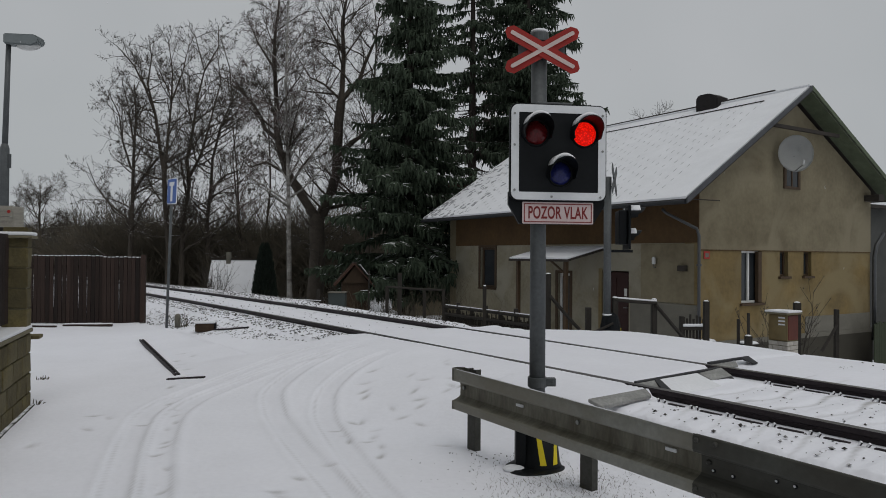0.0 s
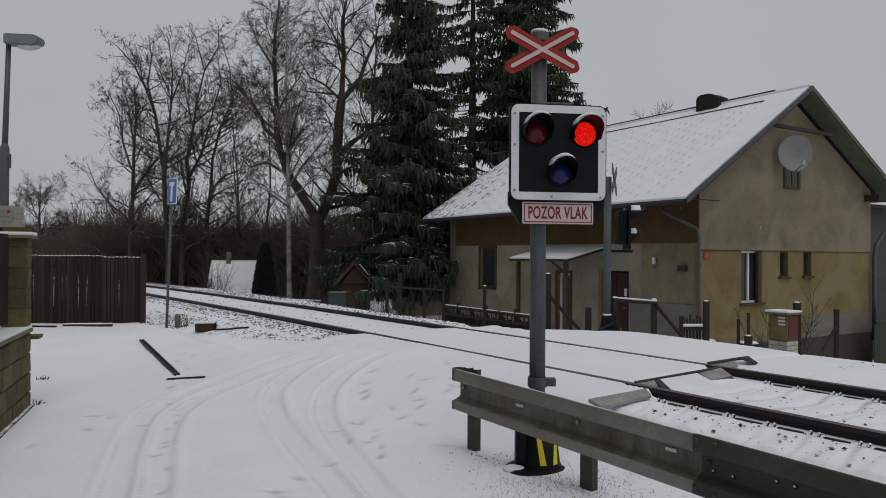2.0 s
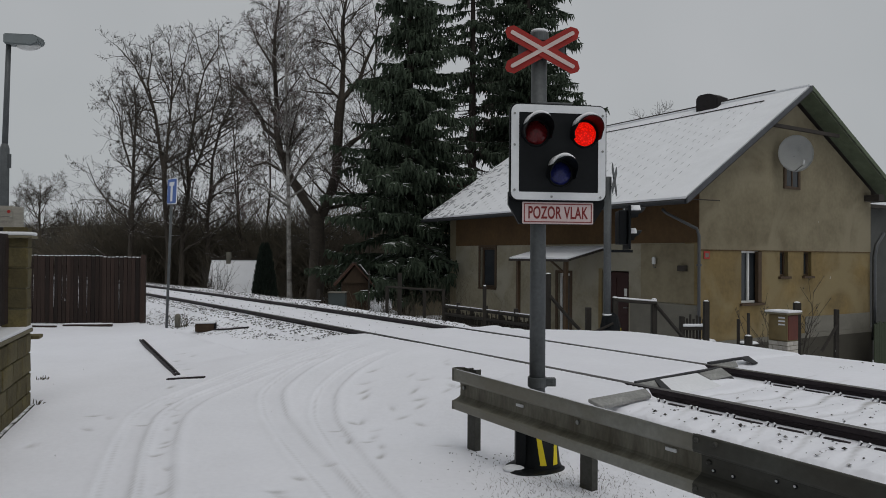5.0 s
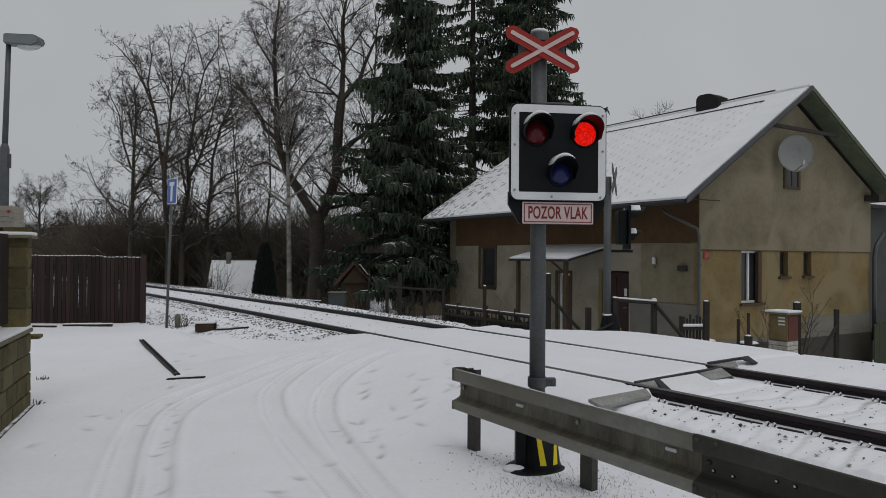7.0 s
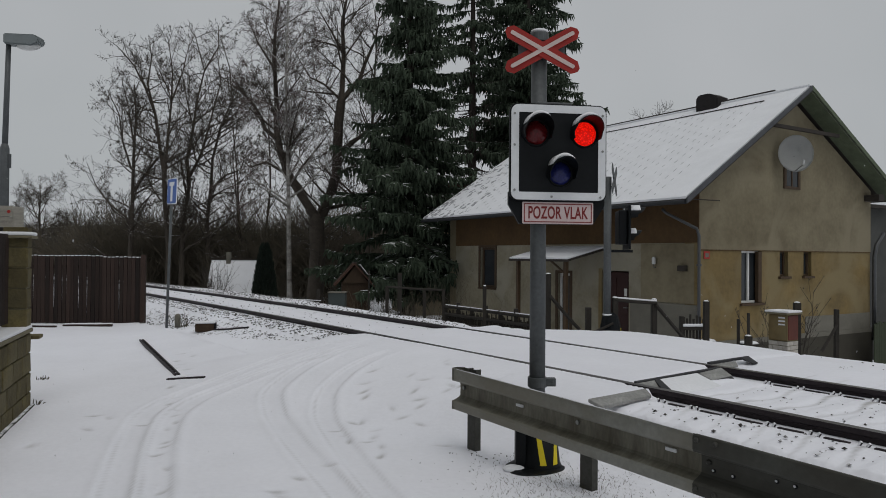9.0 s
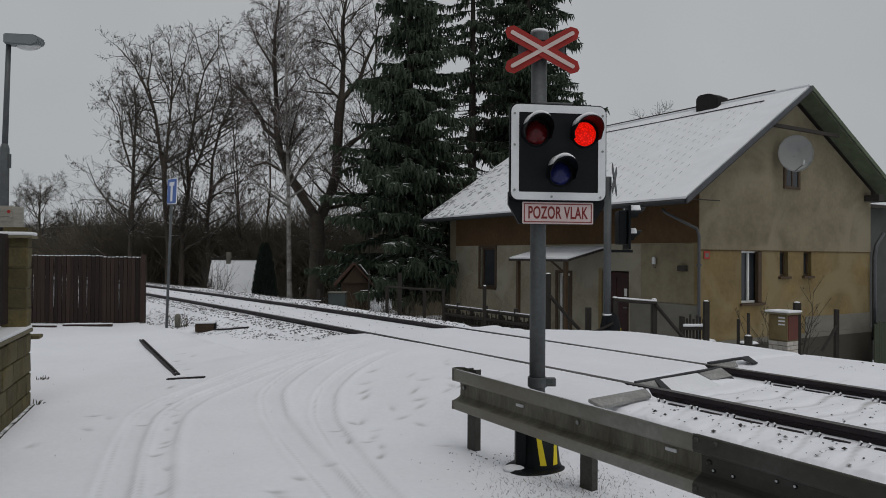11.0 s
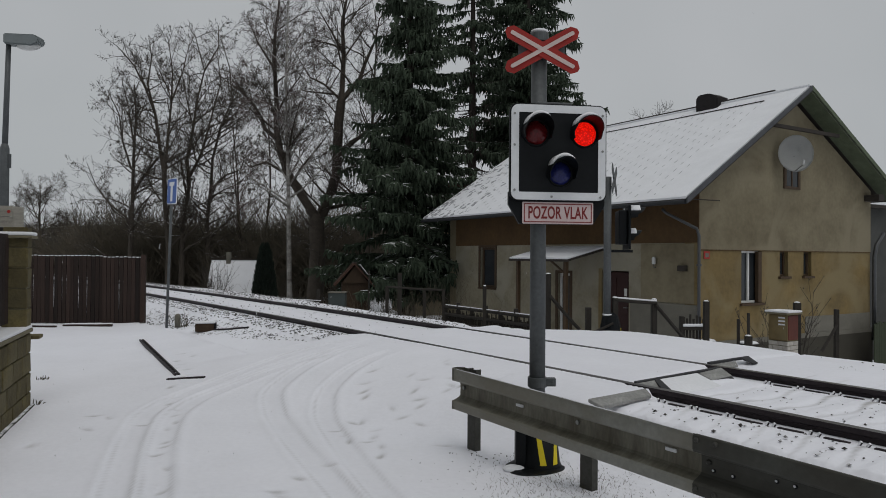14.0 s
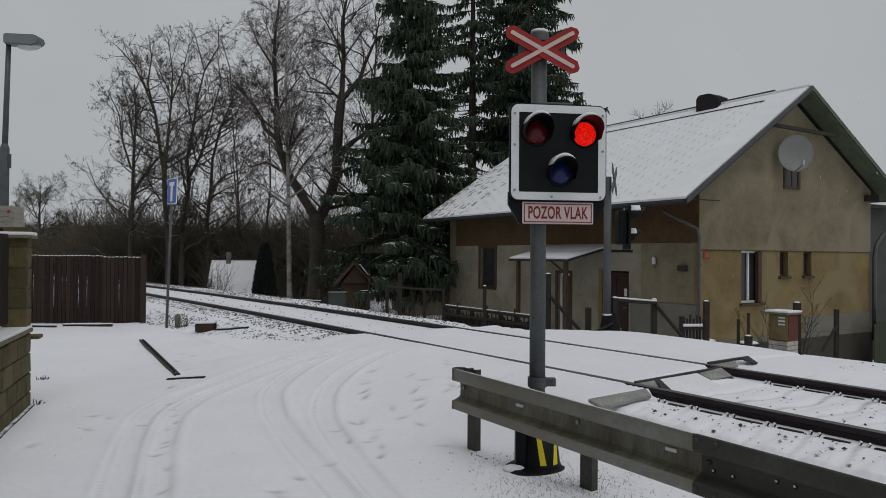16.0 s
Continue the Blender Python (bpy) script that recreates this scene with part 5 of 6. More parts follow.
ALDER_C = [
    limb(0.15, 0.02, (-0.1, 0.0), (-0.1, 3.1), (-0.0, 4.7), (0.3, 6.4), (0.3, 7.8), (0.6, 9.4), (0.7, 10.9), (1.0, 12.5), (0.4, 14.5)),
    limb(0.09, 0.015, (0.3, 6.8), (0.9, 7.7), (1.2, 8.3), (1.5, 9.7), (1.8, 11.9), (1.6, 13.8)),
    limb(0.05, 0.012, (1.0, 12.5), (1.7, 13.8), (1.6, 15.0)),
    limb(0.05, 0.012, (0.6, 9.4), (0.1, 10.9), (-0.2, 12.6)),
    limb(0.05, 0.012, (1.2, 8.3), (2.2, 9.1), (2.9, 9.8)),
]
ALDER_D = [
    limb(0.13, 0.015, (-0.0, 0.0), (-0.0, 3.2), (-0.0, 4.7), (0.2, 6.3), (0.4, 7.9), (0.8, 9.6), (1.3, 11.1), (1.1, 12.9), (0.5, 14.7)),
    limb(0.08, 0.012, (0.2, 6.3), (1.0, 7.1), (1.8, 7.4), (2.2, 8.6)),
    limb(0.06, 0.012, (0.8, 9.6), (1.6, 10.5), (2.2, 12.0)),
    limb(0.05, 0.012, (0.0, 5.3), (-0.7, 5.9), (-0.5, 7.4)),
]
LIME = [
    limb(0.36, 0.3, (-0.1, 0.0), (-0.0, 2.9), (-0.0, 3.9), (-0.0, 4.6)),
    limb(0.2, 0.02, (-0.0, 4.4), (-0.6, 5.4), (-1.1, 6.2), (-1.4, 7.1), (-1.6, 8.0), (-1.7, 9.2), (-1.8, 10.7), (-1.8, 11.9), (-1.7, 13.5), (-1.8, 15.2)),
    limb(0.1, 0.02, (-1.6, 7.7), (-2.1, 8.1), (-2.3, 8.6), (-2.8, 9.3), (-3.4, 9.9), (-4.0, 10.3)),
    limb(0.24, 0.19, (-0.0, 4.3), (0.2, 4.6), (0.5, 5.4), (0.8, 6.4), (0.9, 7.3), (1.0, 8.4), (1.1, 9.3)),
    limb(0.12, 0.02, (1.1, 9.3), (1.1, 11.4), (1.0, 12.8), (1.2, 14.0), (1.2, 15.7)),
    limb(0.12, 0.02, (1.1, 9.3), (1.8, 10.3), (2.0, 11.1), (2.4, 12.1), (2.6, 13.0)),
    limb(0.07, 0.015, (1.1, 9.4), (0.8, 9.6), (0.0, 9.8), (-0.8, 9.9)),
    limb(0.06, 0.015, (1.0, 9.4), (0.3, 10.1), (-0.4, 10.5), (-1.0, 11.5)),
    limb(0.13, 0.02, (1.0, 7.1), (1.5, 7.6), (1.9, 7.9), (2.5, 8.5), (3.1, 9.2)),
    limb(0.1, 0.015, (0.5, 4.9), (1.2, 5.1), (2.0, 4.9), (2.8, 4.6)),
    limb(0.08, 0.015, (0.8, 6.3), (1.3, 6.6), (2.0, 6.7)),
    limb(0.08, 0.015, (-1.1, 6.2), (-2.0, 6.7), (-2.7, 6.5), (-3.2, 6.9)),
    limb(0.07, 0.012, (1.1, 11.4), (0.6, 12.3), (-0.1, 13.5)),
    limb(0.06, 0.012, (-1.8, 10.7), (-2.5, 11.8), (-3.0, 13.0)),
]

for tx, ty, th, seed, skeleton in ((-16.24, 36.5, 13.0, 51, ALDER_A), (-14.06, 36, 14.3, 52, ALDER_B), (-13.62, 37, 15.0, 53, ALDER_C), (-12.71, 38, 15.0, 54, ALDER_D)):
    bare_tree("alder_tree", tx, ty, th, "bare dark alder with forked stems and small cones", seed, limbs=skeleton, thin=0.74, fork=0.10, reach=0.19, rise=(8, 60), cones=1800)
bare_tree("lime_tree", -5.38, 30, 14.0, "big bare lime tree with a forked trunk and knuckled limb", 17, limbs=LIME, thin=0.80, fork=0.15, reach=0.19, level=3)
bare_tree("ash_tree", -3.9, 36, 17.0, "tall bare ash with dense grey twigs", 18, trunk_r=0.17, thin=0.72, lean=(0.4, 0))
bare_tree("ash_tree", 11.9, 40, 11.6, "bare treetop rising behind the roof", 20, trunk_r=0.12, thin=0.8)
bare_tree("fruit_tree", -35.4, 62, 9.6, "low rounded bare tree far off", 21, trunk_r=0.2, thin=1.08, reach=0.34, rise=(5, 50), twig=BARK)


def spruce(x, y, height, reach, seed, low=0.8, power=1.0, boughs=4, step=0.27, trunk=0.27, label="tall dark spruce with drooping boughs dusted with snow"):
    rng = random.Random(seed)
    z = float(ground_z(x, y)[0]) - 0.1
    T = thing("spruce_tree", pose(x, y, z), label, "spruce")
    wood, twigs = Wood(), Wood()
    pts = [Vector((0, 0, height * i / 8)) for i in range(9)]
    wood.bar(pts, [max(0.03, trunk * (1 - i / 8.2)) for i in range(9)], 12)
    nv, nf = [], []

    def spray(p, d, ln, w):
        """A hanging comb of needles: a thin tapering three-sided spindle."""
        b = len(nv)
        d = d.normalized()
        s = d.orthogonal().normalized()
        s.rotate(Matrix.Rotation(rng.uniform(0, 6.28), 3, d))
        t = d.cross(s)
        m = p + d * ln * 0.35
        for a in (0, 2.1, 4.2):
            nv.append(tuple(m + (s * math.cos(a) + t * math.sin(a)) * w))
        nv.append(tuple(p))
        nv.append(tuple(p + d * ln))
        for i in range(3):
            nf.append((b + 3, b + i, b + (i + 1) % 3))
            nf.append((b + 4, b + (i + 1) % 3, b + i))
    # dead whorls below the living crown
    h = 1.6
    while h < low:
        a = rng.uniform(0, 6.283)
        ln = rng.uniform(0.7, 2.3)
        out = Vector((math.cos(a), math.sin(a), rng.uniform(-0.25, 0.1)))
        q = Vector((0, 0, h))
        wood.bar([q, q + out * ln * 0.5 + Vector((0, 0, -0.05)), q + out * ln + Vector((0, 0, -0.02))], [0.034, 0.022, 0.010], 4)
        for e in range(7):
            f = rng.uniform(0.3, 1.0)
            b = q + out * ln * f
            wood.bar([b, b + Vector((rng.uniform(-0.4, 0.4), rng.uniform(-0.4, 0.4), rng.uniform(-0.5, 0.05)))], [0.016, 0.006], 3)
        h += rng.uniform(0.05, 0.13)
    h = low
    while h < min(height - 0.5, 16.5):
        f = h / height
        ln0 = reach * (1 - f) ** power
        for k in range(boughs):
            a = rng.uniform(0, 6.283)
            ln = ln0 * (rng.uniform(0.72, 1.08) if rng.random() < 0.75 else rng.uniform(0.4, 0.7))
            out = Vector((math.cos(a), math.sin(a), 0))
            sag = rng.uniform(0.22, 0.55)
            up = rng.uniform(-0.3, 0.3)
            bend = rng.uniform(-0.12, 0.12)
            cross = Vector((-out.y, out.x, 0))
            bp = []
            for i in range(8):
                t = i / 7
                bp.append(Vector((0, 0, h + up)) + out * ln * t + cross * bend * ln * t * t + Vector((0, 0, ln * (0.14 * t - sag * t * t + 0.20 * t ** 4))))
            wood.bar(bp, [0.035 * (1 - 0.85 * i / 7) for i in range(8)], 4)
            steps = max(4, int(ln / 0.11))
            for j in range(2, steps + 1):
                t = j / steps
                q = t * 7
                i = min(6, int(q))
                p = bp[i].lerp(bp[i + 1], q - i)
                for sg in (-1, 1):
                    sl = (ln * 0.22 * (1.15 - t) + 0.16) * rng.uniform(0.6, 1.35)
                    dirn = cross * sg * rng.uniform(0.5, 1.0) + out * rng.uniform(0.3, 0.9) + Vector((0, 0, rng.uniform(-0.6, 0.05)))
                    dirn.normalize()
                    spray(p, dirn, sl, 0.05)
                    m = max(1, int(sl / 0.17))
                    for e in range(m):
                        pp = p + dirn * sl * (e + 0.7) / (m + 0.4)
                        spray(pp, Vector((rng.uniform(-0.4, 0.4), rng.uniform(-0.4, 0.4), -1)) + out * 0.2, rng.uniform(0.14, 0.34) + 0.25 * rng.random() ** 3, 0.046)
                if rng.random() < 0.6:
                    spray(p, Vector((rng.uniform(-0.3, 0.3), rng.uniform(-0.3, 0.3), -1)), rng.uniform(0.15, 0.42), 0.05)
        h += rng.uniform(0.7, 1.3) * step
    raw("trunk", wood.v, wood.f, SPRUCE_BARK, T)
    raw("needles", nv, nf, NEEDLE, T, "hanging green needles with a dusting of snow")
    return T


spruce(-1.35, 27.8, 19.5, 4.25, 31, 1.6, boughs=5, step=0.25)
spruce(1.33, 33, 22, 4.2, 32, 10.4, boughs=2, step=0.30, trunk=0.30, label="tall spruce with a bare lower trunk and dead twigs")
spruce(4.05, 34, 24, 6.1, 33, 4.6, boughs=4, step=0.26, label="wide dark spruce rising behind the cottage roof")


# ---- distant woods, undergrowth ----
def brushwood(name, n, place, hmin, hmax, seed, material, label, rad=0.014, kids=5, splay=0.35):
    rng = random.Random(seed)
    w = Wood()
    for i in range(n):
        x, y = place(rng)
        z = float(ground_z(x, y)[0]) - 0.1 if n < 400 else -0.95
        h = rng.uniform(hmin, hmax) * (0.85 + 0.5 * noise.noise((x * 0.12, y * 0.12, seed)))
        p = Vector((x, y, z))
        d = Vector((rng.uniform(-splay, splay), rng.uniform(-splay, splay), 1)).normalized()
        k = 3
        pts = [p]
        for j in range(k):
            d = (d + Vector((rng.uniform(-0.25, 0.25), rng.uniform(-0.25, 0.25), 0))).normalized()
            pts.append(pts[-1] + d * h / k)
        w.bar(pts, [rad * (1 - 0.8 * j / k) for j in range(k + 1)], 3)
        for c in range(kids):
            j = rng.randint(0, k - 1)
            q = pts[j].lerp(pts[j + 1], rng.random())
            dd = (d + Vector((rng.uniform(-1, 1), rng.uniform(-1, 1), rng.uniform(-0.2, 0.6)))).normalized()
            e = q + dd * h * rng.uniform(0.2, 0.45)
            w.bar([q, e], [rad * 0.5, rad * 0.2], 3)
    ob = raw(name, w.v, w.f, material)
    return tagged(ob, label, "undergrowth", kind="stuff")


def far_band(rng):
    a = rng.uniform(-0.72, 0.12)
    d = rng.uniform(43, 62)
    return a * d, d


brushwood("undergrowth", 4200, far_band, 1.4, 5.0, 41, BRUSH, "dense brown winter undergrowth beyond the line", 0.05, 8, 0.9)


def thicket_band(rng):
    d = rng.uniform(39, 46)
    return rng.uniform(-0.50, -0.13) * d, d


brushwood("undergrowth", 3000, thicket_band, 3.2, 5.7, 44, BRUSH, "dark thicket of bare shrubs under the alders", 0.03, 10, 0.8)


def near_band(rng):
    t = rng.uniform(15, 34)
    p = on_track(t, rng.uniform(5.5, 9.0) + 0.06 * t)
    return p.x, p.y


brushwood("undergrowth", 390, near_band, 0.8, 2.2, 42, BRUSH, "thin bare shrubs beside the line", 0.011, 6)


def hill():
    """Wooded rise that closes the view."""
    rng = random.Random(6)
    verts, faces = [], []
    n = 120
    for i in range(n + 1):
        a = radians(-75 + 150 * i / n)
        top = 4.8 + 1.0 * noise.noise((i * 0.13, 0, 1)) + 0.8 * noise.noise((i * 0.6, 3, 1))
        for r, z in ((85, -2), (95, top * 0.6), (115, top), (160, top + 1)):
            verts.append((r * math.sin(a), r * math.cos(a), z + (0.8 * rng.random() if z > 0 else 0)))
    for i in range(n):
        for j in range(3):
            b = i * 4 + j
            faces.append((b, b + 4, b + 5, b + 1))
    ob = raw("wooded_hill", verts, faces, FAR_WOOD)
    tagged(ob, "hazy wooded rise far behind the houses", "hill", kind="structure")


hill()


def hill_band(rng):
    a = radians(rng.uniform(-48, 30))
    d = rng.uniform(84, 112)
    return d * math.sin(a), d * math.cos(a)


brushwood("far_wood", 2300, hill_band, 4.5, 8.0, 43, FAR_WOOD, "far bare wood on the rise", 0.075, 7)


# ---- fences and near wall ----
def board_fence():
    rng = random.Random(8)
    F = thing("board_fence", pose(0, 0, 0), "dark brown upright board fence with snow on its tops", "fence")
    bm = bmesh.new()
    prism(bm, [(-0.038, 0), (0.038, 0), (0.038, 1.0), (-0.038, 1.0)], 0.022)
    me = bpy.data.meshes.new("board")
    bm.to_mesh(me)
    bm.free()
    me.materials.append(FENCE_WOOD)
    bm = bx(-0.028, 0.029, -0.004, 0.026, 1.0, 1.014, 0.004)
    sn = bpy.data.meshes.new("board_snow")
    bm.to_mesh(sn)
    bm.free()
    sn.materials.append(SNOW_ROOF)
    for a, b, z0, z1 in (((-8.45, 14.35), (-6.79, 14.22), 0.03, 1.39), ((-6.74, 14.08), (-5.95, 13.95), -0.02, 1.37)):
        a, b = Vector(a), Vector(b)
        n = int((b - a).length / 0.084)
        ang = math.degrees(math.atan2(b.y - a.y, b.x - a.x))
        for i in range(n + 1):
            p = a.lerp(b, i / n)
            h = z1 - z0 + rng.uniform(-0.006, 0.006)
            o = new("board", me)
            o.parent = F
            o.matrix_basis = pose(p.x, p.y, z0 + rng.uniform(-0.004, 0.004), 0, rng.uniform(-0.6, 0.6), ang) @ Matrix.Diagonal((1, 1, h, 1))
            t = new("board_snow", sn)
            t.parent = F
            t.matrix_basis = pose(p.x, p.y, z0 + h - 0.995, 0, 0, ang)
        for z in (0.28, 1.14):
            ob = part("fence_rail", bx(0, (b - a).length, 0.024, 0.07, z, z + 0.07), FENCE_WOOD, F)
            ob.matrix_basis = pose(a.x, a.y, 0, 0, 0, ang)
    for x, y in ((-6.77, 14.15), (-5.91, 13.94)):
        part("post", bx(x - 0.04, x + 0.04, y - 0.03, y + 0.05, -0.1, 1.43, 0.006), FENCE_WOOD, F)


board_fence()


def garden_wall():
    """Low wall of yellow stone blocks with a pillar at its end and dark boards above."""
    G = thing("garden_wall", pose(-3.93, 6.72, 0, 0, 0, -70.3), "low yellow sandstone garden wall with pillar and dark boarding", "garden wall")
    rng = random.Random(3)
    # local x runs from the pillar towards the viewer, y away from the road
    part("wall_core", bx(0.012, 6.0, -0.31, -0.012, -0.2, 0.70), MORTAR, G)

    def block(x0, x1, y0, y1, z0, z1):
        bm = bx(x0 + 0.004, x1 - 0.004, y0, y1, z0 + 0.004, z1 - 0.004, 0.012)
        for v in bm.verts:
            v.co += Vector([rng.uniform(-0.004, 0.004) for _ in range(3)])
        part("block", bm, STONE, G)
    z = -0.05
    row = 0
    while z < 0.68:
        h = 0.185
        x = -0.0 - (0.16 if row % 2 else 0)
        while x < 2.6:
            w = 0.36
            block(max(0, x), x + w, -0.03, 0.02, z, z + h)
            x += w
        block(-0.02, 0.012, -0.30, -0.03, z, z + h)
        z += h
        row += 1
    part("wall_cap", bx(-0.03, 6.0, -0.36, 0.03, 0.70, 0.735, 0.008), MORTAR, G)
    part("cap_snow", bx(-0.025, 6.0, -0.35, 0.024, 0.735, 0.765, 0.012), SNOW_ROOF, G)
    z = 0.74
    while z < 1.50:
        block(-0.015, 0.185, -0.19, 0.015, z, z + 0.19)
        z += 0.19
    part("end_ledge", bx(-0.20, -0.02, -0.06, 0.085, 0.625, 0.66, 0.008), STONE, G, "small tan stone ledge")
    # dark narrow strip along the wall's foot
    part("wall_foot", bx(-0.03, 4.0, 0.012, 0.055, -0.08, 0.012, 0.01), FOOT_DARK, G, "dark strip along the foot")
    part("pillar_core", bx(0.0, 0.17, -0.18, 0.005, 0.7, 1.60), MORTAR, G)
    part("pillar_cap", bx(-0.05, 0.22, -0.24, 0.06, 1.585, 1.61, 0.008), MORTAR, G)
    bm = bx(-0.05, 0.22, -0.24, 0.055, 1.61, 1.645, 0.016)
    part("pillar_snow", bm, SNOW_ROOF, G)
    # wall and boards are lengthened out of view to shade the snow beside them
    for i in range(52):
        part("board", bx(0.19 + i * 0.11, 0.295 + i * 0.11, -0.16, -0.135, 0.80, 1.62, 0.004), FENCE_WOOD, G)


garden_wall()


def street_lamp():
    L = thing("street_lamp", pose(-7.72, 12.5, 0), "grey steel street lamp with a flat cobra head", "street lamp")
    part("lower_pole", tb([(-0.06, 0, -0.1), (-0.06, 0, 3.3), (-0.06, 0, 3.38)], [0.08, 0.075, 0.05], 16), POLE, L, smooth=True)
    part("pole", tb([(-0.06, 0, 3.3), (-0.015, 0, 5.15)], [0.05, 0.042], 14), POLE, L, smooth=True)
    part("flag_bracket", bx(0.015, 0.05, -0.02, 0.02, 2.95, 3.2, 0.004), POLE, L)
    bm = bmesh.new()
    prism(bm, [(-0.05, 5.32), (0.50, 5.30), (0.575, 5.24), (0.575, 5.16), (0.45, 5.10), (-0.05, 5.14)], 0.24, Matrix.Translation((0, -0.12, 0)))
    bmesh.ops.bevel(bm, geom=bm.edges[:], offset=0.02, segments=2, affect="EDGES")
    part("lamp_head", bm, LAMP_GREY, L)
    bm = bmesh.new()
    bmesh.ops.create_icosphere(bm, subdivisions=3, radius=1, matrix=Matrix.Translation((0.34, 0, 5.115)) @ Matrix.Diagonal((0.21, 0.1, 0.07, 1)))
    part("diffuser", bm, LAMP_LENS, L, "milky lamp cover", smooth=True)


street_lamp()


def dead_end_sign():
    S = thing("road_sign", pose(-5.155, 13.2, 0, 0, 1.7, 0), "blue dead-end road sign turned side-on on a grey post", "road sign")
    part("post", tb([(0, 0, -0.1), (0, 0, 2.87)], 0.025, 12), POLE, S, smooth=True)
    P = part("sign_plate", pr(rounded(-0.215, 0.215, 0, 0.48, 0.03), 0.01, pose(0.02, -0.05, 2.38, 0, 0, -47)), WHITE, S, "blue sign plate with white border")
    part("blue_field", pr(rounded(-0.20, 0.20, 0.015, 0.465, 0.025), 0.004, pose(0.02, -0.05, 2.38, 0, 0, -47) @ Matrix.Translation((0, -0.005, 0))), BLUE_SIGN, P)
    part("white_bar", pr([(-0.045, 0.05), (0.045, 0.05), (0.045, 0.34), (-0.045, 0.34)], 0.003, pose(0.02, -0.05, 2.38, 0, 0, -47) @ Matrix.Translation((0, -0.009, 0))), WHITE, P)
    part("red_bar", pr([(-0.11, 0.34), (0.11, 0.34), (0.11, 0.41), (-0.11, 0.41)], 0.003, pose(0.02, -0.05, 2.38, 0, 0, -47) @ Matrix.Translation((0, -0.009, 0))), WHITE, P)


dead_end_sign()


# ---- things on the snow ----
def drain(a, b, w, label):
    a, b = Vector(a), Vector(b)
    L = (b - a).length
    za, zb = ground_z([a.x, b.x], [a.y, b.y])
    D = thing("drain_channel", pose(a.x, a.y, float(za) + 0.012, 0, -math.degrees(math.atan2(float(zb - za), L)), math.degrees(math.atan2(b.y - a.y, b.x - a.x))), label, "drain")
    for y in (-w / 2, w / 2):
        part("channel_edge", bx(0, L, y - 0.010, y + 0.010, -0.06, 0.016, 0.004), RAIL, D)
    part("channel_bed", bx(0.0, L, -w / 2 + 0.011, w / 2 - 0.011, -0.06, 0.002), RAIL, D)
    n = int(L / 0.16)
    for i in range(n):
        part("grating_bar", bx(i * 0.16 + 0.02, i * 0.16 + 0.05, -w / 2 + 0.011, w / 2 - 0.011, 0.002, 0.012, 0.003), RAIL, D)


drain((-4.85, 11.4), (-3.07, 8.2), 0.048, "dark rusty drain channel sunk in the snow")
drain((-3.1, 7.98), (-2.66, 7.93), 0.03, "short dark drain grating sunk in the snow")


# ---- beyond the line: yards, sheds, fences ----
def gz(x, y):
    return float(ground_z(x, y)[0])


def annex():
    A = thing("annex", HOUSE, "low grey rendered annex adjoining the cottage", "annex")
    part("wall", bx(HW + 0.1, HW + 5, 0.7, 4.5, -2.1, 3.0), ANNEX, A)
    bm = bmesh.new()
    prism(bm, [(HW + 0.05, 3.0), (HW + 5.1, 3.0), (HW + 5.1, 3.1), (HW + 0.05, 3.1)], 4.3, Matrix.Translation((0, 0.4, 0)))
    part("roof", bm, DARK_EAVE, A)
    part("roof_snow", bx(HW + 0.06, HW + 5.08, 0.42, 4.68, 3.1, 3.15, 0.01), SNOW_ROOF, A)
    G = thing("board_fence", pose(11.92, 19.5, 0, 0, 0, 32), "dull green board fence beside the cottage", "fence")
    for i in range(18):
        part("board", bx(i * 0.13, i * 0.13 + 0.125, 0, 0.025, -2.1, -0.35 + 0.03 * (i % 3), 0.004), GREEN_BOARD, G)


def yard_post(x, y, top, r=0.045, cap=True, label="dark old fence post capped with snow", square=True):
    z0 = gz(x, y) - 0.1
    P = thing("fence_post", pose(x, y, z0), label, "fence post", group="yard fence posts")
    h = top - z0
    rng = random.Random(int(x * 100))
    if square:
        bm = bx(-r, r, -r, r, 0, h, 0.008)
        for v in bm.verts:
            v.co += Vector((rng.uniform(-0.006, 0.006), rng.uniform(-0.006, 0.006), 0))
    else:
        bm = tb([(0, 0, 0), (0.01, 0, h)], r, 8)
    part("shaft", bm, OLD_WOOD, P)
    if cap:
        bm = bmesh.new()
        bmesh.ops.create_icosphere(bm, subdivisions=2, radius=1, matrix=Matrix.Translation((0, 0, h)) @ Matrix.Diagonal((r * 1.02, r * 1.02, 0.02, 1)))
        part("snow_cap", bm, SNOW_ROOF, P, smooth=True)
    return P


def bar_between(name, a, b, r, label, category, snow=True, mat_=None, flat=False):
    a, b = Vector(a), Vector(b)
    B = thing(name, pose(0, 0, 0), label, category)
    d = b - a
    if flat:
        up = Vector((0, 0, r * 2.2))
        bm = bmesh.new()
        vs = [bm.verts.new(p) for p in (a, b, b + up, a + up)]
        bm.faces.new(vs)
        bmesh.ops.solidify(bm, geom=bm.faces[:], thickness=0.03)
    else:
        bm = tb([a, a.lerp(b, 0.5) + Vector((0, 0, -0.006)), b], r, 7)
    part("bar", bm, mat_ or OLD_WOOD, B)
    if snow:
        o = Vector((0, 0, r * (2.2 if flat else 0.9)))
        part("snow", tb([a + o, a.lerp(b, 0.3) + o + Vector((0, 0, 0.004)), a.lerp(b, 0.7) + o, b + o], 0.017, 6), SNOW_ROOF, B)
    return B


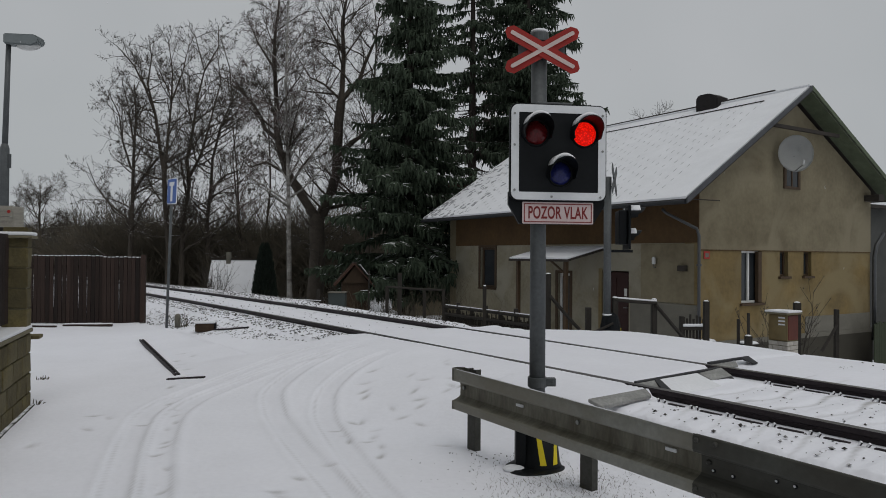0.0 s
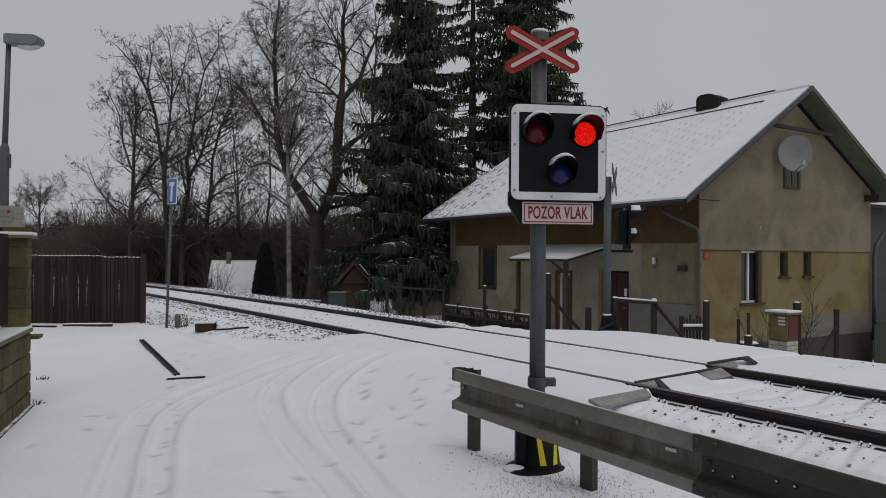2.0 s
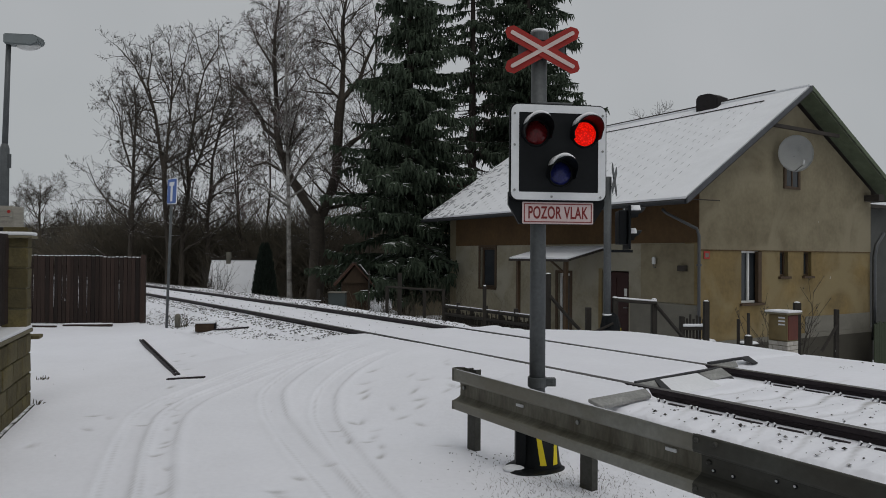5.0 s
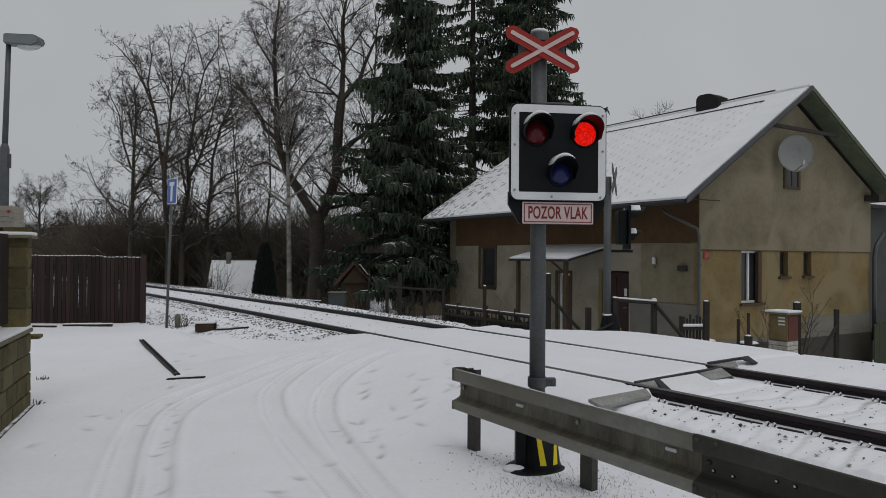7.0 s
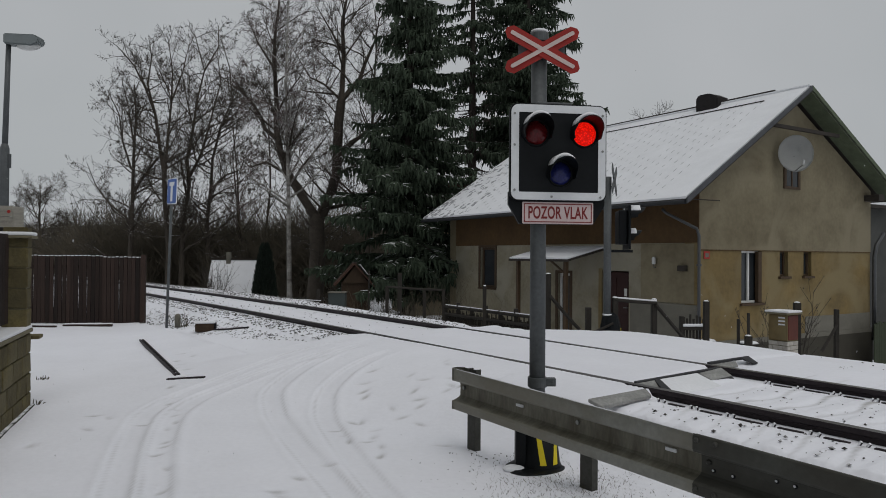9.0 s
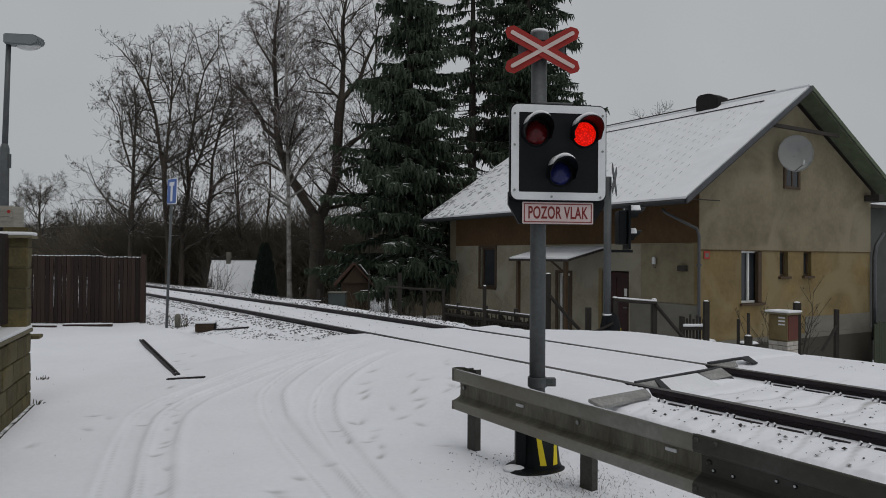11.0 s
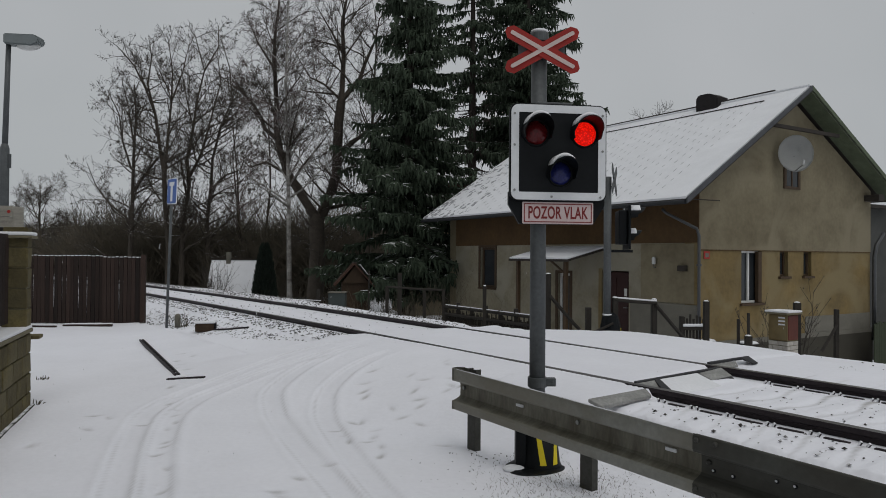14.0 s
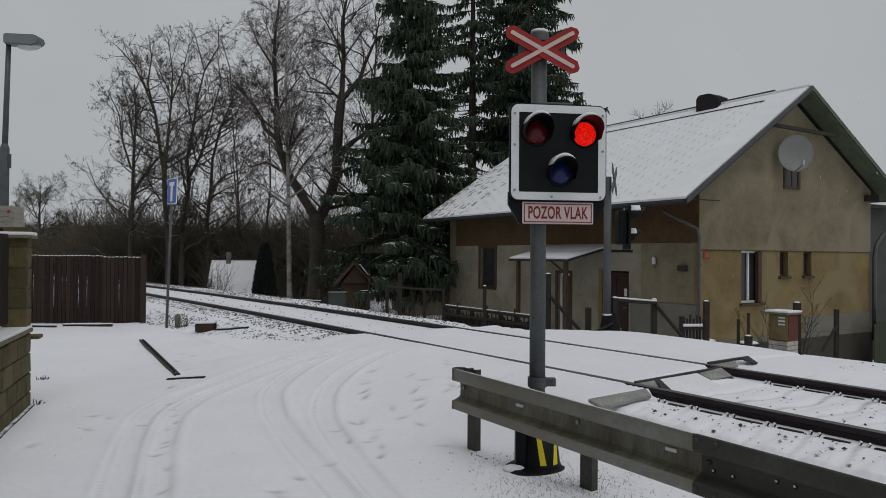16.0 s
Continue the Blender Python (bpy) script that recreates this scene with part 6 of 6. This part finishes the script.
def shrub(x, y, h, seed, n, label, material=None, spread=0.5):
    rng = random.Random(seed)
    z0 = gz(x, y) - 0.05
    S = thing("shrub", pose(x, y, z0), label, "shrub")
    w = Wood()
    for i in range(n):
        d = Vector((rng.uniform(-spread, spread), rng.uniform(-spread, spread), 1)).normalized()
        pts = [Vector((rng.uniform(-0.12, 0.12), rng.uniform(-0.12, 0.12), 0))]
        L = h * rng.uniform(0.6, 1.05)
        for j in range(4):
            d = (d + Vector((rng.uniform(-0.2, 0.2), rng.uniform(-0.2, 0.2), 0.05))).normalized()
            pts.append(pts[-1] + d * L / 4)
        w.bar(pts, [0.012, 0.010, 0.008, 0.006, 0.004], 4)
        for c in range(7):
            j = rng.randint(1, 3)
            q = pts[j].lerp(pts[j + 1], rng.random())
            e = q + (d + Vector((rng.uniform(-1, 1), rng.uniform(-1, 1), rng.uniform(0, 0.6)))).normalized() * L * rng.uniform(0.12, 0.3)
            w.bar([q, e], [0.005, 0.003], 3)
            for k in range(2):
                f = q.lerp(e, rng.random()) + Vector((rng.uniform(-0.03, 0.03), rng.uniform(-0.03, 0.03), rng.uniform(-0.03, 0.03)))
                w.bar([f, f + Vector((0.012, 0, 0.015)), f + Vector((0.02, 0, 0.03))], [0.002, 0.011, 0.002], 3)
    raw("crown", w.v, w.f, material or TWIG, S)


def meter_box():
    M = thing("meter_cabinet", pose(5.95, 12.2, gz(5.82, 12.2) - 0.05, 0, 0, 34) @ Matrix.Diagonal((0.9, 0.9, 0.985, 1)), "brick meter pillar with ochre and red-brown doors under a snowy slab", "meter cabinet")
    b = -gz(5.82, 12.2)
    part("core", bx(0.01, 0.37, 0.01, 0.37, 0, b + 0.08), MORTAR, M)
    rng = random.Random(1)
    z, row = b + 0.08 - 8 * 0.08, 0
    while z < b + 0.075:
        x = -0.0 if row % 2 else -0.10
        while x < 0.38:
            x0, x1 = max(0, x), min(0.38, x + 0.2)
            if x1 - x0 > 0.03:
                part("brick", bx(x0 + 0.004, x1 - 0.004, -0.006, 0.05, z + 0.004, z + 0.073, 0.004), BRICK, M)
                part("brick", bx(-0.006, 0.05, x0 + 0.004, x1 - 0.004, z + 0.004, z + 0.073, 0.004), BRICK, M)
            x += 0.2
        z += 0.08
        row += 1
    part("cabinet_body", bx(0.0, 0.38, 0.0, 0.38, b + 0.085, b + 0.55), PLASTER_OCHRE, M)
    part("cabinet_door", bx(0.02, 0.36, -0.014, 0.0, b + 0.10, b + 0.53, 0.005), RUST_BOX, M, "red-brown painted door")
    part("side_door", bx(-0.012, 0.0, 0.02, 0.36, b + 0.10, b + 0.53, 0.005), PLASTER_OCHRE, M)
    for k in range(3):
        part("notice_bar", bx(-0.017, -0.011, 0.04, 0.17, b + 0.36 + k * 0.06, b + 0.385 + k * 0.06), WHITE, M)
    part("top_slab", bx(-0.06, 0.44, -0.06, 0.44, b + 0.55, b + 0.58, 0.005), MORTAR, M)
    part("slab_snow", bx(-0.055, 0.435, -0.055, 0.435, b + 0.58, b + 0.615, 0.014), SNOW_ROOF, M)


def low_picket():
    P = thing("picket_fence", pose(4.22, 12.4, gz(4.22, 12.4), 0, 0, 6), "short weathered picket fence with a snowy ledge", "fence")
    b = -gz(4.22, 12.4)
    rng = random.Random(7)
    part("ledge", bx(-0.02, 0.42, -0.05, 0.05, b + 0.18, b + 0.24), OLD_WOOD, P)
    part("ledge_snow", bx(-0.02, 0.42, -0.06, 0.06, b + 0.24, b + 0.285, 0.015), SNOW_ROOF, P)
    for i in range(7):
        h = rng.uniform(0.36, 0.50)
        part("picket", bx(0.0 + i * 0.06, 0.035 + i * 0.06, 0.0, 0.02, 0, b + h, 0.004), OLD_WOOD, P)
    part("end_post", bx(-0.06, 0.0, -0.04, 0.04, 0, b + 0.42, 0.006), OLD_WOOD, P)


def garden_fence():
    """Long low fence with a snowy top rail beyond the ballast."""
    F = thing("rail_fence", pose(0, 0, 0), "long low weathered rail fence with snow on its top", "fence")
    a, b = Vector((0.07, 14.9)), Vector((1.62, 12.75))
    n = 6
    for i in range(n + 1):
        p = a.lerp(b, i / n)
        z = 0.42
        part("post", bx(p.x - 0.04, p.x + 0.04, p.y - 0.04, p.y + 0.04, gz(p.x, p.y) - 0.1, z + (0.06 if i % 2 else 0), 0.006), OLD_WOOD, F)
    for z in (0.36, 0.20, 0.02):
        bm = tb([(a.x, a.y - 0.05, z + 0.03), (b.x, b.y - 0.05, z)], 0.035, 6)
        part("rail", bm, OLD_WOOD, F)
    part("rail_snow", tb([(a.x, a.y - 0.05, 0.420), (b.x, b.y - 0.05, 0.390)], 0.014, 6), SNOW_ROOF, F)
    bm = bmesh.new()
    for i in range(64):
        p = a.lerp(b, i / 63)
        box(bm, p.x - 0.012, p.x + 0.012, p.y + 0.04, p.y + 0.055, -0.6, 0.28 + 0.05 * math.sin(i * 2.3))
    ob = part("slats", bm, OLD_WOOD, F)
    ob["kind"] = "stuff"


def far_house(x, y, w, d, z0, ze, zr, rot, label, wallmat, chimney=True, name="cottage", snow=True, windows=()):
    C = thing(name, pose(x, y, 0, 0, 0, rot), label, "house")
    part("wall", bx(-w / 2, w / 2, -d / 2, d / 2, z0, ze), wallmat, C)
    for sg in (-1, 1):
        bm = bmesh.new()
        vs = [bm.verts.new(p) for p in ((-w / 2 - 0.2, sg * (d / 2 + 0.25), ze - 0.12), (w / 2 + 0.2, sg * (d / 2 + 0.25), ze - 0.12), (w / 2 + 0.2, 0, zr), (-w / 2 - 0.2, 0, zr))]
        bm.faces.new(vs)
        bmesh.ops.recalc_face_normals(bm, faces=bm.faces)
        bmesh.ops.solidify(bm, geom=bm.faces[:], thickness=0.06)
        part("roof", bm, SNOW_ROOF if snow else TILE, C)
    for sg in (-1, 1):
        bm = bmesh.new()
        prism(bm, [(-d / 2, ze), (d / 2, ze), (0, zr - 0.05)], 0.1, pose(sg * w / 2 - (0.0 if sg < 0 else 0.0), 0, 0, 0, 0, 90))
        part("gable", bm, wallmat, C)
    part("ridge", bx(-w / 2 - 0.2, w / 2 + 0.2, -0.06, 0.06, zr - 0.02, zr + 0.05, 0.01), DARK_EAVE, C)
    if chimney:
        part("chimney", bx(-w * 0.25, -w * 0.25 + 0.2, -0.18, 0.18, zr - 0.3, zr + 0.35, 0.02), PLINTH, C)
    for a, b, c, e in windows:
        W = part("window", bx(a, b, -d / 2 - 0.03, -d / 2 + 0.02, c, e, 0.01), WOOD_BROWN, C)
        part("pane", bx(a + 0.08, b - 0.08, -d / 2 - 0.04, -d / 2 - 0.028, c + 0.08, e - 0.08), GLASS, W)
    return C


def thuja():
    T = thing("thuja", pose(-6.55, 26, gz(-6.55, 26)), "dense dark conical thuja", "conifer")
    rng = random.Random(77)
    nv, nf = [], []
    for i in range(5200):
        t = rng.random() ** 0.8
        h = 0.1 + 2.95 * t
        r = 0.52 * (1 - t) ** 0.55 * (0.80 + 0.25 * rng.random())
        a = rng.uniform(0, 6.283)
        p = Vector((r * math.cos(a), r * math.sin(a), h))
        d = Vector((math.cos(a) * 0.5, math.sin(a) * 0.5, 1)).normalized()
        s = d.cross(Vector((rng.uniform(-1, 1), rng.uniform(-1, 1), 0.2))).normalized() * 0.035
        b = len(nv)
        nv += [tuple(p - s), tuple(p + s), tuple(p + d * rng.uniform(0.12, 0.24))]
        nf.append((b, b + 1, b + 2))
    raw("foliage", nv, nf, THUJA, T)
    part("trunk", tb([(0, 0, 0), (0, 0, 2.4)], [0.08, 0.02], 8), BARK, T)
    bm = tb([(0, 0, 0.05), (0, 0, 1.0), (0, 0, 2.0), (0, 0, 2.8)], [0.40, 0.36, 0.24, 0.03], 12)
    part("inner_foliage", bm, THUJA, T)


annex()
# wall out of view, added to cut sky light on the left-hand snow
sky_block = part("sky_block_wall", bx(-6.1, -5.8, -8, 8.0, -0.2, 7.0), PLASTER_GREY)
tagged(sky_block, "unseen plain wall added to shade the snow at left", "wall", kind="structure")
for x, y, top in ((2.72, 11.15, 0.81), (3.35, 11.2, 0.78), (4.29, 11.5, 0.74), (1.76, 11.8, 1.16), (2.33, 11.3, 0.64), (0.80, 13.5, 0.88)):
    yard_post(x, y, top, 0.042 if x > 1 else 0.03, cap=top != 0.64)
yard_post(6.13, 11.0, 0.66, 0.028, cap=False, label="thin dark fence post with a brace")
yard_post(6.32, 12.6, 0.66, 0.05, cap=True)
yard_post(4.98, 11.9, 0.42, 0.02, cap=False, label="thin greenish fence stake")
yard_post(5.28, 12.2, 0.50, 0.02, cap=False, label="thin greenish fence stake")
yard_post(5.06, 11.7, 0.16, 0.05, cap=True)
bar_between("hand_rail", (2.70, 11.12, 0.78), (3.38, 11.16, 0.73), 0.03, "old wooden cross rail topped with snow", "fence rail")
bar_between("brace", (3.36, 11.14, 0.70), (3.98, 11.3, 0.02), 0.03, "slanting wooden fence brace", "brace", snow=False)
bar_between("brace", (1.78, 11.75, 0.80), (2.25, 11.6, 0.25), 0.03, "slanting wooden fence brace", "brace", snow=False)
bar_between("brace", (6.12, 10.97, 0.42), (5.85, 10.9, 0.02), 0.022, "slanting thin fence brace", "brace", snow=False)
bar_between("brace", (2.66, 11.0, 0.42), (2.36, 11.0, 0.28), 0.02, "short slanting wooden stake", "brace", snow=False)
bar_between("hand_rail", (-1.35, 16.9, 0.70), (0.03, 16.0, 0.67), 0.025, "dark tubular railing bar", "railing", snow=False)
for x, y in ((-1.33, 16.9), (-0.42, 16.3), (0.02, 16.0)):
    yard_post(x, y, 0.70, 0.035, cap=False, label="dark upright of a railing")
yard_post(-1.05, 17.2, 1.02, 0.05, cap=False)
garden_fence()
low_picket()
meter_box()
shrub(6.65, 13.6, 2.35, 3, 13, "thin bare shrub with a few dry leaves against the gable", spread=0.38)
shrub(4.75, 12.2, 0.95, 5, 16, "low dark dry plants by the house", BRUSH)
shrub(5.0, 12.6, 0.9, 6, 12, "low dark dry plants by the house", BRUSH)
for x, y, w, top, lab in ((5.28, 12.2, 0.17, 0.0, "dark plant tub heaped with snow"), (4.62, 12.3, 0.13, 0.02, "dark garden bucket by the picket fence")):
    b = -gz(x, y)
    tub = thing("plant_tub", pose(x, y, gz(x, y) - 0.02), lab, "plant tub")
    part("body", tb([(0, 0, 0), (0, 0, b + top - 0.03), (0, 0, b + top)], [w * 0.8, w, w * 1.06], 14), OLD_WOOD, tub)
    part("snow_heap", tb([(0, 0, b + top), (0, 0, b + top + 0.025), (0, 0, b + top + 0.04)], [w * 1.02, w * 0.85, w * 0.3], 14), SNOW_ROOF, tub, smooth=True)
thuja()
shrub(-10.25, 31.6, 2.6, 9, 42, "bare twiggy shrub before the snowy roof", spread=0.5)
far_house(-9.75, 33.5, 1.95, 3.2, -1.4, -0.75, 1.20, 8, "low cottage with a thick snowy roof and chimney", PLINTH)
far_house(-0.55, 34.5, 3.2, 4.0, -1.5, 3.4, 5.0, 14, "old tan plastered house behind the spruce", OLD_TAN, False, snow=False, windows=((-0.6, 0.1, 0.2, 1.5), (0.6, 1.2, 0.2, 1.5)))
far_house(-3.25, 26.0, 1.0, 0.95, -1.4, 0.45, 1.15, 100, "small brown wooden shed with patchy snow on its roof", SHED_WOOD, False, name="shed", snow=False)
shed_snow = part("roof_snow", bx(-0.5, 0.5, -0.05, 0.42, 0.0, 0.03, 0.01), SNOW_ROOF, bpy.data.objects["shed"])
shed_snow.matrix_basis = pose(-0.1, -0.42, 0.78, 51, 0, 0)
bx_t = thing("utility_box", pose(-3.2, 21.5, gz(-3.2, 21.5)), "grey-green metal utility box with a pale lid", "utility box")
part("body", bx(-0.25, 0.25, -0.2, 0.2, 0, 1.60, 0.015), TEAL, bx_t)
part("lid", bx(-0.27, 0.27, -0.22, 0.22, 1.60, 1.635, 0.008), PLINTH, bx_t)
yard_post(-3.75, 21.3, 0.42, 0.05, cap=False)
bar_between("concrete_kerb", (-4.35, 21.2, 0.06), (-3.6, 20.9, 0.05), 0.05, "low concrete beam under snow", "beam")
yard_post(-2.15, 20.5, 1.0, 0.02, cap=False, label="thin dark fence stake", square=False)


# ---- by the road ----
def crate():
    C = thing("wooden_crate", pose(-4.18, 12.45, gz(-4.18, 12.45), 0, 0, 14), "small brown wooden block topped with snow", "crate")
    part("body", bx(-0.16, 0.16, -0.12, 0.12, 0, 0.15, 0.03), SHED_WOOD, C)
    part("lid_snow", bx(-0.18, 0.17, -0.13, 0.13, 0.15, 0.18, 0.015), SNOW_ROOF, C)
    part("strap", bx(0.162, 0.19, -0.1, 0.1, 0.02, 0.15, 0.004), BLACK, C)


crate()
bar_between("pipe", (-3.98, 12.3, gz(-3.98, 12.3) + 0.03), (-3.27, 11.95, gz(-3.27, 11.95) + 0.02), 0.014, "dark pipe lying on the snow", "pipe", snow=False, mat_=RAIL)
sp = thing("bollard", pose(-5.02, 13.4, gz(-5.02, 13.4) - 0.05), "short grey rounded stake in the snow", "bollard")
part("stake", tb([(0, 0, 0), (0, 0, 0.27), (0, 0, 0.30)], [0.055, 0.055, 0.03], 10), PLINTH, sp, smooth=True)
for i, (u, v, L) in enumerate(((-8.0, 13.75, 0.55), (-7.4, 13.8, 0.8), (-6.95, 13.7, 0.6))):
    bar_between("plank", (u, v, gz(u, v) + 0.02), (u + L, v - 0.12, gz(u + L, v) + 0.02), 0.03, "dark plank lying half under snow by the fence", "plank", mat_=FENCE_WOOD)


def notice_box():
    N = thing("board_box", pose(-5.74, 9.0, -0.055), "pale weathered board box on a post behind the wall", "box")
    part("post", bx(-0.05, 0.05, 0.1, 0.2, -0.1, 1.9), OLD_WOOD, N)
    for i in range(4):
        part("board", bx(-0.3, 0.24, 0.0, 0.03, 1.83 + i * 0.07, 1.895 + i * 0.07, 0.004), BOARD, N)
    part("side", bx(0.22, 0.245, 0.03, 0.25, 1.83, 2.1, 0.004), BOARD, N)
    part("red_mark", tb([(0.2, -0.004, 2.03), (0.2, 0.01, 2.03)], 0.022, 10), RED_PAINT, N)


notice_box()


def wedge():
    # dark plate laid on the bank to give the shade of a hole
    W = thing("bank_hole_plate", pose(4.47, 8.30, gz(4.47, 8.30) - 0.02, 0, 0, -60), "dark plate standing in for a hole in the snowy bank", "slab")
    part("slab", pr([(-0.20, 0.0), (-0.16, 0.045), (0.02, 0.055), (0.20, 0.03), (0.20, 0.0)], 0.10), RUBBER, W)


wedge()


def dry_grass():
    rng = random.Random(15)
    verts, faces = [], []
    for i in range(1700):
        if rng.random() < 0.72:
            x, y = rng.gauss(0.80, 0.28), rng.gauss(4.42, 0.16)
        else:
            x, y = rng.uniform(0.2, 1.2), rng.uniform(3.6, 5.2)
        z = snow_z(x, y)
        a = rng.uniform(0, 6.28)
        h = rng.uniform(0.004, 0.015)
        w = 0.0035
        lean = rng.uniform(1.2, 4.5) * h
        b = len(verts)
        dx, dy = math.cos(a), math.sin(a)
        verts += [(x - dy * w, y + dx * w, z - 0.01), (x + dy * w, y - dx * w, z - 0.01), (x + dx * lean, y + dy * lean, z + h)]
        faces.append((b, b + 1, b + 2))
    ob = raw("dry_grass", verts, faces, GRASS)
    tagged(ob, "dry grass blades poking through the snow by the signal", "grass", kind="stuff")


dry_grass()


def weed_tuft(x, y, h, n, seed, label):
    rng = random.Random(seed)
    W = thing("weed_tuft", pose(x, y, gz(x, y) - 0.02), label, "weeds")
    w = Wood()
    for i in range(n):
        a, lean = rng.uniform(0, 6.28), rng.uniform(0.1, 0.9)
        d = Vector((math.cos(a) * lean, math.sin(a) * lean, 1)).normalized() * h * rng.uniform(0.5, 1.0)
        q = Vector((rng.uniform(-0.06, 0.06), rng.uniform(-0.04, 0.04), 0))
        w.bar([q, q + d * 0.6, q + d + Vector((0, 0, -0.35 * lean * h))], [0.006, 0.005, 0.002], 3)
    raw("stalks", w.v, w.f, BRUSH, W)


weed_tuft(-4.60, 8.14, 0.07, 22, 2, "dark tuft of dead grass by the garden wall")
weed_tuft(-3.88, 6.78, 0.09, 7, 3, "few dead stalks at the wall's foot")
weed_tuft(-4.86, 13.3, 0.42, 14, 4, "dead upright stalks beside the sign post")
weed_tuft(-5.05, 13.5, 0.30, 12, 6, "dead upright stalks beside the sign post")


# ---- falling snow ----
FLAKES = []


def snowfall():
    rng = random.Random(23)
    bm = bmesh.new()
    bmesh.ops.create_icosphere(bm, subdivisions=1, radius=1.0)
    for v in bm.verts:
        v.co *= rng.uniform(0.75, 1.2)
    me = bpy.data.meshes.new("snowflake")
    bm.to_mesh(me)
    bm.free()
    me.materials.append(SNOW_ROOF)
    for i in range(130):
        d = rng.uniform(3.0, 11.0)
        x = rng.uniform(-0.62, 0.62) * d
        r = rng.uniform(0.0025, 0.0048)
        ob = new("snowflake", me)
        ob.scale = (r, r, r * 1.5)
        tagged(ob, "small white falling snowflake", "snowflake", group="falling snowflakes")
        speed = rng.uniform(0.9, 1.4)
        drift = rng.uniform(-0.15, 0.15)
        floor_z = float(ground_z(x, d)[0]) + 0.003
        start = rng.uniform(0.8, 1.3 * 16 + 3.0)
        FLAKES.append((ob, x, d, start, speed, drift, floor_z))


snowfall()


# ---- movements ----
def motions():
    # the two red lamps take turns, one turn each second; each lens has a lit and a dark half
    for i, (e, m) in enumerate(MOVERS):
        rows = []
        ang = 180.0 if i == 1 else 0.0
        rows.append((0.0, m @ pose(0, 0, 0, 0, 0, ang)))
        for k in range(16):
            for t in (k + 0.235, k + 0.765):
                for j in range(3):
                    ang += 60.0
                    if j == 0:
                        rows.append((t - 0.067, m @ pose(0, 0, 0, 0, 0, ang - 60)))
                    rows.append((t - 0.033 + 0.0334 * j, m @ pose(0, 0, 0, 0, 0, ang)))
        rows.append((16.0, m @ pose(0, 0, 0, 0, 0, ang)))
        walk(e, rows)
    # flakes drift down and come to rest on the snow
    for ob, x, d, start, speed, drift, floor_z in FLAKES:
        land = (start - floor_z) / speed
        times = [0.0] + [k * 2.0 for k in range(1, 8) if k * 2.0 < land - 0.3] + ([land] if land < 15.9 else []) + [16.0]
        rows = []
        for t in times:
            u = min(t, land)
            rows.append((t, pose(x + drift * (u - 8), d, start - speed * u)))
        walk(ob, rows)


motions()
